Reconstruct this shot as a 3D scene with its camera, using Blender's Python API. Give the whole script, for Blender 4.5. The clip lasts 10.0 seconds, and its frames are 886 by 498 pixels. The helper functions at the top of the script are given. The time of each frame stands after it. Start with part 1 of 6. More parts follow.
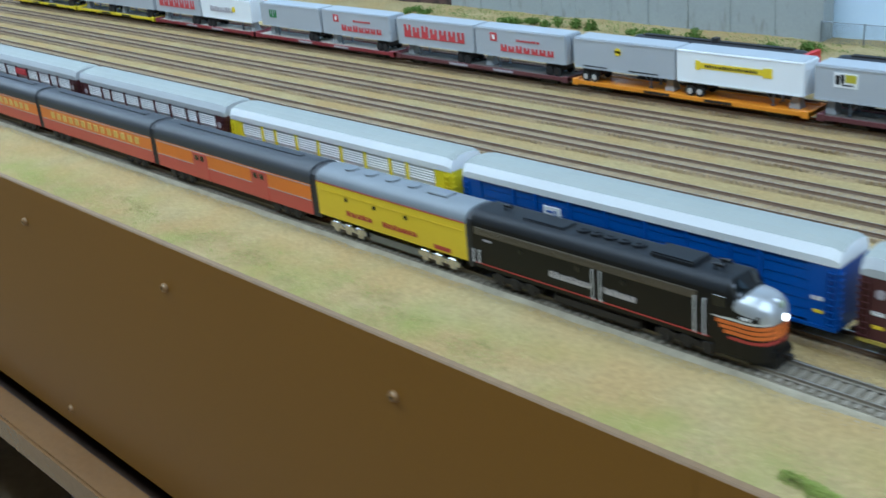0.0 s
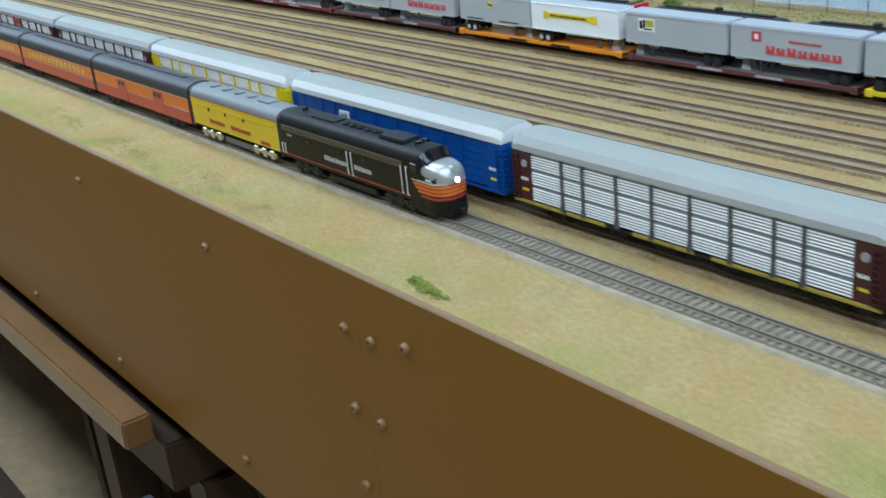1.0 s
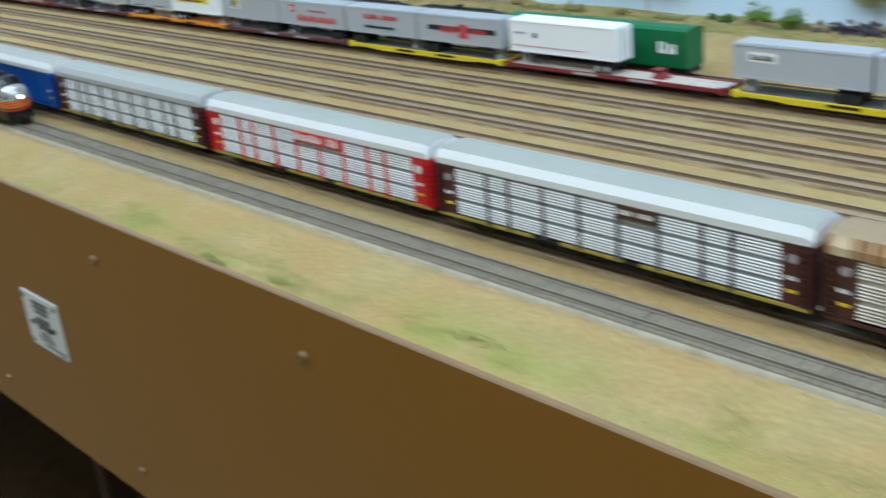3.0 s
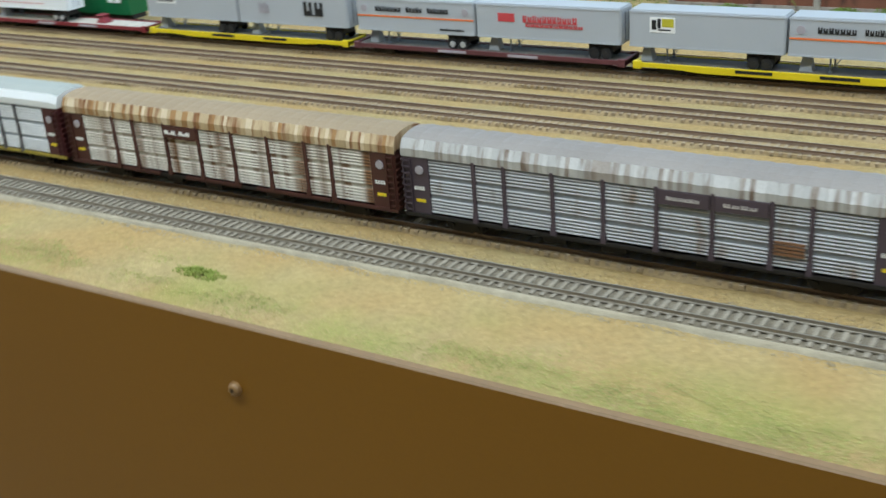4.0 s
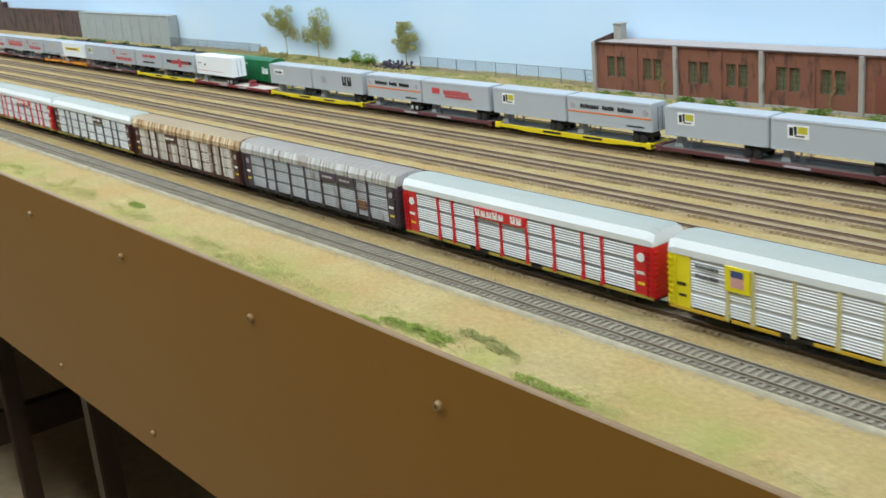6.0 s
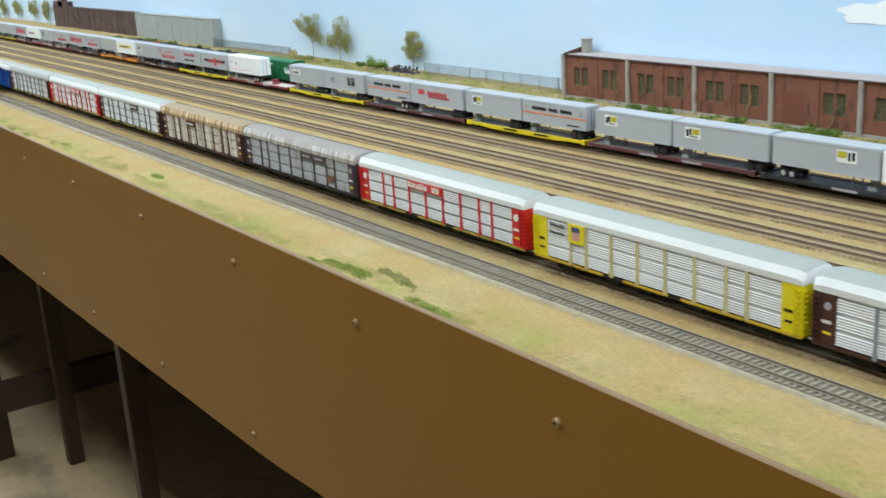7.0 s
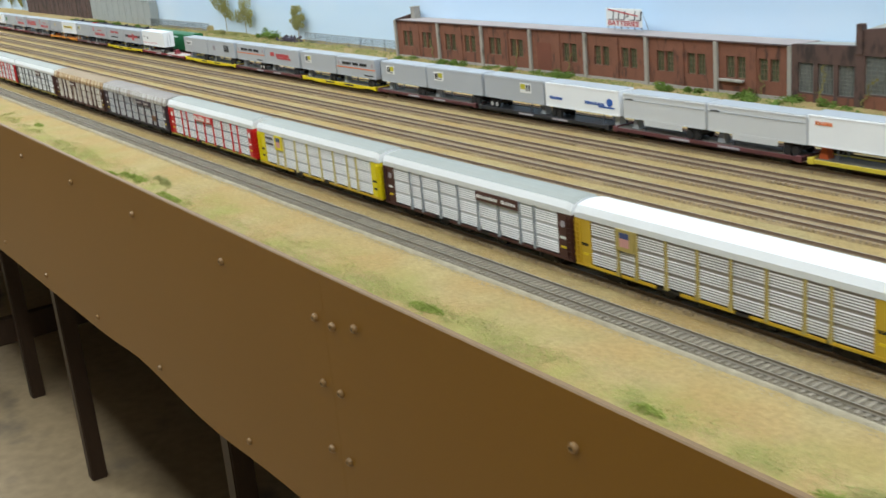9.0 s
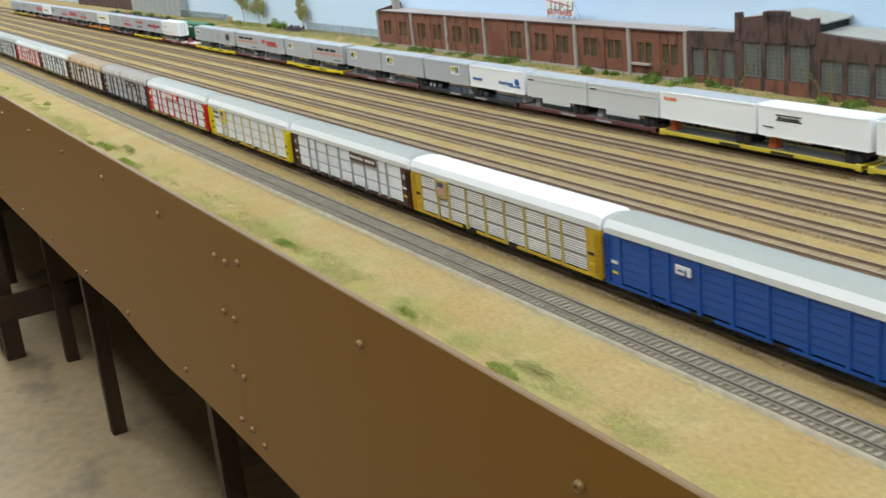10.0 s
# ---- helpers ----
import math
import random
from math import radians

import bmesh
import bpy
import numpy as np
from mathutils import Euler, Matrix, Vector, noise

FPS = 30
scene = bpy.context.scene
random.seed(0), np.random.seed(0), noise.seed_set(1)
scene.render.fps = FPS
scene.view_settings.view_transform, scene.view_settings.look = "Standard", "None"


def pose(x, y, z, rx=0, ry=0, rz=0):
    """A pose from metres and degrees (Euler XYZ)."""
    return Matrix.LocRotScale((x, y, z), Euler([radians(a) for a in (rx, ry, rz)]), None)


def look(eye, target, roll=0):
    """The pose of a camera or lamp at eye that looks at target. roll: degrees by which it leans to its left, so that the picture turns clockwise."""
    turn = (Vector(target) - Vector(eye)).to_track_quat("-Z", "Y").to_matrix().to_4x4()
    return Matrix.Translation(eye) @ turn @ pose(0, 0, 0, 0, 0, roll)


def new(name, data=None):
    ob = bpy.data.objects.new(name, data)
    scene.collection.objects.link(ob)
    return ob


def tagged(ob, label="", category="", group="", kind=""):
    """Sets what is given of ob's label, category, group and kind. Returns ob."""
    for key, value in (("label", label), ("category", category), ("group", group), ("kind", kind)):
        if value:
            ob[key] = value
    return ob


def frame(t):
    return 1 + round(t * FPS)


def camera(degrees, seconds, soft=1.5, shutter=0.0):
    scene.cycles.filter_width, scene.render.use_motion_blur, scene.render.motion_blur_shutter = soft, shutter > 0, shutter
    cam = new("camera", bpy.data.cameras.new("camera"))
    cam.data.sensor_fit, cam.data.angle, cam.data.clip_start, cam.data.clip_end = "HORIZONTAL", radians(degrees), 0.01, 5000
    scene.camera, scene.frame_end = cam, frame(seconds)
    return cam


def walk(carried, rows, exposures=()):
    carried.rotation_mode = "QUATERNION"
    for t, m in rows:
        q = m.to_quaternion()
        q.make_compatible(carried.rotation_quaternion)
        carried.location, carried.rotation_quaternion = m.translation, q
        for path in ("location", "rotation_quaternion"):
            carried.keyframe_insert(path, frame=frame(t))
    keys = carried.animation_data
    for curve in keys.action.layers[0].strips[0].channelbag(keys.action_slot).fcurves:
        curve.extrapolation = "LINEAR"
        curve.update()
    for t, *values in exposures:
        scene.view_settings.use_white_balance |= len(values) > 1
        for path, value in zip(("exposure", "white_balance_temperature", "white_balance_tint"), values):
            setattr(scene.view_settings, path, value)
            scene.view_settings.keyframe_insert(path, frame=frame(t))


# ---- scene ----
cam = camera(43.9, 10.0, 1.6, shutter=0.3)
PATH = [
    (0, (0.286, -0.407, 0.338), (-1.097, 0.823, -0.418), -5.4),
    (0.5, (0.477, -0.354, 0.326), (-0.979, 0.78, -0.445), -5.6),
    (1, (0.64, -0.382, 0.323), (-0.845, 0.717, -0.442), -5.9),
    (1.5, (0.795, -0.412, 0.332), (-0.619, 0.781, -0.425), -5.5),
    (2, (0.945, -0.418, 0.34), (-0.446, 0.822, -0.387), -6.2),
    (2.5, (1.12, -0.392, 0.327), (-0.334, 0.773, -0.399), -5.5),
    (2.7, (1.183, -0.384, 0.325), (-0.286, 0.752, -0.417), -5.8),
    (3.8, (1.617, -0.421, 0.297), (0.736, 1.181, -0.514), -5.4),
    (4, (1.716, -0.406, 0.29), (0.723, 1.134, -0.511), -4.5),
    (4.5, (1.933, -0.406, 0.313), (0.646, 0.916, -0.459), -5.2),
    (5, (2.12, -0.45, 0.312), (0.684, 0.777, -0.346), -6.3),
    (5.5, (2.308, -0.452, 0.322), (0.847, 0.766, -0.297), -6.7),
    (5.7, (2.39, -0.433, 0.316), (0.907, 0.765, -0.288), -6.2),
    (6.8, (2.759, -0.497, 0.339), (1.17, 0.571, -0.238), -3.6),
    (7, (2.803, -0.502, 0.341), (1.216, 0.572, -0.23), -3.7),
    (7.5, (2.928, -0.47, 0.334), (1.333, 0.6, -0.221), -4.7),
    (8, (3.086, -0.42, 0.331), (1.423, 0.527, -0.252), -5.0),
    (8.5, (3.221, -0.416, 0.328), (1.562, 0.539, -0.249), -5.4),
    (9, (3.349, -0.433, 0.331), (1.742, 0.595, -0.27), -5.4),
    (9.5, (3.504, -0.389, 0.322), (1.848, 0.566, -0.265), -4.8),
    (10, (3.641, -0.362, 0.326), (1.97, 0.557, -0.275), -5.8),
]
EXPOSURES = [(0, -0.06, 5120, 8), (1.0, -0.04, 5420, 9), (2.0, -0.06, 5500, 9), (2.7, -0.06, 5560, 9), (4.0, 0.02, 5910, 10), (4.5, 0.36, 5910, 11), (5.0, 0.34, 5920, 11), (5.5, 0.19, 6010, 11), (7.0, 0.20, 6120, 11), (10, 0.10, 6420, 14)]
walk(cam, [(t, look(e, g, r)) for t, e, g, r in PATH], EXPOSURES)

# ---- world, lamps, exposure ----
world = bpy.data.worlds.new("room_air")
scene.world = world
world.use_nodes = True
world.node_tree.nodes["Background"].inputs[0].default_value = (0.9, 0.95, 1.0, 1)
world.node_tree.nodes["Background"].inputs[1].default_value = 0.02
FLOOR_Z, CEIL_Z = -1.12, 1.45


def ceiling_lamp(x, y, watts, sx, sy, tint):
    data = bpy.data.lights.new("ceiling_tube", "AREA")
    data.shape, data.size, data.size_y, data.energy = "RECTANGLE", sx, sy, watts
    data.color = tint
    ob = new("ceiling_tube_light", data)
    ob.location = (x, y, CEIL_Z - 0.06)
    return ob


for lx in (-6.0, -3.6, -1.2, 1.2, 3.6, 6.0):
    ceiling_lamp(lx, 0.24, 21, 1.9, 0.80, (0.88, 1.0, 1.06))
    ceiling_lamp(lx, -0.62, 20 if lx < 3 else 15, 1.9, 0.30, (0.94, 1.0, 0.94))


# ---- materials ----
def C(h):
    v = [int(h[i:i + 2], 16) / 255 for i in (0, 2, 4)]
    return tuple(c / 12.92 if c <= 0.04045 else ((c + 0.055) / 1.055) ** 2.4 for c in v)


def mat(name, rgb, rough=0.5, metal=0.0, var=0.12, fine=900.0, coarse=18.0, bump=0.0, dirt=None, dirt_amount=0.0, stretch=(1, 1, 1), spec=0.5, gen="Position"):
    """A painted or natural surface: base colour varied at two scales, optional dirt streaks and relief."""
    m = bpy.data.materials.new(name)
    m.use_nodes = True
    nt = m.node_tree
    N, L = nt.nodes, nt.links
    bs = N["Principled BSDF"]
    bs.inputs["Roughness"].default_value, bs.inputs["Metallic"].default_value = rough, metal
    bs.inputs["Specular IOR Level"].default_value = spec
    pos = N.new("ShaderNodeNewGeometry").outputs["Position"]
    mp = N.new("ShaderNodeMapping")
    mp.inputs["Scale"].default_value = stretch
    L.new(pos, mp.inputs["Vector"])
    n1, n2 = N.new("ShaderNodeTexNoise"), N.new("ShaderNodeTexNoise")
    n1.inputs["Scale"].default_value, n2.inputs["Scale"].default_value = fine, coarse
    n1.inputs["Detail"].default_value, n2.inputs["Detail"].default_value = 3, 5
    L.new(mp.outputs[0], n1.inputs["Vector"])
    L.new(mp.outputs[0], n2.inputs["Vector"])
    add = N.new("ShaderNodeMath")
    add.operation = "ADD"
    L.new(n1.outputs["Fac"], add.inputs[0])
    L.new(n2.outputs["Fac"], add.inputs[1])
    rng = N.new("ShaderNodeMapRange")
    rng.inputs["From Min"].default_value, rng.inputs["From Max"].default_value = 0.55, 1.45
    rng.inputs["To Min"].default_value, rng.inputs["To Max"].default_value = 1 - var, 1 + var
    L.new(add.outputs[0], rng.inputs["Value"])
    mul = N.new("ShaderNodeVectorMath")
    mul.operation = "SCALE"
    mul.inputs[0].default_value = rgb
    L.new(rng.outputs[0], mul.inputs["Scale"])
    out = mul.outputs[0]
    if dirt:
        n3 = N.new("ShaderNodeTexNoise")
        n3.inputs["Scale"].default_value, n3.inputs["Detail"].default_value = coarse * 3.1, 6
        mp3 = N.new("ShaderNodeMapping")
        mp3.inputs["Scale"].default_value = (stretch[0], stretch[1], stretch[2] * 0.35)
        L.new(pos, mp3.inputs["Vector"])
        L.new(mp3.outputs[0], n3.inputs["Vector"])
        r3 = N.new("ShaderNodeMapRange")
        lo = 0.68 - 0.36 * dirt_amount
        r3.inputs["From Min"].default_value, r3.inputs["From Max"].default_value = lo, lo + 0.16
        L.new(n3.outputs["Fac"], r3.inputs["Value"])
        mix = N.new("ShaderNodeMix")
        mix.data_type = "RGBA"
        L.new(r3.outputs[0], mix.inputs["Factor"])
        L.new(out, mix.inputs["A"])
        mix.inputs["B"].default_value = (*dirt, 1)
        out = mix.outputs["Result"]
    L.new(out, bs.inputs["Base Color"])
    if bump:
        b = N.new("ShaderNodeBump")
        b.inputs["Strength"].default_value, b.inputs["Distance"].default_value = 0.6, bump
        L.new(n1.outputs["Fac"], b.inputs["Height"])
        L.new(b.outputs[0], bs.inputs["Normal"])
    return m


def ground_mat():
    """Sifted tan earth with ochre bare patches and thin green growth towards the edge."""
    m = mat("sifted_earth", C("a89669"), 0.95, var=0.24, fine=1400, coarse=30, bump=0.0012, spec=0.2)
    nt = m.node_tree
    N, L = nt.nodes, nt.links
    bs = N["Principled BSDF"]
    src = bs.inputs["Base Color"].links[0].from_socket
    pos = N.new("ShaderNodeNewGeometry").outputs["Position"]
    sep = N.new("ShaderNodeSeparateXYZ")
    L.new(pos, sep.inputs[0])
    big = N.new("ShaderNodeTexNoise")
    big.inputs["Scale"].default_value, big.inputs["Detail"].default_value = 11, 6
    L.new(pos, big.inputs["Vector"])
    # ochre sand between the near line and the growth
    r = N.new("ShaderNodeMapRange")
    r.inputs["From Min"].default_value, r.inputs["From Max"].default_value = 0.38, 0.62
    L.new(big.outputs["Fac"], r.inputs["Value"])
    m1 = N.new("ShaderNodeMix")
    m1.data_type = "RGBA"
    L.new(r.outputs[0], m1.inputs["Factor"])
    L.new(src, m1.inputs["A"])
    m1.inputs["B"].default_value = (*C("a88e5e"), 1)
    # crumbs and clods a few millimetres across
    crumb = N.new("ShaderNodeTexNoise")
    crumb.inputs["Scale"].default_value, crumb.inputs["Detail"].default_value, crumb.inputs["Roughness"].default_value = 210, 6, 0.7
    L.new(pos, crumb.inputs["Vector"])
    rc = N.new("ShaderNodeMapRange")
    rc.inputs["From Min"].default_value, rc.inputs["From Max"].default_value = 0.36, 0.64
    rc.inputs["To Min"].default_value, rc.inputs["To Max"].default_value = 0.82, 1.12
    L.new(crumb.outputs["Fac"], rc.inputs["Value"])
    clod = N.new("ShaderNodeVectorMath")
    clod.operation = "SCALE"
    L.new(m1.outputs["Result"], clod.inputs[0])
    L.new(rc.outputs[0], clod.inputs["Scale"])
    rel = N.new("ShaderNodeBump")
    rel.inputs["Strength"].default_value, rel.inputs["Distance"].default_value = 0.55, 0.002
    L.new(crumb.outputs["Fac"], rel.inputs["Height"])
    L.new(bs.inputs["Normal"].links[0].from_socket, rel.inputs["Normal"])
    L.new(rel.outputs[0], bs.inputs["Normal"])
    # green growth: band along the front edge, broken up
    n = N.new("ShaderNodeTexNoise")
    n.inputs["Scale"].default_value, n.inputs["Detail"].default_value = 14, 7
    mp = N.new("ShaderNodeMapping")
    mp.inputs["Location"].default_value = (3.1, 1.7, 0)
    L.new(pos, mp.inputs["Vector"])
    L.new(mp.outputs[0], n.inputs["Vector"])
    band = N.new("ShaderNodeMapRange")
    band.inputs["From Min"].default_value, band.inputs["From Max"].default_value = 0.095, 0.03
    L.new(sep.outputs["Y"], band.inputs["Value"])
    th = N.new("ShaderNodeMapRange")
    th.inputs["From Min"].default_value, th.inputs["From Max"].default_value = 0.44, 0.70
    L.new(n.outputs["Fac"], th.inputs["Value"])
    both = N.new("ShaderNodeMath")
    both.operation = "MULTIPLY"
    L.new(band.outputs[0], both.inputs[0])
    L.new(th.outputs[0], both.inputs[1])
    half = N.new("ShaderNodeMath")
    half.operation = "MULTIPLY"
    half.inputs[1].default_value = 0.8
    L.new(both.outputs[0], half.inputs[0])
    m2 = N.new("ShaderNodeMix")
    m2.data_type = "RGBA"
    L.new(half.outputs[0], m2.inputs["Factor"])
    L.new(clod.outputs[0], m2.inputs["A"])
    m2.inputs["B"].default_value = (*C("8b9147"), 1)
    L.new(m2.outputs["Result"], bs.inputs["Base Color"])
    return m


M = {}
M["earth"] = ground_mat()
M["fascia"] = mat("brown_fascia_paint", C("835b19"), 0.45, spec=0.30, var=0.05, fine=500, coarse=4, bump=0.00015)
M["fascia_edge"] = mat("worn_board_edge", C("7d6446"), 0.6, var=0.15, fine=300, coarse=20)
M["bolt"] = mat("painted_bolt_head", C("8a6a42"), 0.28, var=0.15)
M["bolt_socket"] = mat("dark_bolt_socket", C("4a3820"), 0.6, var=0.1)
M["sky"] = None
M["tie"] = mat("weathered_tie_brown", C("9d8c71"), 0.9, var=0.3, fine=600, coarse=60, bump=0.0003)
M["tie_front"] = mat("grey_brown_tie", C("867e6f"), 0.9, var=0.3, fine=600, coarse=60, bump=0.0003)
M["rail"] = mat("rusty_rail_side", C("735e4c"), 0.55, var=0.25, fine=500, coarse=40)
M["rail_side"] = mat("grey_brown_rail_side", C("8d8577"), 0.45, 0.2, var=0.15)
M["rail_head"] = mat("dull_rail_head", C("a89d8c"), 0.38, 0.4, var=0.2, fine=300, coarse=12)
M["rail_front"] = mat("nickel_rail", C("b9b4aa"), 0.28, 0.75, var=0.12)
M["ballast"] = mat("grey_stone_ballast", C("6f6758"), 0.95, var=0.4, fine=700, coarse=90, bump=0.0015, spec=0.2)
M["ballast_pale"] = mat("pale_stone_shoulder", C("9f9681"), 0.95, var=0.3, fine=1300, coarse=90, bump=0.0012, spec=0.2)
M["ballast_tan"] = mat("brown_track_dirt", C("a08c69"), 0.95, var=0.3, fine=1200, coarse=50, bump=0.0015, spec=0.2)
M["concrete"] = mat("dusty_concrete_floor", C("b09b7b"), 0.6, var=0.22, fine=26, coarse=1.6, bump=0.0003, dirt=C("85796a"), dirt_amount=0.30)
M["roomwall"] = mat("grey_room_wall", C("a8a69e"), 0.8, var=0.05, fine=60, coarse=2)
M["timber"] = mat("dark_brown_timber", C("3c2a1d"), 0.55, var=0.25, fine=160, coarse=10, stretch=(1, 1, 0.2), bump=0.0006)
M["timber_rail"] = mat("brown_painted_timber", C("775835"), 0.2, var=0.12, fine=120, coarse=8)
M["steel"] = mat("grey_steel", C("7b828c"), 0.35, 0.7, var=0.15)
M["wheel"] = mat("blackened_wheel", C("2a2623"), 0.5, 0.3, var=0.3)
M["underframe"] = mat("black_underframe", C("221e1b"), 0.7, var=0.3)
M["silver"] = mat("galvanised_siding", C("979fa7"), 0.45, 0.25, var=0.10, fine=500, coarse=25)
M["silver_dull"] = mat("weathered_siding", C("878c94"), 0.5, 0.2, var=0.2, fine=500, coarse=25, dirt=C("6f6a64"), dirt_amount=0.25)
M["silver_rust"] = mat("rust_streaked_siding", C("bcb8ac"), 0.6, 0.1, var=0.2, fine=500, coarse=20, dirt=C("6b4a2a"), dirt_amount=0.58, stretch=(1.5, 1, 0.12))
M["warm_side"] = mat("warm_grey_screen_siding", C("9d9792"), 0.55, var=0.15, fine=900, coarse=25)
M["slat_warm"] = mat("slat_highlight_warm", C("dcdcda"), 0.45, var=0.2, fine=700, coarse=40)
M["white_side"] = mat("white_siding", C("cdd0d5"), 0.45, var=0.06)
# slat_* colours paint the highlights of the ridges, rust and wear included
M["slat_white"] = mat("slat_highlight_pale", C("eff1f3"), 0.35, var=0.06)
M["slat_worn"] = mat("slat_highlight_worn", C("b6b8bb"), 0.5, var=0.2, coarse=25, dirt=C("84725e"), dirt_amount=0.3)
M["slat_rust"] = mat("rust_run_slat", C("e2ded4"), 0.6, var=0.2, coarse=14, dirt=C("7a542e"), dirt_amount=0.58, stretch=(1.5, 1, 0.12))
M["roof_white"] = mat("white_painted_roof", C("dfe1e2"), 0.5, var=0.05)
M["roof_grey"] = mat("pale_grey_roof", C("b6b9bb"), 0.45, 0.1, var=0.08)
M["roof_top"] = mat("roof_walk_grey", C("959993"), 0.6, 0.0, var=0.06)
M["roof_rust"] = mat("rusted_tan_roof", C("b8a27e"), 0.7, var=0.22, coarse=18, dirt=C("7f5530"), dirt_amount=0.6, stretch=(3, 1, 0.2))
M["roof_worn"] = mat("worn_grey_roof", C("b4b2af"), 0.6, 0.1, var=0.2, coarse=26, dirt=C("85776c"), dirt_amount=0.48, stretch=(3, 1, 0.2))
M["roof_rust_pale"] = mat("sun_bleached_tan_roof", C("cdbb9c"), 0.7, var=0.2, coarse=16, dirt=C("8a6038"), dirt_amount=0.35)
M["roof_rust_stain"] = mat("rust_run_roof", C("9c7648"), 0.75, var=0.25, coarse=30, dirt=C("6e4423"), dirt_amount=0.5)
M["roof_worn_pale"] = mat("chalky_grey_roof", C("bebcb9"), 0.6, var=0.15, coarse=22, dirt=C("8f857c"), dirt_amount=0.25)
M["roof_worn_stain"] = mat("brown_streaked_roof", C("9d948c"), 0.65, var=0.25, coarse=30, dirt=C("6d5a4b"), dirt_amount=0.45)
M["rust_slat"] = mat("bare_rust_slat", C("7d5a3e"), 0.8, var=0.3, coarse=60)
M["maroon"] = mat("dark_maroon_paint", C("4a2426"), 0.45, var=0.12)
M["pale_post"] = mat("pale_cream_yellow_paint", C("cbbf86"), 0.5, var=0.1)
M["tan_post"] = mat("faded_tan_yellow_paint", C("b3a05c"), 0.5, var=0.12)
M["purple_post"] = mat("faded_purple_grey_paint", C("4c4048"), 0.55, var=0.15)
M["roof_worn_top"] = mat("worn_dark_roof", C("837c76"), 0.6, var=0.15, coarse=20)
M["roof_rust_top"] = mat("dusty_brown_roof", C("8d7b61"), 0.7, var=0.15, coarse=20)
M["post_grey"] = mat("dark_grey_post_paint", C("515054"), 0.5, var=0.1)
M["brown"] = mat("dark_brown_paint", C("4b2a23"), 0.5, var=0.12)
M["red"] = mat("bright_red_paint", C("cc2026"), 0.4, var=0.06)
M["yellow"] = mat("chrome_yellow_paint", C("e8d60e"), 0.4, var=0.06)
M["yellow_dull"] = mat("dull_yellow_paint", C("c9a52a"), 0.45, var=0.08)
M["gold_sill"] = mat("mustard_sill_paint", C("a8963c"), 0.55, var=0.25, coarse=40, dirt=C("5c4f33"), dirt_amount=0.3)
M["blue"] = mat("royal_blue_paint", C("1b4fa0"), 0.4, var=0.06)
M["blue_letter"] = mat("blue_marking", C("2c5aa8"), 0.5)
M["white"] = mat("white_marking", C("e8e8e6"), 0.5, var=0.03)
M["red_letter"] = mat("red_marking", C("c14448"), 0.5, var=0.05)
M["black_letter"] = mat("black_marking", C("1c1c1e"), 0.5, var=0.05)
M["orange_letter"] = mat("orange_marking", C("e2793c"), 0.5, var=0.05)
M["yellow_letter"] = mat("yellow_marking", C("e3c81e"), 0.5, var=0.05)
M["green_letter"] = mat("green_marking", C("3d7a4a"), 0.5, var=0.05)
M["shield_blue"] = mat("dark_blue_marking", C("3d4a78"), 0.5, var=0.05)
M["shield_pink"] = mat("faded_red_and_white_marking", C("cf9a96"), 0.5, var=0.2, fine=2500)
M["pale_letter"] = mat("pale_worn_marking", C("bfb8b6"), 0.5, var=0.1)
M["lilac_letter"] = mat("faded_marking", C("a7a0a6"), 0.5, var=0.05)


# ---- mesh helpers ----
def bm_new():
    return bmesh.new()


def box(bm, x0, x1, y0, y1, z0, z1, mi=0):
    v = [bm.verts.new((x, y, z)) for x in (x0, x1) for y in (y0, y1) for z in (z0, z1)]
    for f in ((0, 1, 3, 2), (4, 6, 7, 5), (0, 4, 5, 1), (2, 3, 7, 6), (0, 2, 6, 4), (1, 5, 7, 3)):
        bm.faces.new([v[i] for i in f]).material_index = mi
    return v


def rbox(bm, x0, x1, y0, y1, z0, z1, r, seg=2):
    """A box with rounded edges."""
    t = bmesh.new()
    box(t, x0, x1, y0, y1, z0, z1)
    bmesh.ops.bevel(t, geom=list(t.edges), offset=r, segments=seg, affect="EDGES")
    me = bpy.data.meshes.new("tmp")
    t.to_mesh(me)
    t.free()
    bm.from_mesh(me)
    bpy.data.meshes.remove(me)


def sweep(bm, prof, x0, x1, caps=True, mi=0, closed=True):
    """A (y, z) outline swept along x."""
    a = [bm.verts.new((x0, y, z)) for y, z in prof]
    b = [bm.verts.new((x1, y, z)) for y, z in prof]
    n = len(prof)
    for i in range(n if closed else n - 1):
        j = (i + 1) % n
        bm.faces.new((a[i], a[j], b[j], b[i])).material_index = mi
    if caps and closed:
        bm.faces.new(list(reversed(a))).material_index = mi
        bm.faces.new(b).material_index = mi
    return a, b


def loft(bm, rings, cap=True):
    """Rings of points joined one to the next."""
    vs = [[bm.verts.new(p) for p in ring] for ring in rings]
    n = len(rings[0])
    for a, b in zip(vs, vs[1:]):
        for i in range(n):
            j = (i + 1) % n
            bm.faces.new((a[i], a[j], b[j], b[i]))
    if cap:
        bm.faces.new(list(reversed(vs[0])))
        bm.faces.new(vs[-1])


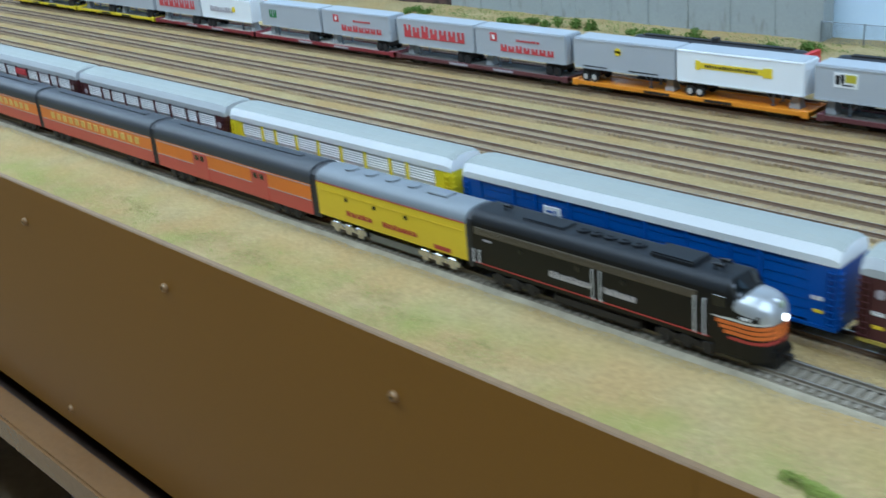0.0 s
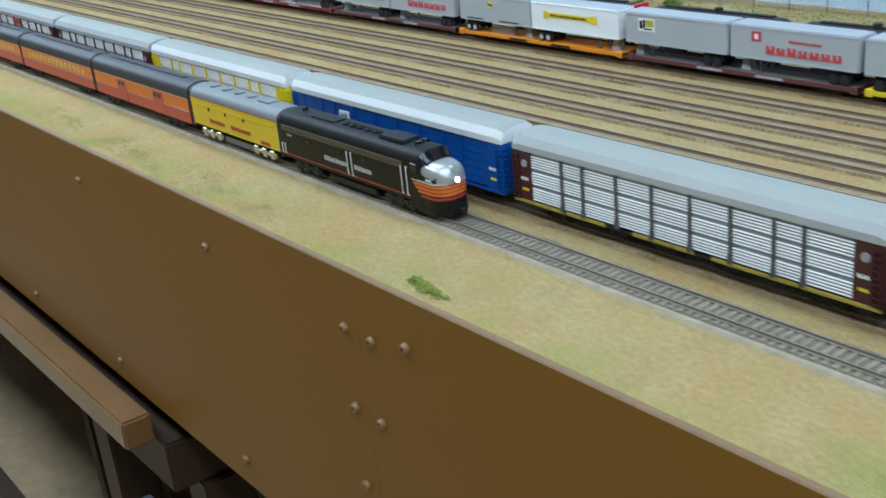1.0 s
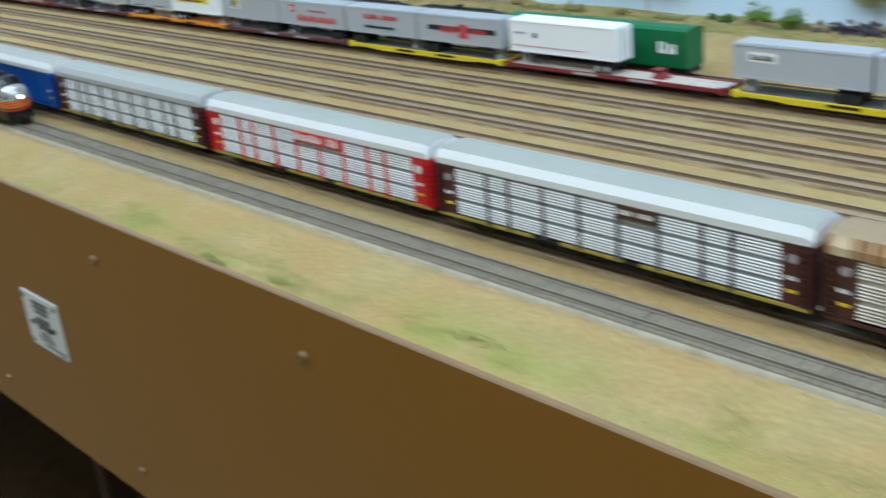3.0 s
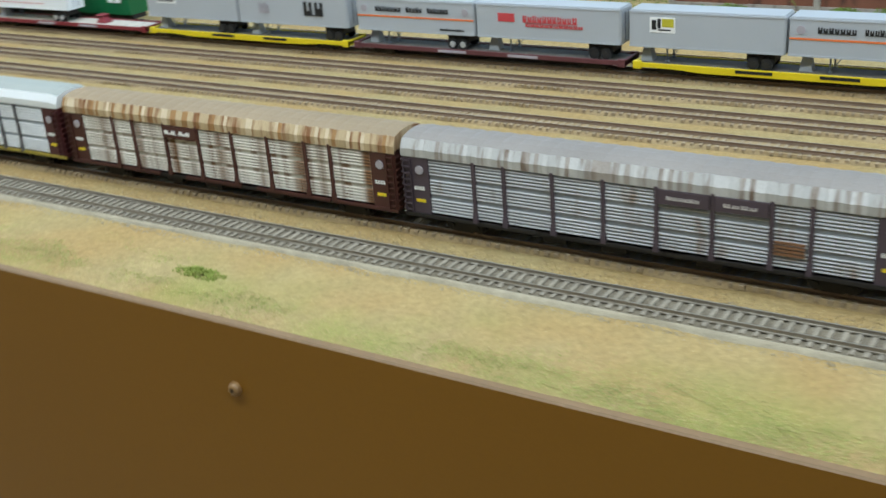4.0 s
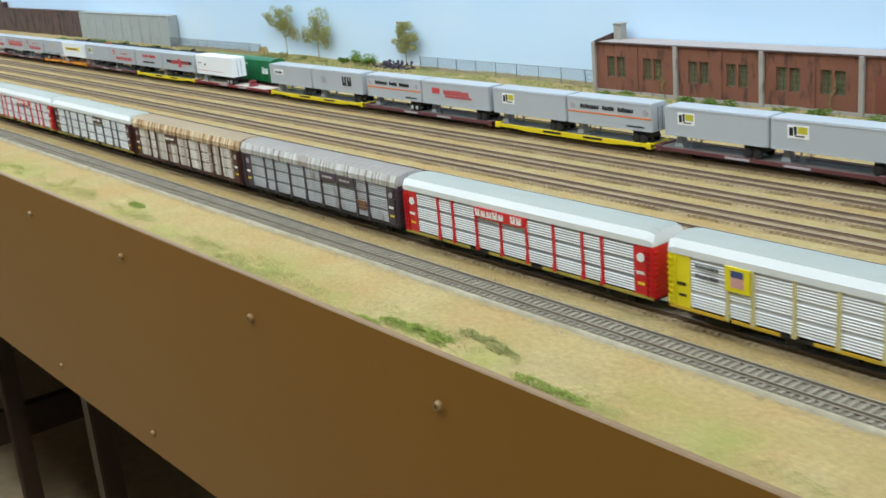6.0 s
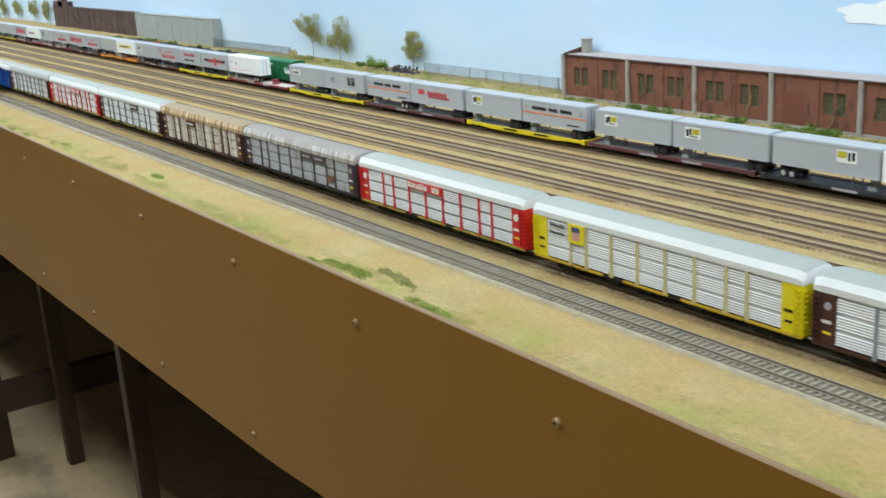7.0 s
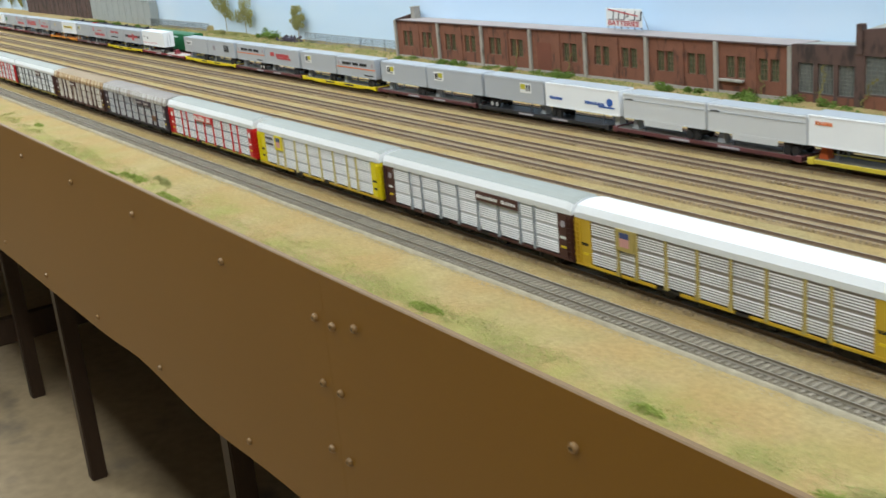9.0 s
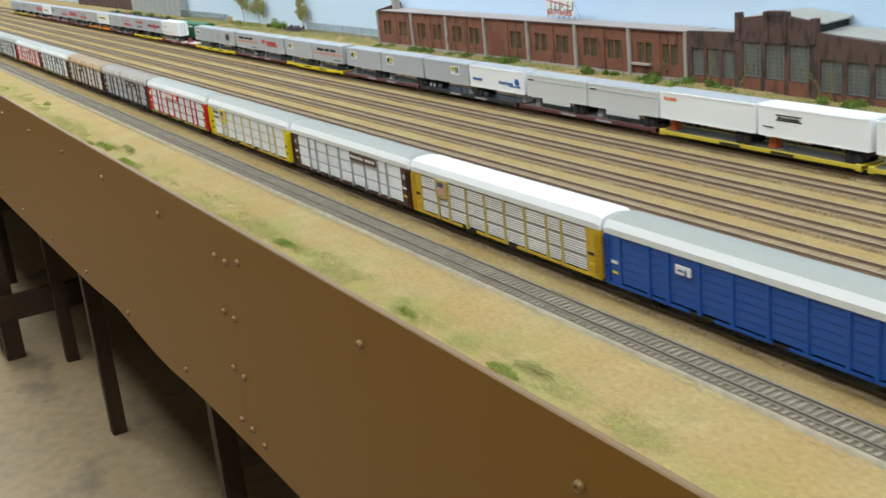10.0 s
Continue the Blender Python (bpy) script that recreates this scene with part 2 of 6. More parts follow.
def cyl(bm, p, r, length, axis="y", seg=14, r2=None):
    """A cylinder centred on p along an axis."""
    r2 = r if r2 is None else r2
    rings = []
    for s, rr in ((-0.5, r), (0.5, r2)):
        ring = []
        for i in range(seg):
            a = 2 * math.pi * i / seg
            u, w, d = rr * math.cos(a), rr * math.sin(a), s * length
            q = {"x": (d, u, w), "y": (w, d, u), "z": (u, w, d)}[axis]
            ring.append((p[0] + q[0], p[1] + q[1], p[2] + q[2]))
        rings.append(ring)
    loft(bm, rings)


def mesh_of(bm, name, mats, smooth=False):
    bmesh.ops.recalc_face_normals(bm, faces=bm.faces)
    me = bpy.data.meshes.new(name)
    bm.to_mesh(me)
    bm.free()
    for m in (mats if isinstance(mats, (list, tuple)) else [mats]):
        me.materials.append(m)
    if smooth:
        me.shade_smooth()
        me.set_sharp_from_angle(angle=radians(40))
    return me


def part(name, bm, mats, parent, label="", at=None, smooth=False):
    me = bm if isinstance(bm, bpy.types.Mesh) else mesh_of(bm, name, mats, smooth)
    ob = new(name, me)
    ob.parent = parent
    if at:
        ob.location = at
    if label:
        ob["label"] = label
    return ob


def thing(name, label, category, group="", at=(0, 0, 0), kind=""):
    ob = new(name)
    ob.empty_display_size = 0.02
    ob.location = at
    return tagged(ob, label, category, group, kind)


def solid(name, bm, mats, label="", category="", group="", kind="", at=None, smooth=False):
    ob = new(name, mesh_of(bm, name, mats, smooth))
    if at:
        ob.location = at
    return tagged(ob, label, category, group, kind)


# ---- the room and the benchwork ----
X0, X1 = -8.0, 6.0
BACK_Y = 0.90
bm = bm_new()
box(bm, X0 - 2, X1 + 2, -3.2, 2.0, FLOOR_Z - 0.1, FLOOR_Z)
solid("floor", bm, M["concrete"], "dusty worn grey concrete floor", "floor", kind="structure")
bm = bm_new()
box(bm, X0 - 2, X1 + 2, -3.2, 2.0, CEIL_Z, CEIL_Z + 0.1)
solid("ceiling", bm, M["roomwall"], "plain pale ceiling", "ceiling", kind="structure")
for nm, b in (("wall_aisle", (X0 - 2, X1 + 2, -3.3, -3.2)), ("wall_back", (X0 - 2, X1 + 2, 2.0, 2.1)), ("wall_west", (X0 - 2.1, X0 - 2, -3.2, 2.0)), ("wall_east", (X1 + 2, X1 + 2.1, -3.2, 2.0))):
    bm = bm_new()
    box(bm, *b, FLOOR_Z, CEIL_Z)
    solid(nm, bm, M["roomwall"], "plain grey room wall", "wall", kind="structure")


def ground_height(x, y):
    k = min(1.0, max(0.0, (y - 0.66) / 0.09))
    k = k * k * (3 - 2 * k)
    low = 0.0012 * (noise.noise((x * 9, y * 9, 0)) + 0.5 * noise.noise((x * 31, y * 31, 3)))
    return 0.015 * k + low * (0.3 + 2.2 * k)


nx, ny = 700, 72
xs, ys = np.linspace(X0, X1, nx), np.linspace(0.004, BACK_Y, ny)
verts = [(x, y, ground_height(x, y)) for x in xs for y in ys]
faces = [(i * ny + j, (i + 1) * ny + j, (i + 1) * ny + j + 1, i * ny + j + 1) for i in range(nx - 1) for j in range(ny - 1)]
me = bpy.data.meshes.new("ground")
me.from_pydata(verts, [], faces)
me.materials.append(M["earth"])
me.shade_smooth()
tagged(new("ground", me), "sifted tan earth scenery with thin grass", "ground", kind="structure")
bm = bm_new()
box(bm, X0, X1, 0.02, BACK_Y, -0.05, -0.006)
solid("benchtop", bm, M["timber"], "plywood layout base under the scenery", "benchtop", kind="structure")


def sky_mat():
    m = bpy.data.materials.new("painted_sky")
    m.use_nodes = True
    N, L = m.node_tree.nodes, m.node_tree.links
    bs = N["Principled BSDF"]
    bs.inputs["Roughness"].default_value = 0.8
    pos = N.new("ShaderNodeNewGeometry").outputs["Position"]
    sep = N.new("ShaderNodeSeparateXYZ")
    L.new(pos, sep.inputs[0])
    r = N.new("ShaderNodeMapRange")
    r.inputs["From Min"].default_value, r.inputs["From Max"].default_value = 0.0, 0.30
    L.new(sep.outputs["Z"], r.inputs["Value"])
    ramp = N.new("ShaderNodeValToRGB")
    ramp.color_ramp.elements[0].color = (*C("cadff2"), 1)
    ramp.color_ramp.elements[1].color = (*C("b2d2f0"), 1)
    L.new(r.outputs[0], ramp.inputs[0])
    n = N.new("ShaderNodeTexNoise")
    n.inputs["Scale"].default_value, n.inputs["Detail"].default_value = 3.0, 3
    mp = N.new("ShaderNodeMapping")
    mp.inputs["Scale"].default_value = (1, 1, 2.5)
    L.new(pos, mp.inputs["Vector"])
    L.new(mp.outputs[0], n.inputs["Vector"])
    r2 = N.new("ShaderNodeMapRange")
    r2.inputs["From Min"].default_value, r2.inputs["From Max"].default_value = 0.45, 0.75
    r2.inputs["To Max"].default_value = 0.3
    L.new(n.outputs["Fac"], r2.inputs["Value"])
    mix = N.new("ShaderNodeMix")
    mix.data_type = "RGBA"
    L.new(r2.outputs[0], mix.inputs["Factor"])
    L.new(ramp.outputs[0], mix.inputs["A"])
    mix.inputs["B"].default_value = (*C("dfe8f0"), 1)
    L.new(mix.outputs["Result"], bs.inputs["Base Color"])
    return m


bm = bm_new()
box(bm, X0, X1, BACK_Y, BACK_Y + 0.012, -0.03, 0.62)
solid("backdrop", bm, sky_mat(), "pale blue painted sky backdrop board", "backdrop", kind="structure")

# fascia: eight-foot panels with bolt heads
bolt_bm = bm_new()
BR = 0.0043
loft(bolt_bm, [[(r * math.cos(q * math.pi / 8), y, r * math.sin(q * math.pi / 8)) for q in range(16)] for r, y in ((BR, 0.0), (BR, -0.0020), (BR * 0.93, -0.0034), (BR * 0.78, -0.0045), (BR * 0.56, -0.0051), (BR * 0.36, -0.0050), (BR * 0.34, -0.0036))])
for f in bolt_bm.faces:
    c = f.calc_center_median()
    if c.y < -0.0015 and math.hypot(c.x, c.z) < BR * 0.38:
        f.material_index = 1
BOLT = mesh_of(bolt_bm, "bolt", [M["bolt"], M["bolt_socket"]], True)


def lower_edge(x):
    """The hand-cut, slightly wavy lower edge of the boards."""
    return -0.293 - 0.007 * math.sin(x * 1.9 + 0.8) - 0.009 * math.exp(-((x - 2.08) / 0.13) ** 2) + 0.008 * math.exp(-((x - 1.80) / 0.10) ** 2)


SEAMS = (-7.312, -4.872, -2.432, 0.008, 2.45, 4.89)
for a, b in zip(SEAMS, SEAMS[1:]):
    panel = thing("fascia_panel", "brown painted hardboard fascia panel with bolt heads", "fascia panel", "fascia panels", (a, 0, 0), "structure")
    bm = bm_new()
    n = 60
    L_ = b - a - 0.0004
    lo = [lower_edge(a + L_ * i / n) for i in range(n + 1)]
    rings = []
    for i in range(n + 1):
        x = L_ * i / n
        rings.append([(x, 0, lo[i]), (x, 0, 0.0062), (x, 0.0012, 0.0074), (x, 0.0052, 0.0074), (x, 0.0062, 0.006), (x, 0.0062, lo[i])])
    loft(bm, rings)
    for f in bm.faces:
        if f.calc_center_median().z > 0.006:
            f.material_index = 1
    part("board", bm, [M["fascia"], M["fascia_edge"]], panel)
    pts = [(0.017, z) for z in (-0.043, -0.113, -0.187, -0.256)]
    pts += [(L_ - 0.018, z) for z in (-0.043, -0.113, -0.186, -0.255)]
    pts += [(0.061, -0.033), (0.055, -0.262)]
    for c in (0.367, 0.682, 0.978, 1.294, 1.604, 1.892, 2.197):
        pts += [(c, -0.036), (c, -0.264)]
    for px, pz in pts:
        part("bolt", BOLT, None, panel, at=(px, 0.0008, pz))

# ---- tracks ----
TRACKS = [0.123] + [0.178 + 0.0579 * i for i in range(8)] + [0.641]


def tie_array(x0, x1, y, pitch, seed, half=0.0150, top=0.0040):
    rnd = np.random.RandomState(seed)
    n = int((x1 - x0) / pitch)
    cx = x0 + (np.arange(n) + 0.5) * pitch + rnd.uniform(-0.0004, 0.0004, n)
    hw, hl = 0.00135 + rnd.uniform(-0.0002, 0.0002, n), half + rnd.uniform(-0.0007, 0.0007, n)
    base = np.array([(sx, sy, sz) for sx in (-1, 1) for sy in (-1, 1) for sz in (0, 1)], float)
    v = np.zeros((n, 8, 3))
    v[:, :, 0] = cx[:, None] + base[None, :, 0] * hw[:, None]
    v[:, :, 1] = y + base[None, :, 1] * hl[:, None]
    v[:, :, 2] = 0.0012 + base[None, :, 2] * (top - 0.0012)
    f = np.array(((0, 1, 3, 2), (4, 6, 7, 5), (0, 4, 5, 1), (2, 3, 7, 6), (1, 5, 7, 3)))
    faces = (np.arange(n)[:, None, None] * 8 + f[None]).reshape(-1, 4)
    me = bpy.data.meshes.new("ties")
    me.from_pydata(v.reshape(-1, 3).tolist(), [], faces.tolist())
    return me


for k, ty in enumerate(TRACKS):
    front = k == 0
    tr = thing("railway_track", "model railway track with nickel rails, grey ballast" if front else "weathered brown model railway track on earth", "railway track", "railway tracks")
    for s in (-1, 1):
        bm = bm_new()
        yc = ty + s * 0.0088
        sweep(bm, [(yc - 0.0009, 0.0038), (yc + 0.0009, 0.0038), (yc + 0.0009, 0.0044), (yc + 0.0003, 0.0047), (yc + 0.0003, 0.0060), (yc + 0.0005, 0.0062), (yc + 0.0005, 0.0068), (yc - 0.0005, 0.0068), (yc - 0.0005, 0.0062), (yc - 0.0003, 0.0060), (yc - 0.0003, 0.0047), (yc - 0.0009, 0.0044)], X0, X1)
        for f in bm.faces:
            if f.calc_center_median().z > 0.00675:
                f.material_index = 1
        part("rail", bm, [M["rail_side"] if front else M["rail"], M["rail_front"] if front or k == 1 else M["rail_head"]], tr)
    a, b = (0.9, 3.0) if front else (X1, X1)
    for x0, x1 in (((X0, a), (b, X1)) if front else ((X0, X1),)):
        me = tie_array(x0, x1, ty, 0.0070, k * 7 + int(x0 > 0), 0.0150 if front else 0.0137, 0.0040 if front else 0.0036)
        me.materials.append(M["tie_front"] if front else M["tie"])
        part("sleeper_run", me, None, tr)["kind"] = "stuff"
    # ballast bed with a ragged shoulder
    bm = bm_new()
    n = 900
    rings = []
    w = 0.0200 if front else 0.0150
    for i in range(n + 1):
        x = X0 + (X1 - X0) * i / n
        e1 = w + (0.0016 if front else 0.0035) * noise.noise((x * 22, k, 0)) + 0.002 * noise.noise((x * 90, k, 5))
        e2 = w + 0.0035 * noise.noise((x * 22, k, 9)) + 0.002 * noise.noise((x * 90, k, 7))
        h = 0.0030 if front else 0.0030 + 0.0006 * noise.noise((x * 60, k, 2))
        fl = 0.0158 if front else 0.0118
        rings.append([(x, ty - e1, -0.002), (x, ty - e1 + 0.0022, h * 0.6), (x, ty - fl, h), (x, ty + fl, h), (x, ty + e2 - 0.0022, h * 0.6), (x, ty + e2, -0.002)])
    loft(bm, rings)
    bm.faces.ensure_lookup_table()
    for q in range(n * 6 if front else 0):
        if q % 6 < 2:
            bm.faces[q].material_index = 1
    part("ballast_bed", bm, [M["ballast"], M["ballast_pale"]] if front else M["ballast_tan"], tr, smooth=True)["kind"] = "stuff"


# ---- rolling stock ----
def lettering(parent, name, mats, x0, x1, z0, z1, y, count, seed=0):
    """A row of plain notched blocks of a word's size on the near side."""
    rnd = random.Random(seed + count)
    bm = bm_new()
    step = (x1 - x0) / count
    h = z1 - z0
    foot = z0 + h * 0.08
    ring = [(x0, z0), (x1 - step * 0.2, z0)]
    for i in reversed(range(count)):
        a = x0 + i * step + 1e-5
        w = step * (0.70 + 0.10 * rnd.random())
        t = z1 - (h * rnd.choice((0.0, 0.16, 0.16)) if i else 0.0)
        m = z0 + (t - z0) * rnd.choice((0.35, 0.55))
        if i == count - 1:
            ring[1] = (a + w, z0)
        else:
            ring.append((a + w, foot))
        ring += [(a + w, t), (a + w * 0.66, t), (a + w * 0.66, m), (a + w * 0.36, m), (a + w * 0.36, t), (a, t)]
        if i:
            ring.append((a, foot))
    f0 = [bm.verts.new((px, y, pz)) for px, pz in ring]
    f1 = [bm.verts.new((px, y + 0.0004, pz)) for px, pz in ring]
    bm.faces.new(f0)
    for j in range(len(ring)):
        k = (j + 1) % len(ring)
        bm.faces.new((f0[j], f0[k], f1[k], f1[j]))
    return part(name, bm, mats, parent)


def plate(parent, name, mats, x0, x1, z0, z1, y, t=0.0004, label=""):
    bm = bm_new()
    box(bm, x0, x1, y, y + t, z0, z1)
    return part(name, bm, mats, parent, label)


def disc(parent, name, mats, x, z, r, y, t=0.0004):
    bm = bm_new()
    cyl(bm, (x, y, z), r, t * 2, "y", 20)
    return part(name, bm, mats, parent)


_wheel = bm_new()
cyl(_wheel, (0, 0, 0), 0.0052, 0.0026, "y", 16)
cyl(_wheel, (0, 0.0016, 0), 0.0060, 0.0007, "y", 16)
WHEEL = mesh_of(_wheel, "wheel", M["wheel"], True)


def truck_mesh(half, mats, bright=False):
    bm = bm_new()
    for s in (-1, 1):
        y = s * 0.0120
        prof = [(-half - 0.004, 0.0068), (-half + 0.003, 0.0062), (-0.006, 0.0052), (0.006, 0.0052), (half - 0.003, 0.0062), (half + 0.004, 0.0068), (half + 0.004, 0.0100), (0.006, 0.0142), (-0.006, 0.0142), (-half - 0.004, 0.0100)]
        a = [bm.verts.new((x, y - 0.0008, z + 0.003)) for x, z in prof]
        b = [bm.verts.new((x, y + 0.0008, z + 0.003)) for x, z in prof]
        n = len(prof)
        for i in range(n):
            bm.faces.new((a[i], a[(i + 1) % n], b[(i + 1) % n], b[i]))
        bm.faces.new(a)
        bm.faces.new(b)
        for q in (-half, half):
            cyl(bm, (q, y + s * 0.001, 0.0122), 0.0022, 0.0022, "y", 10)
    box(bm, -0.003, 0.003, -0.012, 0.012, 0.010, 0.0155)
    return mesh_of(bm, "truck", mats)


TRUCK = truck_mesh(0.0095, M["underframe"])


def add_truck(parent, x):
    t = part("truck", TRUCK, None, parent, at=(x, 0, 0))
    for dx in (-0.0095, 0.0095):
        for dy in (-1, 1):
            w = part("wheel", WHEEL, None, t, at=(dx, dy * 0.0088, 0.0122))
            if dy > 0:
                w.rotation_euler = (0, 0, math.pi)
    return t


def coupler(parent, x, s):
    bm = bm_new()
    box(bm, min(x, x + s * 0.007), max(x, x + s * 0.007), -0.0012, 0.0012, 0.0125, 0.0150)
    cyl(bm, (x + s * 0.0065, 0.0004, 0.0135), 0.0018, 0.0036, "z", 8)
    return part("coupler", bm, M["underframe"], parent)


def slat_mesh(w, blue=False):
    """One side bay: grouped horizontal slats proud of a sheet, on both faces of the bay; slot 1 paints their
    highlights.
    """
    z0, z1 = 0.0205, 0.0600
    rows = 6 if blue else 18
    h = (z1 - z0) / rows
    deep = 0.0006 if blue else 0.0010
    prof = []
    for i in range(rows):
        a = z0 + i * h
        if i % 6 == 5 and not blue:
            prof += [(0.0, a), (0.0, a + h)]
        else:
            lo, mid, hi = 0.28, 0.42, 0.68
            prof += [(0.0, a), (-deep, a + h * lo), (-deep, a + h * mid), (0.0, a + h * hi)] if not blue else [(0.0, a), (-deep, a + h * 0.07), (-0.00015, a + h * 0.99)]
    prof += [(0.0, z1), (0.0012, z1), (0.0012, z0)]
    bm = bm_new()
    sweep(bm, prof, 0, w)
    # proud faces get the brighter copy, a painted highlight along each ridge
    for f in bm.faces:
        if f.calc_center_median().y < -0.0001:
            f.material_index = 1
    return bm


HALF = 0.0178
RACK_L = 0.3195
END_W = 0.0205
BAY_W = (RACK_L - 2 * END_W) / 8.3
BAYS = [BAY_W, BAY_W * 0.65, BAY_W, BAY_W, BAY_W, BAY_W, BAY_W, BAY_W * 0.65, BAY_W]
SLATS = {}
# siding and its lighter copy that paints the light caught by the slats
SLAT_HIGHLIGHT = {"silver": "slat_white", "white_side": "slat_white", "silver_dull": "slat_worn", "silver_rust": "slat_rust", "warm_side": "slat_warm"}


def autorack(label, x, ends, posts, side, roof_side, roof_top, sill, ribbed=False, blue=False, sign=None):
    car = thing("autorack_wagon", label, "autorack wagon", "coupled autorack wagons", (x, TRACKS[1], 0))
    # roof: sloped eave bands and a flatter top
    bm = bm_new()
    ov = 0.0185
    prof = [(-ov, 0.0600), (-ov, 0.0650), (-0.0155, 0.0712), (-0.0080, 0.0734), (0, 0.0741), (0.0080, 0.0734), (0.0155, 0.0712), (ov, 0.0650), (ov, 0.0600), (0.0165, 0.0600), (0, 0.0600), (-0.0165, 0.0600)]
    if ribbed:
        rings = []
        nrib = 27
        for i in range(nrib * 4 + 1):
            d = (0.0, 0.0006, 0.0008, 0.0006)[i % 4]
            xx = RACK_L * i / (nrib * 4)
            rings.append([(xx, y * (1 + d * 8 * (z > 0.062)) if z > 0.061 else y, z + (d * 0.6 if z > 0.062 else 0) - 0.0012) for y, z in prof])
        loft(bm, rings)
    else:
        rings = []
        for xx, sc, dz in ((0.0, 0.97, -0.0018), (0.006, 1, 0), (RACK_L - 0.006, 1, 0), (RACK_L, 0.97, -0.0018)):
            rings.append([(xx, y * sc, z + (dz if z > 0.062 else 0)) for y, z in prof])
        loft(bm, rings)
    bm.normal_update()
    for f in bm.faces:
        if abs(f.normal.z) > 0.6 or f.calc_center_median().z > 0.0722:
            f.material_index = 1
    if ribbed:
        rr = random.Random(int(x * 1000))
        streak = [rr.choice((0, 0, 0, 0, 2, 3)) for _ in range(200)]
        for f in bm.faces:
            if f.material_index == 0 and abs(f.normal.x) < 0.9:
                f.material_index = streak[int(f.calc_center_median().x / RACK_L * 108)]
    part("roof", bm, [M[roof_side], M[roof_top]] + ([M[roof_side + "_pale"], M[roof_side + "_stain"]] if ribbed else []), car)
    # ends with louvred doors
    for s, xe in ((-1, 0.0), (1, RACK_L)):
        e = bm_new()
        xa, xb = (0.0, END_W) if s < 0 else (RACK_L - END_W, RACK_L)
        box(e, xa + 0.0004 * (s > 0), xb - 0.0004 * (s < 0), -HALF, HALF, 0.0180, 0.0604)
        part("end_section", e, M[ends], car)
        # ladder on the near and far corner
        for sy in (-1, 1):
            lad = bm_new()
            lx = 0.0012 if s < 0 else RACK_L - 0.0072
            for q in range(9):
                z = 0.0210 + q * 0.0043
                box(lad, lx, lx + 0.006, sy * (HALF + 0.0011) - 0.0004, sy * (HALF + 0.0011) + 0.0004, z, z + 0.0008)
                xo = xe + s * 0.0012
                box(lad, min(xe, xo), max(xe, xo), sy * HALF - 0.0050 * (sy > 0), sy * HALF + 0.0050 * (sy < 0), z, z + 0.0008)
            for q in (0.0, 0.0054):
                box(lad, lx + q, lx + q + 0.0006, sy * (HALF + 0.0006) - 0.0009, sy * (HALF + 0.0006) + 0.0009, 0.0195, 0.0575)
            part("ladder", lad, M[ends], car)
        coupler(car, xe, s)
    # bays and posts
    x_ = END_W
    for w in BAYS:
        key = (round(w, 4), side, blue)
        if key not in SLATS:
            SLATS[key] = mesh_of(slat_mesh(w - 0.0002, blue), "side_panel", [M[side], M[SLAT_HIGHLIGHT.get(side, side)]])
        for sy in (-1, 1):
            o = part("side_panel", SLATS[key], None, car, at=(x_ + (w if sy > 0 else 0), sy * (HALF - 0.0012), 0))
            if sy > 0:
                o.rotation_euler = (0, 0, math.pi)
        x_ += w
        if x_ < RACK_L - END_W - 0.002:
            pk = ("post", posts)
            if pk not in SLATS:
                p = bm_new()
                rbox(p, -0.0013, 0.0013, -0.0010, 0.0022, 0.0235, 0.0602, 0.0003, 1)
                loft(p, [[(-0.0018, -0.0014, 0.0185), (0.0018, -0.0014, 0.0185), (0.0018, 0.002, 0.0185), (-0.0018, 0.002, 0.0185)], [(-0.0018, -0.0014, 0.0215), (0.0018, -0.0014, 0.0215), (0.0018, 0.002, 0.0215), (-0.0018, 0.002, 0.0215)], [(-0.0013, -0.001, 0.026), (0.0013, -0.001, 0.026), (0.0013, 0.002, 0.026), (-0.0013, 0.002, 0.026)]])
                SLATS[pk] = mesh_of(p, "post", M[posts])
            for sy in (-1, 1):
                o = part("post", SLATS[pk], None, car, at=(x_, sy * (HALF - 0.0002), 0))
                if sy > 0:
                    o.rotation_euler = (0, 0, math.pi)
    # frame below
    bm = bm_new()
    box(bm, 0.001, RACK_L - 0.001, -HALF + 0.001, HALF - 0.001, 0.0160, 0.0185)
    box(bm, 0.07, RACK_L - 0.07, -0.006, 0.006, 0.0100, 0.0160)
    for q in (0.10, 0.14, 0.20):
        box(bm, q, q + 0.016, -0.014, 0.014, 0.0112, 0.0160)
    part("underframe", bm, M["underframe"], car)
    for sy in (-1, 1):
        bm = bm_new()
        y = sy * (HALF + 0.0002)
        for a, b in ((0.0005, 0.055), (0.058, 0.098), (0.125, 0.180), (0.195, 0.262), (0.264, RACK_L - 0.0005)):
            box(bm, a, b, y - 0.0006, y + 0.0006, 0.0172, 0.0195)
        part("side_sill", bm, M[sill], car)
    add_truck(car, 0.042)
    add_truck(car, RACK_L - 0.042)
    # end plates: emblem, number bars, yellow panel
    yn = -HALF - 0.0006
    for xa in (0.0085, RACK_L - END_W + 0.0030):
        if ends == "red":
            disc(car, "emblem", M["white"], xa + 0.005, 0.0500, 0.0037, yn)
        elif ends in ("maroon", "brown", "purple_post"):
            disc(car, "emblem", M["lilac_letter"], xa + 0.005, 0.0500, 0.0030, yn)
        lettering(car, "number_bar", M["white"] if ends in ("red", "maroon", "brown", "blue", "purple_post") else M["black_letter"], xa, xa + 0.0085, 0.0360, 0.0385, yn + 0.0002, 4, 3)
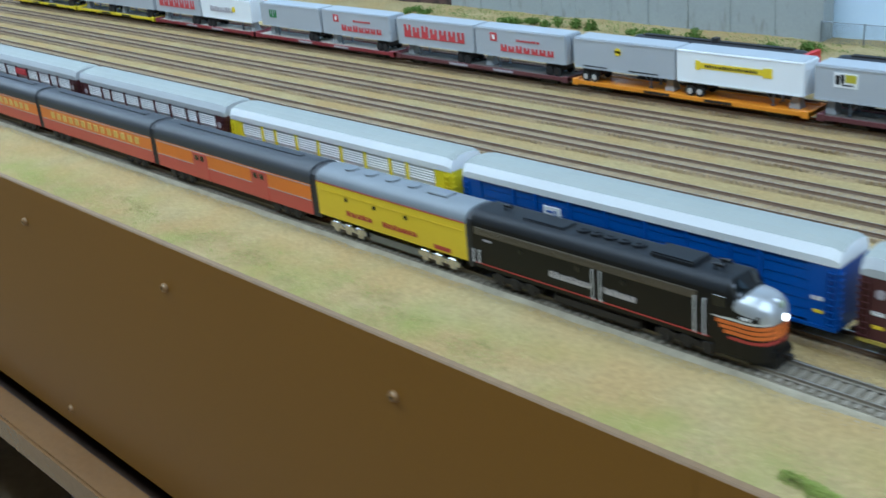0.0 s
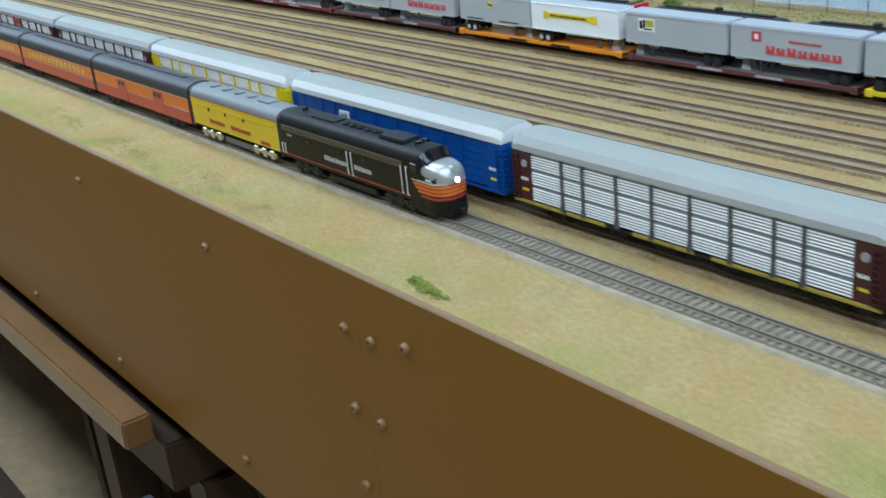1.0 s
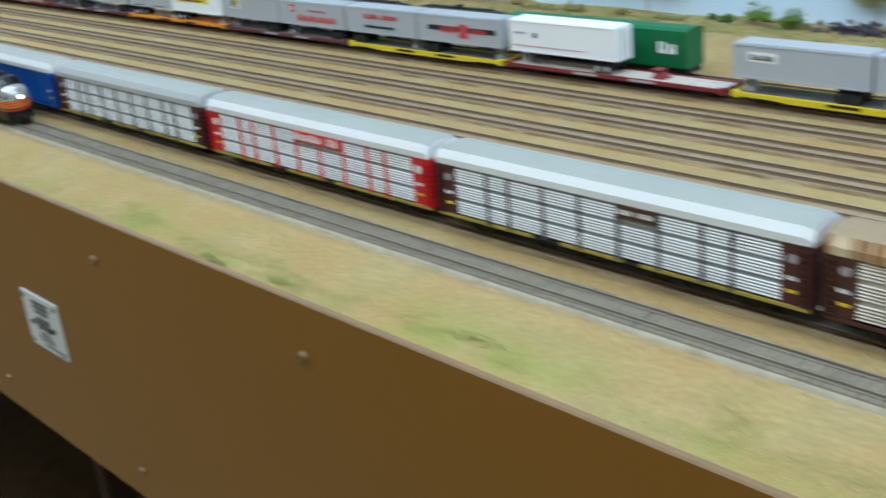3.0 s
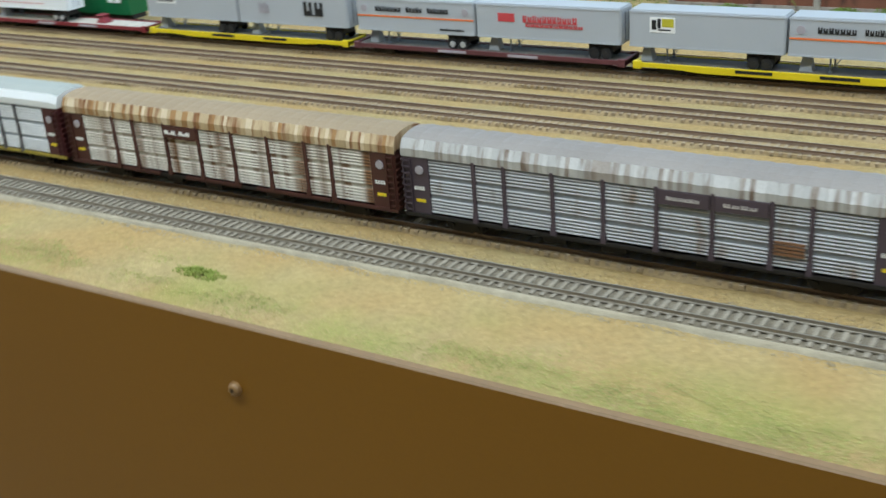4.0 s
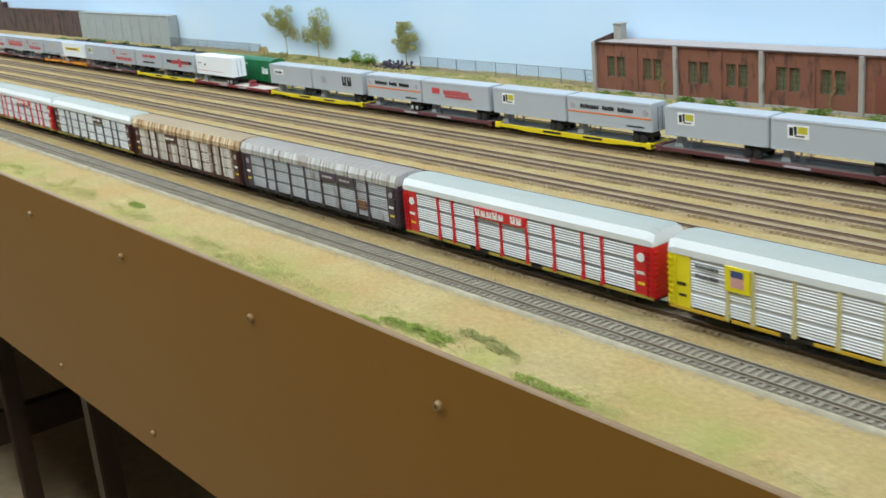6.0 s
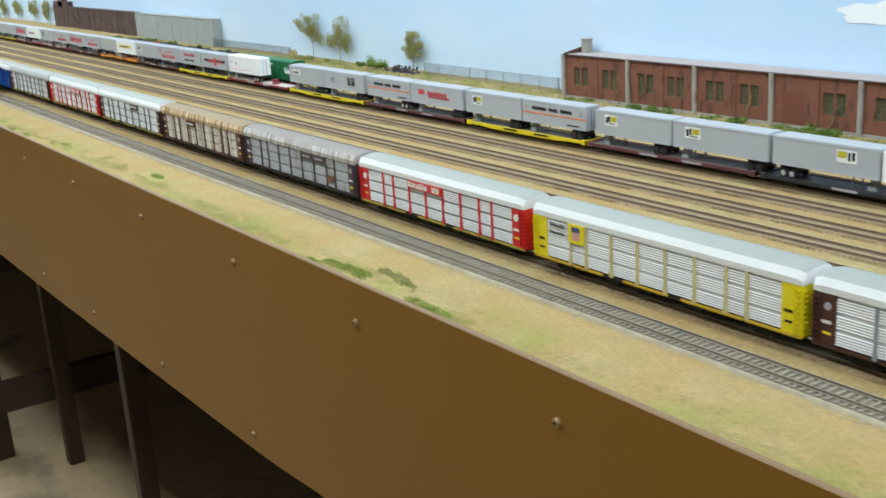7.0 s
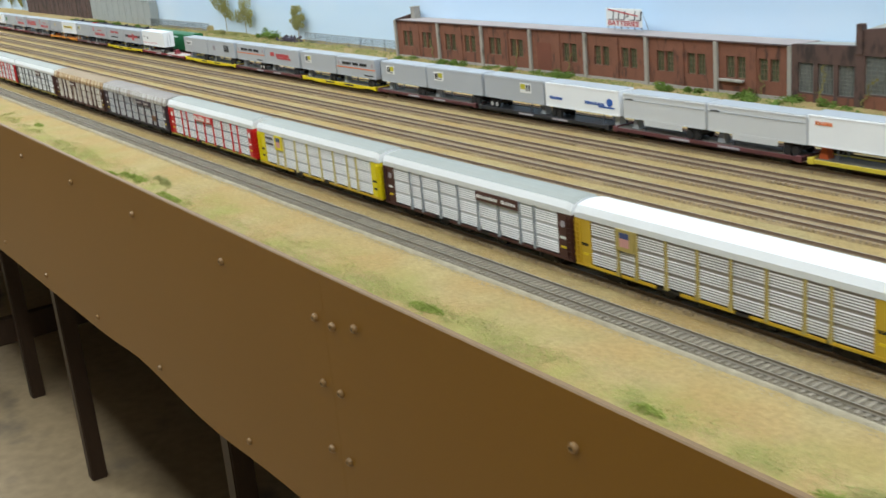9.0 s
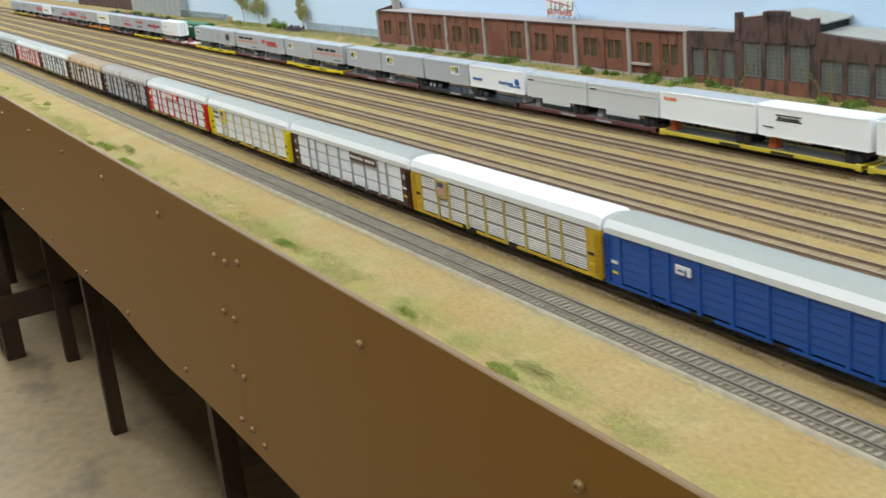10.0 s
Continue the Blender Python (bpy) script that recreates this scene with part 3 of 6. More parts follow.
        plate(car, "yellow_panel", M["yellow_letter"] if ends != "yellow" else M["black_letter"], xa + 0.001, xa + 0.008, 0.0275, 0.0295, yn + 0.0002)
    if sign:
        sign(car)
    return car


def bay_x(k):
    return END_W + sum(BAYS[:k])


def sign_board(board, letters, k0, k1, words, z0=0.0505, z1=0.0598):
    def made(car):
        a, b = bay_x(k0), bay_x(k1)
        y = -HALF - 0.0016
        plate(car, "name_board", M[board], a, b, z0, z1, y, 0.0022)
        n = sum(words) + len(words) - 1
        st = (b - a - 0.004) / n
        q = a + 0.002
        for w in words:
            lettering(car, "name_bar", M[letters], q, q + st * w, z0 + (0.0016 if board == "red" else 0.0030), z1 - (0.0012 if board == "red" else 0.0030), y - 0.0003, w, w)
            q += st * (w + 1)
    return made


def sign_shield(car, panel="yellow"):
    y = -HALF - 0.0016
    a = bay_x(1)
    plate(car, "shield_panel", M[panel], a - 0.001, a + 0.020, 0.0415, 0.0600, y, 0.002)
    plate(car, "shield_top", M["shield_blue"], a + 0.004, a + 0.015, 0.0525, 0.0575, y - 0.0003)
    plate(car, "shield_bottom", M["shield_pink"], a + 0.004, a + 0.015, 0.0450, 0.0525, y - 0.0003)
    for z in (0.0520, 0.0445) if panel == "yellow" else ():
        lettering(car, "slogan_bar", M["post_grey"], END_W + 0.006, a - 0.006, z + 0.001, z + 0.0042, y, 6, 4)


def sign_two_words(car):
    y = -HALF - 0.0016
    for k, w in ((5, 6), (6, 4)):
        a = bay_x(k) + 0.0016
        b = bay_x(k + 1) - 0.0016
        plate(car, "name_board", M["purple_post"], a, b, 0.0500, 0.0585, y, 0.002)
        lettering(car, "name_bar", M["pale_letter"], a + 0.005, b - 0.005, 0.0530, 0.0552, y - 0.0003, w, w)
    a = bay_x(7) + 0.002
    for q in range(4):
        plate(car, "rusted_slat", M["rust_slat"], a, a + BAYS[7] - 0.005, 0.0285 + q * 0.0023, 0.0300 + q * 0.0023, -HALF - 0.0012, 0.0010)


def sign_block(car):
    y = -HALF - 0.0016
    a = bay_x(2) + 0.010
    plate(car, "emblem_plate", M["white"], a, a + 0.016, 0.0460, 0.0530, y, 0.0012)
    plate(car, "emblem_inset", M["blue"], a + 0.0030, a + 0.0090, 0.0485, 0.0500, y - 0.0003)
    plate(car, "emblem_inset", M["blue"], a + 0.0105, a + 0.0125, 0.0460, 0.0508, y - 0.0003)


def sign_small(car):
    y = -HALF - 0.0014
    plate(car, "name_board", M["red_letter"], bay_x(4), bay_x(4) + 0.03, 0.05, 0.0575, y, 0.002)


P = 0.329
SLACK = {1: 0.004, 2: 0.007, 3: 0.010, 4: 0.009, 5: 0.007, 6: 0.003, 7: 0.003, 8: 0.008, 9: 0.007, 10: 0.001, 11: -0.004}


def RX(k):
    """Start of the k-th wagon: even pitch with the couplers' own slack."""
    return (k - 2) * P + 0.005 + SLACK.get(k, 0.0)


autorack("silver autorack wagon with maroon ends", RX(-3), "maroon", "silver", "silver", "roof_grey", "roof_top", "underframe")
autorack("silver autorack wagon with small red board", RX(-2), "maroon", "maroon", "silver", "roof_grey", "roof_top", "underframe", sign=sign_small)
autorack("silver autorack wagon with maroon ends", RX(-1), "maroon", "maroon", "silver", "roof_grey", "roof_top", "underframe")
autorack("white-sided autorack wagon with bright yellow ends", RX(0), "yellow", "yellow", "white_side", "roof_white", "roof_top", "yellow_dull")
autorack("royal blue autorack wagon with white roof", RX(1), "blue", "blue", "blue", "roof_white", "roof_top", "blue", blue=True, sign=sign_block)
autorack("grey autorack wagon with maroon ends, mustard sill", RX(2), "maroon", "post_grey", "silver", "roof_grey", "roof_top", "gold_sill")
autorack("silver autorack wagon with red ends and name board", RX(3), "red", "red", "silver", "roof_white", "roof_top", "gold_sill", sign=sign_board("red", "white", 4, 6, (5, 2)))
autorack("silver autorack wagon with brown ends, white roof", RX(4), "maroon", "post_grey", "silver", "roof_white", "roof_top", "gold_sill", sign=sign_board("brown", "white", 5, 6, (3, 3)))
autorack("heavily rusted autorack wagon with tan roof", RX(5), "brown", "brown", "silver_rust", "roof_rust", "roof_rust_top", "brown", ribbed=True, sign=sign_board("brown", "white", 3, 4, (2,), 0.049, 0.058))
autorack("weathered grey autorack wagon with maroon name boards", RX(6), "purple_post", "purple_post", "silver_dull", "roof_worn", "roof_worn_top", "underframe", ribbed=True, sign=sign_two_words)
autorack("silver autorack wagon with red ends and name board", RX(7), "red", "red", "silver", "roof_white", "roof_top", "gold_sill", sign=sign_board("red", "white", 3, 5, (5, 2)))
autorack("white-sided autorack wagon with yellow ends, shield panel", RX(8), "yellow", "pale_post", "white_side", "roof_white", "roof_top", "yellow_dull", sign=sign_shield)
autorack("white-sided autorack wagon with brown ends, name board", RX(9), "brown", "silver", "white_side", "roof_white", "roof_top", "brown", sign=sign_board("brown", "white", 5, 7, (6, 4)))
autorack("silver autorack wagon with dull yellow ends, shield panel", RX(10), "yellow_dull", "tan_post", "warm_side", "roof_white", "roof_white", "yellow_dull", sign=lambda car: sign_shield(car, "tan_post"))
autorack("royal blue autorack wagon with white roof", RX(11), "blue", "blue", "blue", "roof_white", "roof_top", "blue", blue=True, sign=sign_block)
autorack("silver autorack wagon with maroon ends", RX(12), "maroon", "maroon", "silver", "roof_grey", "roof_top", "underframe")


# ---- flat wagons and road trailers ----
M["olive_letter"] = mat("olive_yellow_marking", C("b9b02e"), 0.5, var=0.08)
M["deck"] = mat("worn_grey_deck", C("6a655e"), 0.8, var=0.25)
M["deck_pale"] = mat("pale_deck", C("b9b2a6"), 0.8, var=0.2)
M["trailer"] = mat("grey_trailer_side", C("b3b7bc"), 0.45, 0.1, var=0.05)
M["trailer_roof"] = mat("dull_trailer_roof", C("a9adb1"), 0.55, var=0.08)
M["trailer_pale"] = mat("pale_silver_side", C("d2d4d5"), 0.4, 0.1, var=0.04)
M["trailer_white"] = mat("white_trailer_side", C("eef0f1"), 0.4, var=0.03)
M["flat_maroon"] = mat("maroon_flat_paint", C("5e3436"), 0.55, var=0.15)
M["flat_red"] = mat("oxide_red_flat_paint", C("7e2a30"), 0.5, var=0.12)
M["flat_yellow"] = mat("yellow_flat_paint", C("dcc414"), 0.45, var=0.08)
M["flat_pale"] = mat("pale_yellow_flat_paint", C("c8b43c"), 0.45, var=0.1)
M["flat_orange"] = mat("orange_flat_paint", C("d98a1c"), 0.45, var=0.08)
M["flat_black"] = mat("black_flat_paint", C("2b2b2e"), 0.5, var=0.15)
M["tyre"] = mat("black_rubber", C("1f1e1d"), 0.8, var=0.2)
M["rim"] = mat("pale_wheel_rim", C("c4c4c0"), 0.4, 0.3, var=0.1)
M["green"] = mat("green_wagon_paint", C("17673a"), 0.45, var=0.08)
M["orange_hitch"] = mat("orange_hitch_paint", C("c65a28"), 0.5, var=0.1)
FLAT_Y = TRACKS[8]
FH = 0.0165


def flat_wagon(label, x0, x1, paint, deck="deck", belly=False, y=FLAT_Y):
    car = thing("flat_wagon", label, "flat wagon", "coupled flat wagons", (x0, y, 0))
    L_ = x1 - x0
    bm = bm_new()
    box(bm, 0, L_, -FH + 0.0012, FH - 0.0012, 0.0155, 0.0178)
    part("deck", bm, M[deck], car)
    for s in (-1, 1):
        bm = bm_new()
        yy = s * FH
        rings = []
        for q in range(25):
            u = q / 24
            d = 0.0020 if belly and 0.22 < u < 0.78 else (0.0020 * max(0, min(1, (0.5 - abs(u - 0.5) - 0.14) / 0.08)) if belly else 0.0)
            zt = 0.0188
            rings.append([(L_ * u, yy - 0.0011, 0.0145 - d), (L_ * u, yy + 0.0011, 0.0145 - d), (L_ * u, yy + 0.0011, zt), (L_ * u, yy - 0.0011, zt)])
        loft(bm, rings)
        part("side_sill", bm, M[paint], car)
    for s, xe in ((-1, 0.0), (1, L_)):
        bm = bm_new()
        box(bm, min(xe, xe - s * 0.003), max(xe, xe - s * 0.003), -FH - 0.0014, FH + 0.0014, 0.0140, 0.0196)
        for sy in (-1, 1):
            rbox(bm, min(xe, xe - s * 0.008), max(xe, xe - s * 0.008), sy * FH - 0.0018, sy * FH + 0.0018, 0.0128, 0.0205, 0.0005, 1)
        part("end_beam", bm, M[paint], car)
        coupler(car, xe, s)
    bm = bm_new()
    box(bm, 0.05, L_ - 0.05, -0.005, 0.005, 0.0095, 0.0155)
    part("centre_sill", bm, M["underframe"], car)
    for q in (0.34, 0.60):
        plate(car, "stencil_bar", M["black_letter"] if "yellow" in paint or "orange" in paint or "pale" in paint else M["lilac_letter"], L_ * q, L_ * q + 0.034, 0.0150, 0.0178, -FH - 0.0014)
    add_truck(car, 0.036)
    add_truck(car, L_ - 0.036)
    return car


_w = bm_new()
cyl(_w, (0, 0, 0), 0.0056, 0.0030, "y", 18)
TYRE = mesh_of(_w, "tyre", M["tyre"], True)
_w = bm_new()
cyl(_w, (0, -0.0016, 0), 0.0033, 0.0006, "y", 14)
cyl(_w, (0, -0.0021, 0), 0.0014, 0.0010, "y", 10)
RIM = mesh_of(_w, "rim", M["rim"], True)
_w = bm_new()
cyl(_w, (0, -0.0016, 0), 0.0030, 0.0006, "y", 14)
HUB = mesh_of(_w, "rim", M["underframe"], True)
DECK_Z = 0.0178


def road_trailer(label, x0, length=0.147, paint="trailer", wheels="right", marks=(), rims=False, skirt=False, low=0.0332, top=0.0680, hitch="trailer_roof", y=FLAT_Y, roof="trailer_roof"):
    car = thing("road_trailer", label, "road trailer", "trailers on flat wagons", (x0, y, DECK_Z))
    W = 0.0146
    z0, z1 = low - DECK_Z, top - DECK_Z
    bm = bm_new()
    rbox(bm, 0, length, -W, W, z0, z1, 0.0009, 2)
    part("body", bm, M[paint], car, smooth=True)
    bm = bm_new()
    rbox(bm, 0.0012, length - 0.0012, -W + 0.0012, W - 0.0012, z1 - 0.0004, z1 + 0.0008, 0.0004, 1)
    part("roof_sheet", bm, M[roof], car)
    for zz, h in ((z0 + 0.0002, 0.0016), (z1 - 0.0022, 0.0014)):
        bm = bm_new()
        for s in (-1, 1):
            box(bm, 0.0010, length - 0.0010, s * W - 0.0004, s * W + 0.0004, zz, zz + h)
        for xe in (0, length):
            box(bm, xe - 0.0004, xe + 0.0004, -W + 0.001, W - 0.001, zz, zz + h)
        part("rail_trim", bm, M[paint], car)
    # doors at the tail end
    tail = length if wheels == "right" else 0.0
    s = 1 if wheels == "right" else -1
    for sy in (-1, 1):
        bm = bm_new()
        a, b = sorted((tail, tail + s * 0.0006))
        y0, y1 = sorted((sy * 0.0006, sy * (W - 0.0012)))
        box(bm, a, b, y0, y1, z0 + 0.0025, z1 - 0.003)
        part("rear_door", bm, M[paint], car)
        bm = bm_new()
        box(bm, min(tail, tail + s * 0.0012), max(tail, tail + s * 0.0012), sy * 0.004 - 0.0003, sy * 0.004 + 0.0003, z0 + 0.003, z1 - 0.004)
        part("lock_rod", bm, M["steel"], car)
    # running gear
    cx = length - 0.022 if wheels == "right" else 0.022
    bogie = bm_new()
    box(bogie, cx - 0.013, cx + 0.013, -0.010, 0.010, 0.0075, z0)
    bg = part("bogie", bogie, M["underframe"], car)
    for dx in (-0.0062, 0.0062):
        for sy in (-1, 1):
            t = part("tyre", TYRE, None, bg, at=(cx + dx, sy * 0.0118, 0.0056))
            r = part("rim", RIM if rims else HUB, None, bg, at=(cx + dx, sy * 0.0118, 0.0056))
            if sy > 0:
                r.rotation_euler = t.rotation_euler = (0, 0, math.pi)
    lx = 0.036 if wheels == "right" else length - 0.036
    for sy in (-1, 1):
        bm = bm_new()
        box(bm, lx - 0.0007, lx + 0.0007, sy * 0.009 - 0.0007, sy * 0.009 + 0.0007, 0.0022, z0)
        box(bm, lx - 0.0018, lx + 0.0018, sy * 0.009 - 0.0014, sy * 0.009 + 0.0014, 0.0012, 0.0024)
        n_ = 0.010 * (1 if wheels == "right" else -1)
        loft(bm, [[(lx, sy * 0.009 - 0.0004, 0.004), (lx, sy * 0.009 + 0.0004, 0.004), (lx + 0.0008, sy * 0.009 + 0.0004, 0.004), (lx + 0.0008, sy * 0.009 - 0.0004, 0.004)], [(lx + n_, sy * 0.009 - 0.0004, z0), (lx + n_, sy * 0.009 + 0.0004, z0), (lx + n_ + 0.0008, sy * 0.009 + 0.0004, z0), (lx + n_ + 0.0008, sy * 0.009 - 0.0004, z0)]])
        part("landing_leg", bm, M["steel"], car)
    # fifth-wheel stand on the deck
    hx = 0.014 if wheels == "right" else length - 0.014
    bm = bm_new()
    loft(bm, [[(hx - 0.006, -0.006, 0), (hx + 0.006, -0.006, 0), (hx + 0.006, 0.006, 0), (hx - 0.006, 0.006, 0)], [(hx - 0.003, -0.004, z0), (hx + 0.003, -0.004, z0), (hx + 0.003, 0.004, z0), (hx - 0.003, 0.004, z0)]])
    part("hitch_stand", bm, M[hitch], car)
    if skirt:
        for s in (-1, 1):
            bm = bm_new()
            box(bm, 0.040, length - 0.040, s * W - 0.0005, s * W + 0.0005, z0 - 0.0065, z0)
            part("side_skirt", bm, M[paint], car)
        bm = bm_new()
        box(bm, 0.002, length - 0.002, -W - 0.0005, -W, z1 - 0.009, z1 - 0.008)
        part("side_moulding", bm, M[roof], car)
    hgt = z1 - z0
    for kind, colour, u0, u1, w0, w1, n in marks:
        a, b, c, d = u0 * length, u1 * length, z0 + w0 * hgt, z0 + w1 * hgt
        if kind == "word":
            lettering(car, "name_bar", M[colour], a, b, c, d, -W - 0.0006, n, n)
        elif kind == "disc":
            disc(car, "emblem", M[colour], (a + b) / 2, (c + d) / 2, (d - c) / 2, -W - 0.0004)
        else:
            plate(car, "marking", M[colour], a, b, c, d, -W - 0.0004 - 0.0002 * n)
    return car


SANTA = (("word", "red_letter", 0.30, 0.90, 0.22, 0.47, 7), ("word", "red_letter", 0.48, 0.74, 0.62, 0.70, 6), ("box", "red_letter", 0.18, 0.26, 0.55, 0.85, 0), ("box", "white", 0.205, 0.235, 0.62, 0.78, 1))
CLIP = (("word", "red_letter", 0.10, 0.92, 0.30, 0.78, 7),)
GOLD = (("box", "white", 0.14, 0.31, 0.42, 0.84, 0), ("box", "olive_letter", 0.222, 0.30, 0.58, 0.80, 1), ("box", "black_letter", 0.155, 0.185, 0.50, 0.76, 1), ("box", "black_letter", 0.192, 0.214, 0.54, 0.80, 1), ("box", "black_letter", 0.20, 0.28, 0.48, 0.52, 1))
GOLD_R = (("box", "white", 0.62, 0.80, 0.42, 0.84, 0), ("box", "olive_letter", 0.63, 0.71, 0.58, 0.80, 1), ("box", "black_letter", 0.722, 0.745, 0.50, 0.78, 1), ("box", "black_letter", 0.758, 0.785, 0.52, 0.80, 1))
FRUIT = (("word", "black_letter", 0.17, 0.40, 0.62, 0.78, 7), ("word", "black_letter", 0.44, 0.58, 0.62, 0.78, 5), ("word", "black_letter", 0.62, 0.80, 0.62, 0.78, 7), ("box", "orange_letter", 0.005, 0.995, 0.44, 0.49, 0), ("disc", "lilac_letter", 0.04, 0.10, 0.58, 0.80, 0), ("disc", "lilac_letter", 0.90, 0.96, 0.58, 0.80, 0), ("word", "black_letter", 0.72, 0.92, 0.12, 0.18, 9))
ROCK = (("box", "red_letter", 0.16, 0.28, 0.50, 0.74, 0), ("word", "red_letter", 0.34, 0.72, 0.50, 0.70, 11), ("word", "red_letter", 0.36, 0.76, 0.38, 0.48, 12))
NORF = (("word", "black_letter", 0.62, 0.82, 0.34, 0.78, 2), ("word", "lilac_letter", 0.20, 0.30, 0.35, 0.70, 4))
SMALLBOX = (("box", "white", 0.12, 0.34, 0.50, 0.78, 0), ("word", "black_letter", 0.14, 0.32, 0.56, 0.72, 5))
SHIELD = (("word", "red_letter", 0.28, 0.50, 0.60, 0.78, 5), ("word", "red_letter", 0.54, 0.76, 0.60, 0.78, 7), ("word", "black_letter", 0.28, 0.70, 0.24, 0.34, 18))
SEAB = (("box", "black_letter", 0.14, 0.94, 0.44, 0.62, 0), ("word", "red_letter", 0.30, 0.50, 0.40, 0.62, 3), ("box", "red_letter", 0.52, 0.62, 0.22, 0.72, 1), ("word", "red_letter", 0.66, 0.84, 0.42, 0.60, 4))
ARROW = (("box", "yellow_letter", 0.19, 0.72, 0.48, 0.66, 0), ("word", "black_letter", 0.24, 0.66, 0.53, 0.61, 22), ("box", "yellow_letter", 0.70, 0.77, 0.43, 0.71, 1), ("box", "yellow_letter", 0.16, 0.20, 0.43, 0.71, 1))
DOT = (("disc", "yellow_letter", 0.42, 0.49, 0.55, 0.80, 0), ("box", "black_letter", 0.425, 0.485, 0.64, 0.71, 2), ("box", "black_letter", 0.10, 0.34, 0.07, 0.11, 0), ("box", "black_letter", 0.56, 0.84, 0.07, 0.11, 0))
CON = (("word", "blue_letter", 0.07, 0.25, 0.34, 0.46, 8), ("word", "blue_letter", 0.56, 0.82, 0.34, 0.46, 8), ("disc", "blue_letter", 0.84, 0.93, 0.34, 0.66, 0), ("box", "blue_letter", 0.74, 0.94, 0.26, 0.32, 0))
DCM = (("word", "green_letter", 0.16, 0.30, 0.40, 0.74, 2),)
PALE = (("word", "lilac_letter", 0.20, 0.66, 0.35, 0.60, 9), ("disc", "yellow_letter", 0.62, 0.72, 0.40, 0.66, 0))
PLAINW = (("box", "red_letter", 0.02, 0.72, 0.20, 0.215, 0), ("word", "lilac_letter", 0.06, 0.16, 0.58, 0.64, 6), ("box", "black_letter", 0.24, 0.27, 0.48, 0.62, 0))
ORANGEW = (("word", "orange_letter", 0.06, 0.20, 0.70, 0.82, 5),)
STRIPEW = (("box", "black_letter", 0.18, 0.42, 0.72, 0.76, 0), ("box", "black_letter", 0.18, 0.42, 0.56, 0.60, 0), ("word", "black_letter", 0.20, 0.41, 0.62, 0.70, 6), ("word", "black_letter", 0.06, 0.16, 0.30, 0.34, 6))
SMALLW = (("word", "black_letter", 0.04, 0.14, 0.74, 0.80, 5),)
FAINT = (("word", "lilac_letter", 0.10, 0.60, 0.45, 0.65, 8),)

T = road_trailer
flat_wagon("bright yellow flat wagon carrying grey trailers", -2.135, -1.835, "flat_yellow")
T("plain grey road trailer on yellow flat wagon", -2.13, marks=FAINT)
T("plain grey road trailer on yellow flat wagon", -1.985, marks=FAINT)
flat_wagon("bright yellow flat wagon carrying grey trailers", -1.825, -1.527, "flat_yellow")
T("plain grey road trailer on yellow flat wagon", -1.815, marks=FAINT)
T("grey road trailer with faint marking", -1.672, marks=SMALLBOX)
flat_wagon("red flat wagon with pale deck", -1.520, -1.212, "flat_red", "deck_pale")
T("grey road trailer with large red lettering", -1.515, marks=CLIP)
T("pale grey road trailer with yellow disc", -1.363, paint="trailer_white", marks=PALE, wheels="left")
flat_wagon("red flat wagon with pale deck", -1.205, -0.872, "flat_red", "deck_pale")
T("grey road trailer with two green blocks", -1.188, 0.152, marks=DCM)
T("grey road trailer with red lettering and emblem", -1.030, 0.152, marks=SANTA)
flat_wagon("maroon flat wagon carrying grey trailers", -0.865, -0.558, "flat_maroon")
T("grey road trailer with large red lettering", -0.862, marks=CLIP)
T("grey road trailer with red lettering and emblem", -0.712, 0.150, marks=SANTA)
flat_wagon("orange flat wagon carrying two trailers", -0.550, -0.247, "flat_orange", "flat_orange")
T("grey road trailer with small round emblem", -0.549, 0.142, marks=DOT, wheels="left", rims=True)
T("white road trailer with yellow arrow marking", -0.405, 0.150, "trailer_white", "left", ARROW, True)
flat_wagon("maroon flat wagon carrying grey trailers", -0.238, 0.060, "flat_maroon")
T("grey road trailer with white and yellow emblem", -0.244, 0.146, marks=GOLD)
T("grey road trailer with red lettering and emblem", -0.094, 0.152, marks=SANTA)
flat_wagon("yellow flat wagon carrying grey trailers", 0.068, 0.362, "flat_yellow", belly=True)
T("grey road trailer with red lettering", 0.064, 0.143, marks=SHIELD, wheels="left")
T("grey road trailer with black and red emblem band", 0.210, 0.150, marks=SEAB, wheels="left")
red_flat = flat_wagon("oxide red flat wagon with pale worn deck", 0.370, 0.674, "flat_red", "deck_pale")
bm = bm_new()
loft(bm, [[(0.205, -0.007, 0.0178), (0.222, -0.007, 0.0178), (0.222, 0.007, 0.0178), (0.205, 0.007, 0.0178)], [(0.209, -0.004, 0.0265), (0.214, -0.004, 0.0265), (0.214, 0.004, 0.0265), (0.209, 0.004, 0.0265)]])
rbox(bm, 0.204, 0.217, -0.006, 0.006, 0.0262, 0.0282, 0.0005, 1)
part("trailer_hitch", bm, M["flat_red"], red_flat)
T("plain white road trailer with thin red line", 0.374, 0.160, "trailer_white", "right", PLAINW, True, top=0.0710, roof="trailer_white")
flat_wagon("bright yellow flat wagon carrying grey trailers", 0.682, 0.986, "flat_yellow", belly=True)
T("grey road trailer with small white panel", 0.681, 0.146, marks=SMALLBOX)
T("grey road trailer with two black blocks", 0.830, 0.156, marks=NORF)
flat_wagon("maroon flat wagon carrying grey trailers", 0.994, 1.314, "flat_maroon")
T("grey road trailer with black name and orange line", 1.000, 0.147, marks=FRUIT, rims=True)
T("grey road trailer with red house emblem", 1.150, 0.158, marks=ROCK)
flat_wagon("yellow flat wagon carrying grey trailers", 1.322, 1.613, "flat_yellow", belly=True)
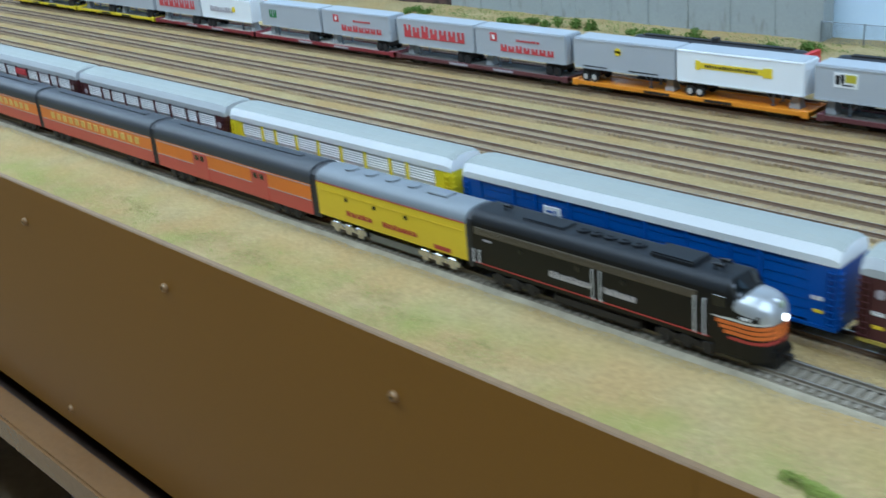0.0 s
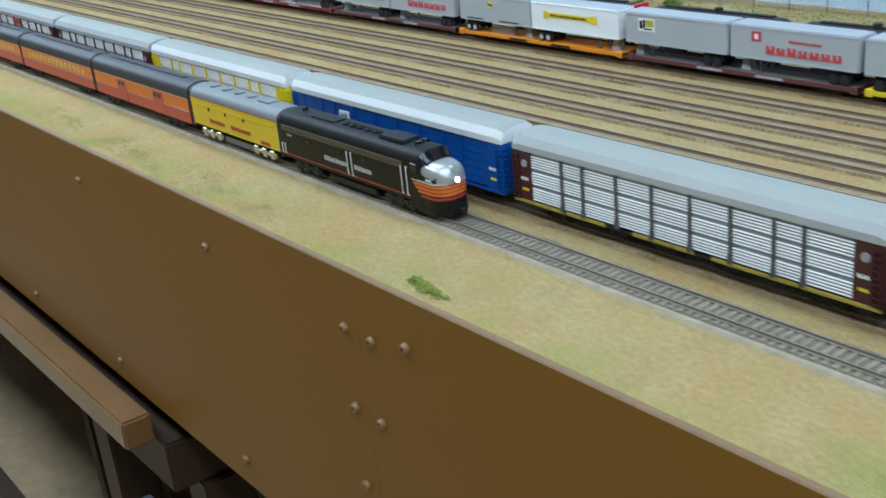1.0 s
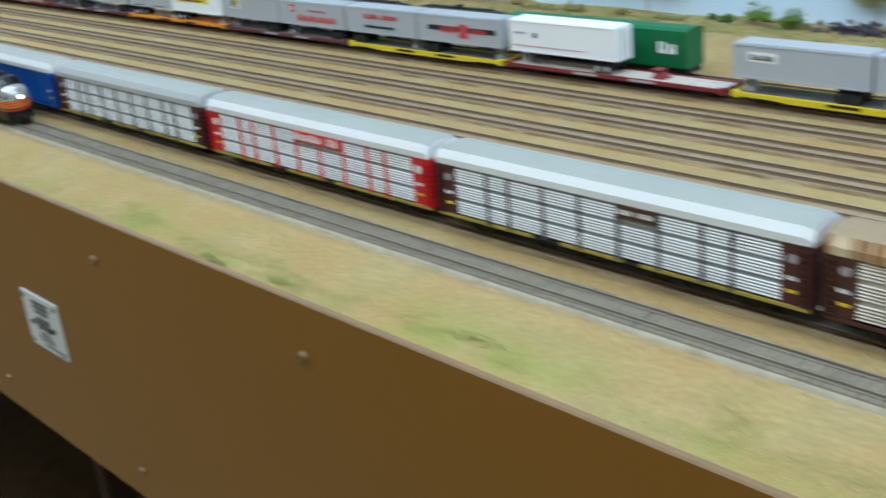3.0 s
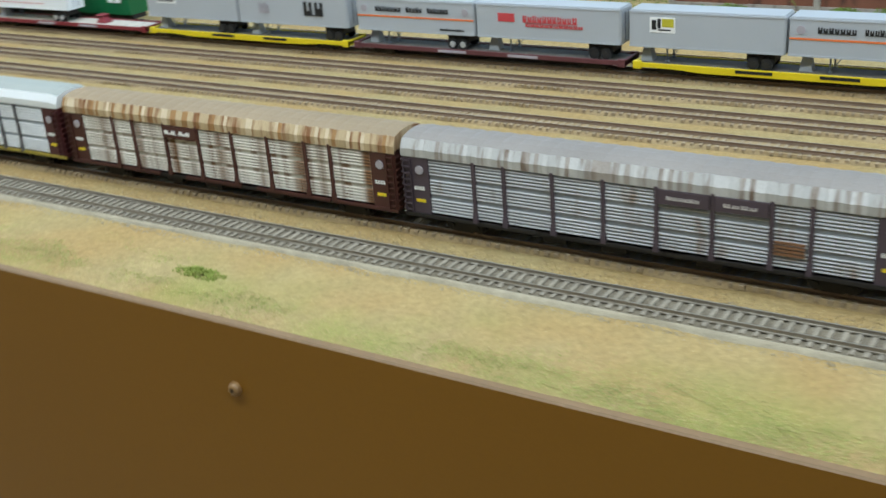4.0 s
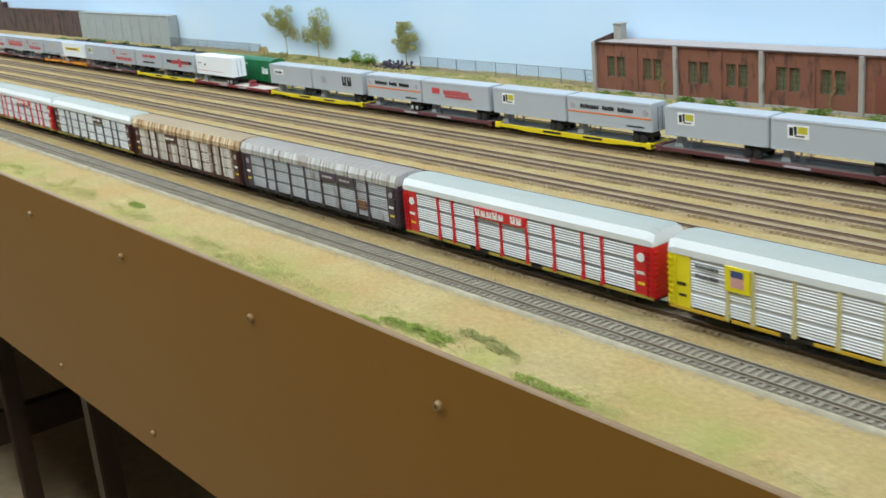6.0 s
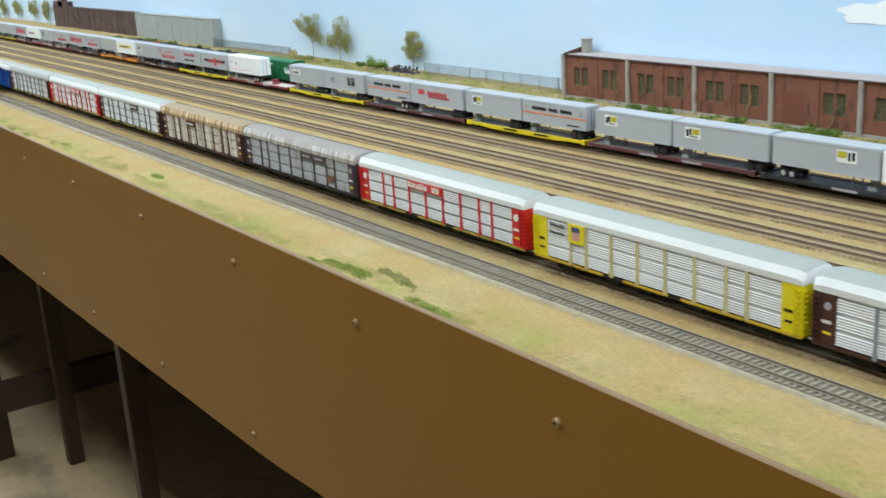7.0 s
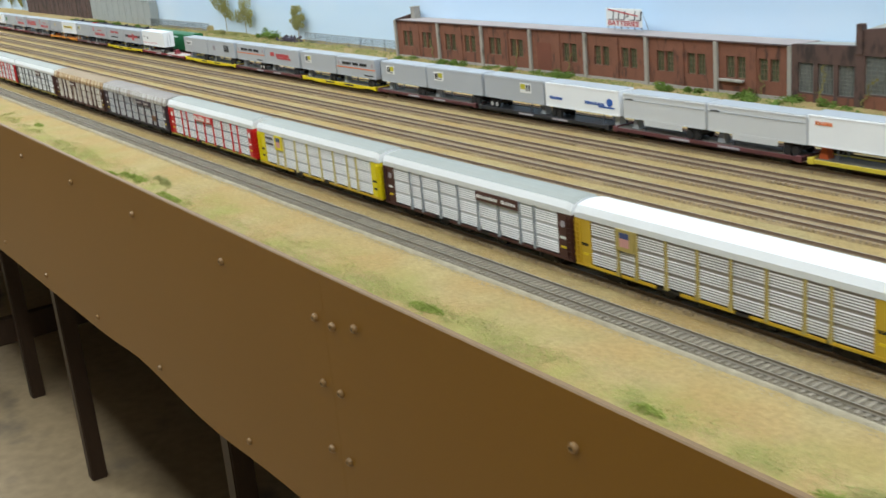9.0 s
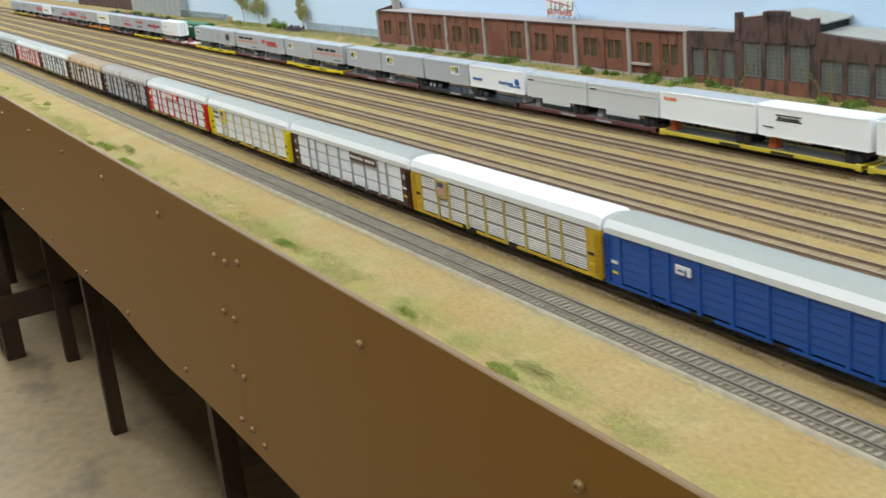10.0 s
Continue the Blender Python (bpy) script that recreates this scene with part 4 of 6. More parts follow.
T("grey road trailer with white and yellow emblem", 1.317, 0.147, marks=GOLD)
T("grey road trailer with black name and orange line", 1.467, 0.146, marks=FRUIT)
flat_wagon("maroon flat wagon carrying grey trailers", 1.621, 1.925, "flat_maroon")
T("grey road trailer with white and yellow emblem", 1.633, 0.148, marks=GOLD)
T("grey road trailer with white and yellow emblem", 1.784, 0.158, marks=GOLD)
flat_wagon("black flat wagon carrying two trailers", 1.933, 2.236, "flat_black", "flat_black")
T("grey road trailer with white and yellow emblem", 1.948, 0.147, wheels="left", marks=GOLD_R, rims=True)
T("white road trailer with blue lettering", 2.098, 0.156, "trailer_white", "left", CON)
flat_wagon("maroon flat wagon carrying skirted trailers", 2.244, 2.556, "flat_maroon")
T("silver skirted road trailer", 2.262, 0.147, "trailer_pale", marks=SMALLW, skirt=True, low=0.0330, top=0.0665)
T("silver skirted road trailer", 2.412, 0.148, "trailer_pale", marks=SMALLW, skirt=True, low=0.0330, top=0.0665)
flat_wagon("pale yellow flat wagon with orange trailer hitches", 2.564, 2.880, "flat_pale")
T("white road trailer with small orange lettering", 2.562, 0.165, "trailer_white", marks=ORANGEW, hitch="orange_hitch", low=0.0335, top=0.0690)
T("white road trailer with black striped panel", 2.731, 0.156, "trailer_white", marks=STRIPEW, hitch="orange_hitch", low=0.0335, top=0.0690, roof="trailer_white")
flat_wagon("pale yellow flat wagon with orange trailer hitches", 2.888, 3.200, "flat_pale")
T("white road trailer on pale yellow flat wagon", 2.895, 0.15, "trailer_white", hitch="orange_hitch", low=0.0335, top=0.0690)
T("white road trailer on pale yellow flat wagon", 3.05, 0.15, "trailer_white", hitch="orange_hitch", low=0.0335, top=0.0690)


# ---- wagons on the back track ----
BY = TRACKS[9]


def tank_wagon(x0, x1, end_red=False):
    car = thing("tank_wagon", "long black tank wagon with red end" if end_red else "long black tank wagon with dome", "tank wagon", "tank wagons on the back track", (x0, BY, 0))
    L_ = x1 - x0
    bm = bm_new()
    r, zc = 0.0170, 0.0440
    rings = []
    for u, k in ((0.0, 0.35), (0.012, 0.75), (0.04, 0.97), (0.07, 1), (0.93, 1), (0.96, 0.97), (0.988, 0.75), (1.0, 0.35)):
        rings.append([(L_ * u, r * k * math.cos(2 * math.pi * i / 20), zc + r * k * math.sin(2 * math.pi * i / 20)) for i in range(20)])
    loft(bm, rings)
    part("tank", bm, M["flat_black"], car, smooth=True)
    bm = bm_new()
    cyl(bm, (L_ / 2, 0, zc + r + 0.0015), 0.005, 0.006, "z", 14)
    part("dome", bm, M["underframe"], car)
    bm = bm_new()
    box(bm, 0.02, L_ - 0.02, -0.0035, 0.0035, zc + r - 0.0004, zc + r + 0.0012)
    part("walkway", bm, M["underframe"], car)
    bm = bm_new()
    box(bm, 0, L_, -0.010, 0.010, 0.0155, 0.0290)
    part("underframe", bm, M["underframe"], car)
    if end_red:
        bm = bm_new()
        box(bm, L_ - 0.003, L_ + 0.002, -0.015, 0.015, 0.0200, 0.0600)
        part("end_plate", bm, M["red"], car)
    add_truck(car, 0.03)
    add_truck(car, L_ - 0.03)


tank_wagon(-0.520, -0.287, True)
tank_wagon(-0.262, -0.070)
tank_wagon(-0.052, 0.118)
tank_wagon(0.135, 0.300)


def green_boxcar(x0, x1):
    car = thing("box_wagon", "green ribbed box wagon with white emblem blocks", "box wagon", "", (x0, BY, 0))
    L_ = x1 - x0
    bm = bm_new()
    sweep(bm, [(-0.0165, 0.018), (-0.0165, 0.0595), (-0.010, 0.0618), (0, 0.0628), (0.010, 0.0618), (0.0165, 0.0595), (0.0165, 0.018)], 0, L_)
    part("body", bm, M["green"], car)
    for k in range(20):
        bm = bm_new()
        q = L_ * (k + 0.5) / 20
        box(bm, q - 0.0009, q + 0.0009, -0.0173, -0.0165, 0.020, 0.0588)
        part("side_post", bm, M["green"], car)
    lettering(car, "emblem_bar", M["white"], L_ * 0.86, L_ * 0.96, 0.034, 0.047, -0.0178, 2, 3)
    lettering(car, "name_bar", M["white"], L_ * 0.40, L_ * 0.66, 0.050, 0.054, -0.0178, 9, 3)
    bm = bm_new()
    box(bm, 0, L_, -0.012, 0.012, 0.012, 0.0178)
    part("underframe", bm, M["underframe"], car)
    add_truck(car, 0.03)
    add_truck(car, L_ - 0.03)


green_boxcar(0.318, 0.588)


def gondola(x0, x1):
    car = thing("gondola_wagon", "low dark brown gondola wagon", "gondola wagon", "", (x0, BY, 0))
    L_ = x1 - x0
    for nm, b in (("floor_plate", (0, L_, -0.0155, 0.0155, 0.0165, 0.018)), ("side_wall", (0, L_, -0.0165, -0.0155, 0.0165, 0.036)), ("side_wall", (0, L_, 0.0155, 0.0165, 0.0165, 0.036)), ("end_wall", (0, 0.001, -0.0155, 0.0155, 0.018, 0.036)), ("end_wall", (L_ - 0.001, L_, -0.0155, 0.0155, 0.018, 0.036))):
        bm = bm_new()
        box(bm, *b)
        part(nm, bm, M["brown"], car)
    for k in range(11):
        bm = bm_new()
        q = L_ * (k + 0.5) / 11
        box(bm, q - 0.0008, q + 0.0008, -0.0174, -0.0165, 0.017, 0.036)
        part("side_post", bm, M["brown"], car)
    add_truck(car, 0.03)
    add_truck(car, L_ - 0.03)


gondola(2.52, 2.80)


# ---- the passenger train on the front track ----
M["loco_black"] = mat("semi_gloss_black_paint", C("131211"), 0.4, var=0.12, spec=0.3)
M["loco_roof"] = mat("dark_grey_roof_paint", C("1d1f22"), 0.55, var=0.15, spec=0.3)
M["grille"] = mat("stainless_grille", C("6f675a"), 0.4, 0.5, var=0.15, fine=1500)
M["nose_silver"] = mat("silver_nose_paint", C("b4b6b8"), 0.3, 0.5, var=0.04)
M["stripe_orange"] = mat("orange_stripe_paint", C("d9702a"), 0.4, var=0.05)
M["stripe_red"] = mat("red_stripe_paint", C("a83a34"), 0.4, var=0.05)
M["chrome"] = mat("chrome_truck", C("c2c4c6"), 0.2, 0.9, var=0.1)
M["bunit_yellow"] = mat("armour_yellow_paint", C("dcbf1a"), 0.4, var=0.05)
M["bunit_grey"] = mat("harbour_grey_paint", C("777c80"), 0.5, var=0.1)
M["coach_red"] = mat("coach_red_paint", C("bd5145"), 0.4, var=0.06)
M["coach_orange"] = mat("coach_orange_paint", C("dd7a22"), 0.4, var=0.06)
M["coach_black"] = mat("coach_black_roof", C("3a3c40"), 0.5, var=0.15)
M["coach_window"] = mat("cream_yellow_window", C("d9b45a"), 0.4, var=0.1)
M["dark_glass"] = mat("dark_cab_glass", C("15181a"), 0.08, var=0.05)
lamp = bpy.data.materials.new("lit_headlight")
lamp.use_nodes = True
lamp.node_tree.nodes["Principled BSDF"].inputs["Emission Color"].default_value = (1, 0.96, 0.85, 1)
lamp.node_tree.nodes["Principled BSDF"].inputs["Emission Strength"].default_value = 6.0
M["headlight"] = lamp
M["lamp_glass"] = mat("pale_green_lamp_glass", C("a8b59a"), 0.1, var=0.05)
TRAIN_Y = TRACKS[0]
BW = 0.0170
BODY = [(-BW, 0.0165), (-BW, 0.0495), (-BW * 0.94, 0.0540), (-BW * 0.72, 0.0575), (-BW * 0.38, 0.0593), (0, 0.0599), (BW * 0.38, 0.0593), (BW * 0.72, 0.0575), (BW * 0.94, 0.0540), (BW, 0.0495), (BW, 0.0165)]


def six_wheel_truck(parent, x, paint):
    bm = bm_new()
    for s in (-1, 1):
        y = s * 0.0148
        box(bm, -0.023, 0.023, y - 0.0010, y + 0.0010, 0.0105, 0.0148)
        for q in (-0.0155, 0, 0.0155):
            rbox(bm, q - 0.0036, q + 0.0036, y - 0.0018, y + 0.0018, 0.0076, 0.0166, 0.0006, 1)
        for q in (-0.008, 0.008):
            cyl(bm, (q, y + s * 0.0008, 0.0128), 0.0020, 0.0020, "y", 10)
    box(bm, -0.004, 0.004, -0.012, 0.012, 0.011, 0.0150)
    t = part("truck", bm, M[paint], parent, at=(x, 0, 0))
    for dx in (-0.0155, 0, 0.0155):
        for dy in (-1, 1):
            w = part("wheel", WHEEL, None, t, at=(dx, dy * 0.0088, 0.0122))
            if dy > 0:
                w.rotation_euler = (0, 0, math.pi)


def grab(parent, x, z0, z1, y, mats):
    bm = bm_new()
    cyl(bm, (x, y - 0.0010, (z0 + z1) / 2), 0.00042, z1 - z0, "z", 8)
    for z in (z0, z1):
        cyl(bm, (x, y - 0.0004, z), 0.0005, 0.0014, "y", 6)
    return part("handrail", bm, mats, parent)


def lead_locomotive(nose_x):
    L_ = 0.2430
    car = thing("locomotive", "black streamlined model locomotive with silver nose, orange stripes", "locomotive", "", (nose_x - L_, TRAIN_Y, 0))
    xb = L_ - 0.040
    belts = (0.0120, 0.0180, 0.0232, 0.0252, 0.0266, 0.0290, 0.0297, 0.0321, 0.0328, 0.0352, 0.0360, 0.0368, 0.0376)
    SH = belts[-1]

    def shell(x):
        """Half width, roof height and squareness of the body at a station."""
        u = (x - (L_ - 0.0195)) / 0.0195
        if u <= 0:
            v = min(1.0, max(0.0, (x - (L_ - 0.0285)) / 0.0090))
            drop = v * v * (3 - 2 * v)
            return BW * (1 - 0.03 * drop), 0.0599 - 0.0080 * drop, 0.40 + 0.22 * drop
        k = max(0.0, 1 - u ** 3.0)
        return BW * 0.97 * k ** 0.46 + 0.0002, SH + 0.0015 + 0.0128 * k ** 0.50, 0.62 + 0.24 * u

    def on_shell(x, a):
        w, h, e = shell(x)
        ca, sa = math.cos(a), math.sin(a)
        return (x, -w * max(0.0, ca) ** e if a <= math.pi / 2 else w * max(0.0, -ca) ** e, SH + (h - SH) * max(0.0, sa) ** e)

    stations = [0.0, 0.0015] + [L_ - 0.052 + 0.0008 * i for i in range(65)]
    stations = [x for x in stations if x < L_ - 0.0010] + [L_ - d for d in (0.0007, 0.0004, 0.0002, 0.0001, 0.00004)]
    rings = []
    for x in stations:
        w = shell(x)[0]
        low = 0.0200 if x < L_ - 0.036 else 0.0120
        side = [max(z, low + 0.00001 * i) for i, z in enumerate(belts[:-1])]
        ring = [(x, -w, z) for z in side]
        ring += [on_shell(x, math.pi * i / 26) for i in range(27)]
        ring += [(x, w, z) for z in reversed(side)]
        rings.append(ring)
    bm = bm_new()
    loft(bm, rings, cap=False)
    bm.verts.ensure_lookup_table()
    n = len(rings[0])
    last = len(bm.verts) - n
    bm.faces.new([bm.verts[i] for i in range(n)])
    for i in range(n // 2 - 1):
        bm.faces.new([bm.verts[last + q] for q in (i, i + 1, n - 2 - i, n - 1 - i)])
    for f in bm.faces:
        c = f.calc_center_median()
        fx = c.x - L_
        f.material_index = 0
        if c.z > 0.0515 and fx < -0.028:
            f.material_index = 1
        elif -0.0225 < fx < -0.0070 and 0.0374 < c.z < 0.0412 and abs(c.y) > 0.008:
            f.material_index = 0
        elif fx > -0.0300 and 0.0368 < c.z < 0.0376:
            f.material_index = 2
        elif fx > -0.0195 and c.z > 0.0360 + 0.0045 * max(0.0, -fx / 0.0195):
            f.material_index = 2
        elif ((fx + 0.0165) / 0.0075) ** 2 + ((c.z - 0.0450) / 0.0052) ** 2 < 1:
            f.material_index = 2
        elif fx > -0.037 + 0.9 * (0.0360 - c.z):
            if 0.0360 < c.z < 0.0368:
                f.material_index = 5
            elif any(lo < c.z < hi for lo, hi in ((0.0328, 0.0352), (0.0297, 0.0321), (0.0266, 0.0290))):
                f.material_index = 3
            elif 0.0232 < c.z < 0.0252:
                f.material_index = 4
    part("body", bm, [M["loco_black"], M["loco_roof"], M["nose_silver"], M["stripe_orange"], M["stripe_red"], M["white"]], car, smooth=True)
    # wrapped windscreen panes and side cab windows
    for s in (-1, 1):
        bm = bm_new()
        grid = []
        for lift in (0.0005, -0.0004):
            for i in range(7):
                x = L_ - 0.0268 + 0.0058 * i / 6
                for j in range(7):
                    a = math.pi * (0.255 + 0.215 * j / 6)
                    p = on_shell(x, a if s < 0 else math.pi - a)
                    grid.append(bm.verts.new((p[0] + lift * 0.6, p[1], p[2] + lift)))
        for i in range(6):
            for j in range(6):
                q0 = i * 7 + j
                bm.faces.new([grid[q0], grid[q0 + 1], grid[q0 + 8], grid[q0 + 7]])
                bm.faces.new([grid[q0 + 49], grid[q0 + 56], grid[q0 + 57], grid[q0 + 50]])
        rim = [j for j in range(7)] + [i * 7 + 6 for i in range(1, 7)] + [42 + j for j in range(5, -1, -1)] + [i * 7 for i in range(5, 0, -1)]
        for p, q in zip(rim, rim[1:] + rim[:1]):
            bm.faces.new([grid[p], grid[q], grid[q + 49], grid[p + 49]])
        part("windscreen", bm, M["dark_glass"], car, smooth=True)
        bm = bm_new()
        rbox(bm, L_ - 0.0375, L_ - 0.0290, s * BW - 0.0004, s * BW + 0.0004, 0.0430, 0.0502, 0.0003, 1)
        part("cab_window", bm, M["dark_glass"], car)
    bm = bm_new()
    turn = Matrix.Rotation(0.13, 3, "Z")
    rbox(bm, L_ - 0.0195, L_ - 0.0105, -BW * 0.985, -BW * 0.90, 0.0378, 0.0408, 0.0007, 2)
    bmesh.ops.rotate(bm, verts=bm.verts, cent=(L_ - 0.0150, -BW * 0.985, 0.0393), matrix=turn)
    nb = part("number_board", bm, M["flat_black"], car, "black number board with pale bars")
    bm = bm_new()
    for q in range(4):
        box(bm, L_ - 0.0182 + q * 0.0017, L_ - 0.0182 + q * 0.0017 + 0.0012, -BW * 0.985 - 0.0003, -BW * 0.97, 0.0385, 0.0401)
    box(bm, L_ - 0.0182, L_ - 0.0119, -BW * 0.985 - 0.0003, -BW * 0.97, 0.0384, 0.0386)
    bmesh.ops.rotate(bm, verts=bm.verts, cent=(L_ - 0.0150, -BW * 0.985, 0.0393), matrix=turn)
    part("number_bar", bm, M["white"], nb)
    for z, r, back in ((0.0468, 0.0024, 0.0040), (0.0392, 0.0022, 0.0012)):
        bm = bm_new()
        cyl(bm, (L_ - back, 0, z), r + 0.0007, 0.005, "x", 16)
        h = part("headlight", bm, M["nose_silver"], car)
        bm = bm_new()
        cyl(bm, (L_ - back + 0.0026, 0, z), r, 0.0006, "x", 16)
        part("lens", bm, M["headlight"] if z < 0.042 else M["lamp_glass"], h, "bright lit lamp" if z < 0.042 else "")
    # pilot and coupler
    bm = bm_new()
    loft(bm, [[(L_ - 0.014, -0.0130, 0.0078), (L_ + 0.0010, -0.0065, 0.0078), (L_ + 0.0010, 0.0065, 0.0078), (L_ - 0.014, 0.0130, 0.0078)], [(L_ - 0.016, -0.0160, 0.0150), (L_ + 0.0018, -0.0085, 0.0150), (L_ + 0.0018, 0.0085, 0.0150), (L_ - 0.016, 0.0160, 0.0150)], [(L_ - 0.016, -0.0160, 0.0185), (L_ + 0.0006, -0.0080, 0.0185), (L_ + 0.0006, 0.0080, 0.0185), (L_ - 0.016, 0.0160, 0.0185)]])
    part("pilot", bm, M["loco_black"], car)
    coupler(car, L_ - 0.001, 1)
    for s in (-1, 1):
        bm = bm_new()
        box(bm, 0.003, 0.194, s * BW - 0.0005, s * BW + 0.0005, 0.0436, 0.0492)
        for q in range(5):
            z = 0.0443 + q * 0.0010
            box(bm, 0.0035, 0.1935, s * BW - 0.0008, s * BW + 0.0008, z, z + 0.0004)
        part("grille", bm, M["grille"], car, "long stainless air grille")
        bm = bm_new()
        box(bm, 0.002, xb, s * BW - 0.0004, s * BW + 0.0004, 0.0206, 0.0214)
        part("red_line", bm, M["stripe_red"], car)
        for q in (0.048, 0.100, 0.138):
            bm = bm_new()
            cyl(bm, (q, s * BW, 0.0395), 0.0021, 0.0008, "y", 14)
            part("porthole", bm, M["dark_glass"], car)
        for gx, zt in ((0.0015, 0.0310), (0.0070, 0.0310), (0.1130, 0.0425), (0.1195, 0.0425), (0.1930, 0.0455), (0.2000, 0.0455)):
            grab(car, gx, 0.0216, zt, s * BW if s < 0 else BW + 0.002, M["white"])
        bm = bm_new()
        rbox(bm, 0.075, 0.150, s * 0.0120 - 0.003, s * 0.0120 + 0.003, 0.0075, 0.0150, 0.0012, 2)
        part("fuel_tank", bm, M["underframe"], car)
        bm = bm_new()
        box(bm, 0.002, 0.205, s * BW * 0.96 - 0.0006, s * BW * 0.96 + 0.0006, 0.0175, 0.0202)
        part("skirt", bm, M["loco_black"], car)
    for a, b, n in ((0.075, 0.1115, 8), (0.1225, 0.149, 7)):
        lettering(car, "name_bar", M["pale_letter"], a, b, 0.0280, 0.0325, -BW - 0.0006, n, n)
    plate(car, "number_bar", M["lilac_letter"], 0.012, 0.020, 0.0395, 0.0410, -BW - 0.0004)
    # roof fittings
    bm = bm_new()
    rbox(bm, 0.043, 0.081, -0.0075, 0.0075, 0.0580, 0.0613, 0.0008, 2)
    part("roof_hatch", bm, M["loco_roof"], car)
    for q in (0.093, 0.1045, 0.116, 0.1275, 0.139):
        bm = bm_new()
        cyl(bm, (q, 0, 0.0605), 0.0050, 0.0022, "z", 20)
        cyl(bm, (q, 0, 0.0619), 0.0020, 0.0012, "z", 10)
        part("roof_fan", bm, M["loco_roof"], car)
    bm = bm_new()
    rbox(bm, 0.154, 0.187, -0.0095, 0.0095, 0.0575, 0.0630, 0.0010, 2)
    part("roof_vent_box", bm, M["loco_roof"], car)
    for hx, dys in ((0.020, (0.0,)), (0.199, (-0.004, 0.004))):
        for dy in dys:
            bm = bm_new()
            cyl(bm, (hx, dy, 0.0612), 0.0009, 0.0040, "z", 8)
            cyl(bm, (hx + 0.002, dy, 0.0634), 0.0007, 0.0080, "x", 10, 0.0017)
            part("horn", bm, M["loco_black"], car)
    six_wheel_truck(car, 0.040, "underframe")
    six_wheel_truck(car, 0.186, "underframe")
    return car


def diaphragm(car, x, s):
    bm = bm_new()
    a, b = sorted((x, x + s * 0.0045))
    sweep(bm, [(y * 0.95, z - 0.001) for y, z in BODY], a, b)
    part("diaphragm", bm, M["flat_black"], car)


def booster_unit(x1):
    L_ = 0.1800
    car = thing("booster_locomotive", "yellow cabless booster locomotive with grey roof", "locomotive", "", (x1 - L_, TRAIN_Y, 0))
    bm = bm_new()
    sweep(bm, [(y, max(z, 0.0195)) for y, z in BODY], 0, L_)
    bm.normal_update()
    for f in bm.faces:
        c = f.calc_center_median()
        if c.z > 0.0505 or abs(f.normal.x) > 0.9:
            f.material_index = 1
    part("body", bm, [M["bunit_yellow"], M["bunit_grey"]], car, smooth=True)
    for s in (-1, 1):
        bm = bm_new()
        box(bm, 0.001, L_ - 0.001, s * BW - 0.0004, s * BW + 0.0004, 0.0490, 0.0497)
        part("red_line", bm, M["stripe_red"], car)
        bm = bm_new()
        box(bm, 0.004, L_ - 0.004, s * BW - 0.0005, s * BW + 0.0005, 0.0425, 0.0430)
        part("side_moulding", bm, M["bunit_yellow"], car)
        for q in (0.039, 0.075, 0.113):
            bm = bm_new()
            cyl(bm, (q, s * BW, 0.0395), 0.0019, 0.0010, "y", 14)
            part("porthole", bm, M["dark_glass"], car)
        bm = bm_new()
        box(bm, 0.062, 0.122, s * 0.0120 - 0.002, s * 0.0120 + 0.002, 0.0080, 0.0140)
        part("fuel_tank", bm, M["steel"], car)
    lettering(car, "name_bar", M["stripe_red"], 0.038, 0.072, 0.0258, 0.0302, -BW - 0.0005, 5, 5)
    lettering(car, "name_bar", M["stripe_red"], 0.084, 0.126, 0.0258, 0.0302, -BW - 0.0005, 7, 7)
    plate(car, "number_bar", M["stripe_red"], 0.144, 0.162, 0.0215, 0.0248, -BW - 0.0005)
    for q in (0.030, 0.056, 0.082, 0.108):
        bm = bm_new()
        cyl(bm, (q, 0, 0.0603), 0.0058, 0.0016, "z", 18)
        part("roof_fan", bm, M["bunit_grey"], car)
    bm = bm_new()
    rbox(bm, 0.128, 0.150, -0.006, 0.006, 0.0585, 0.0613, 0.0006, 1)
    part("roof_hatch", bm, M["bunit_grey"], car)
    for q in (0.036, 0.146):
        six_wheel_truck(car, q, "chrome")
    diaphragm(car, 0, -1)
    diaphragm(car, L_, 1)
    return car


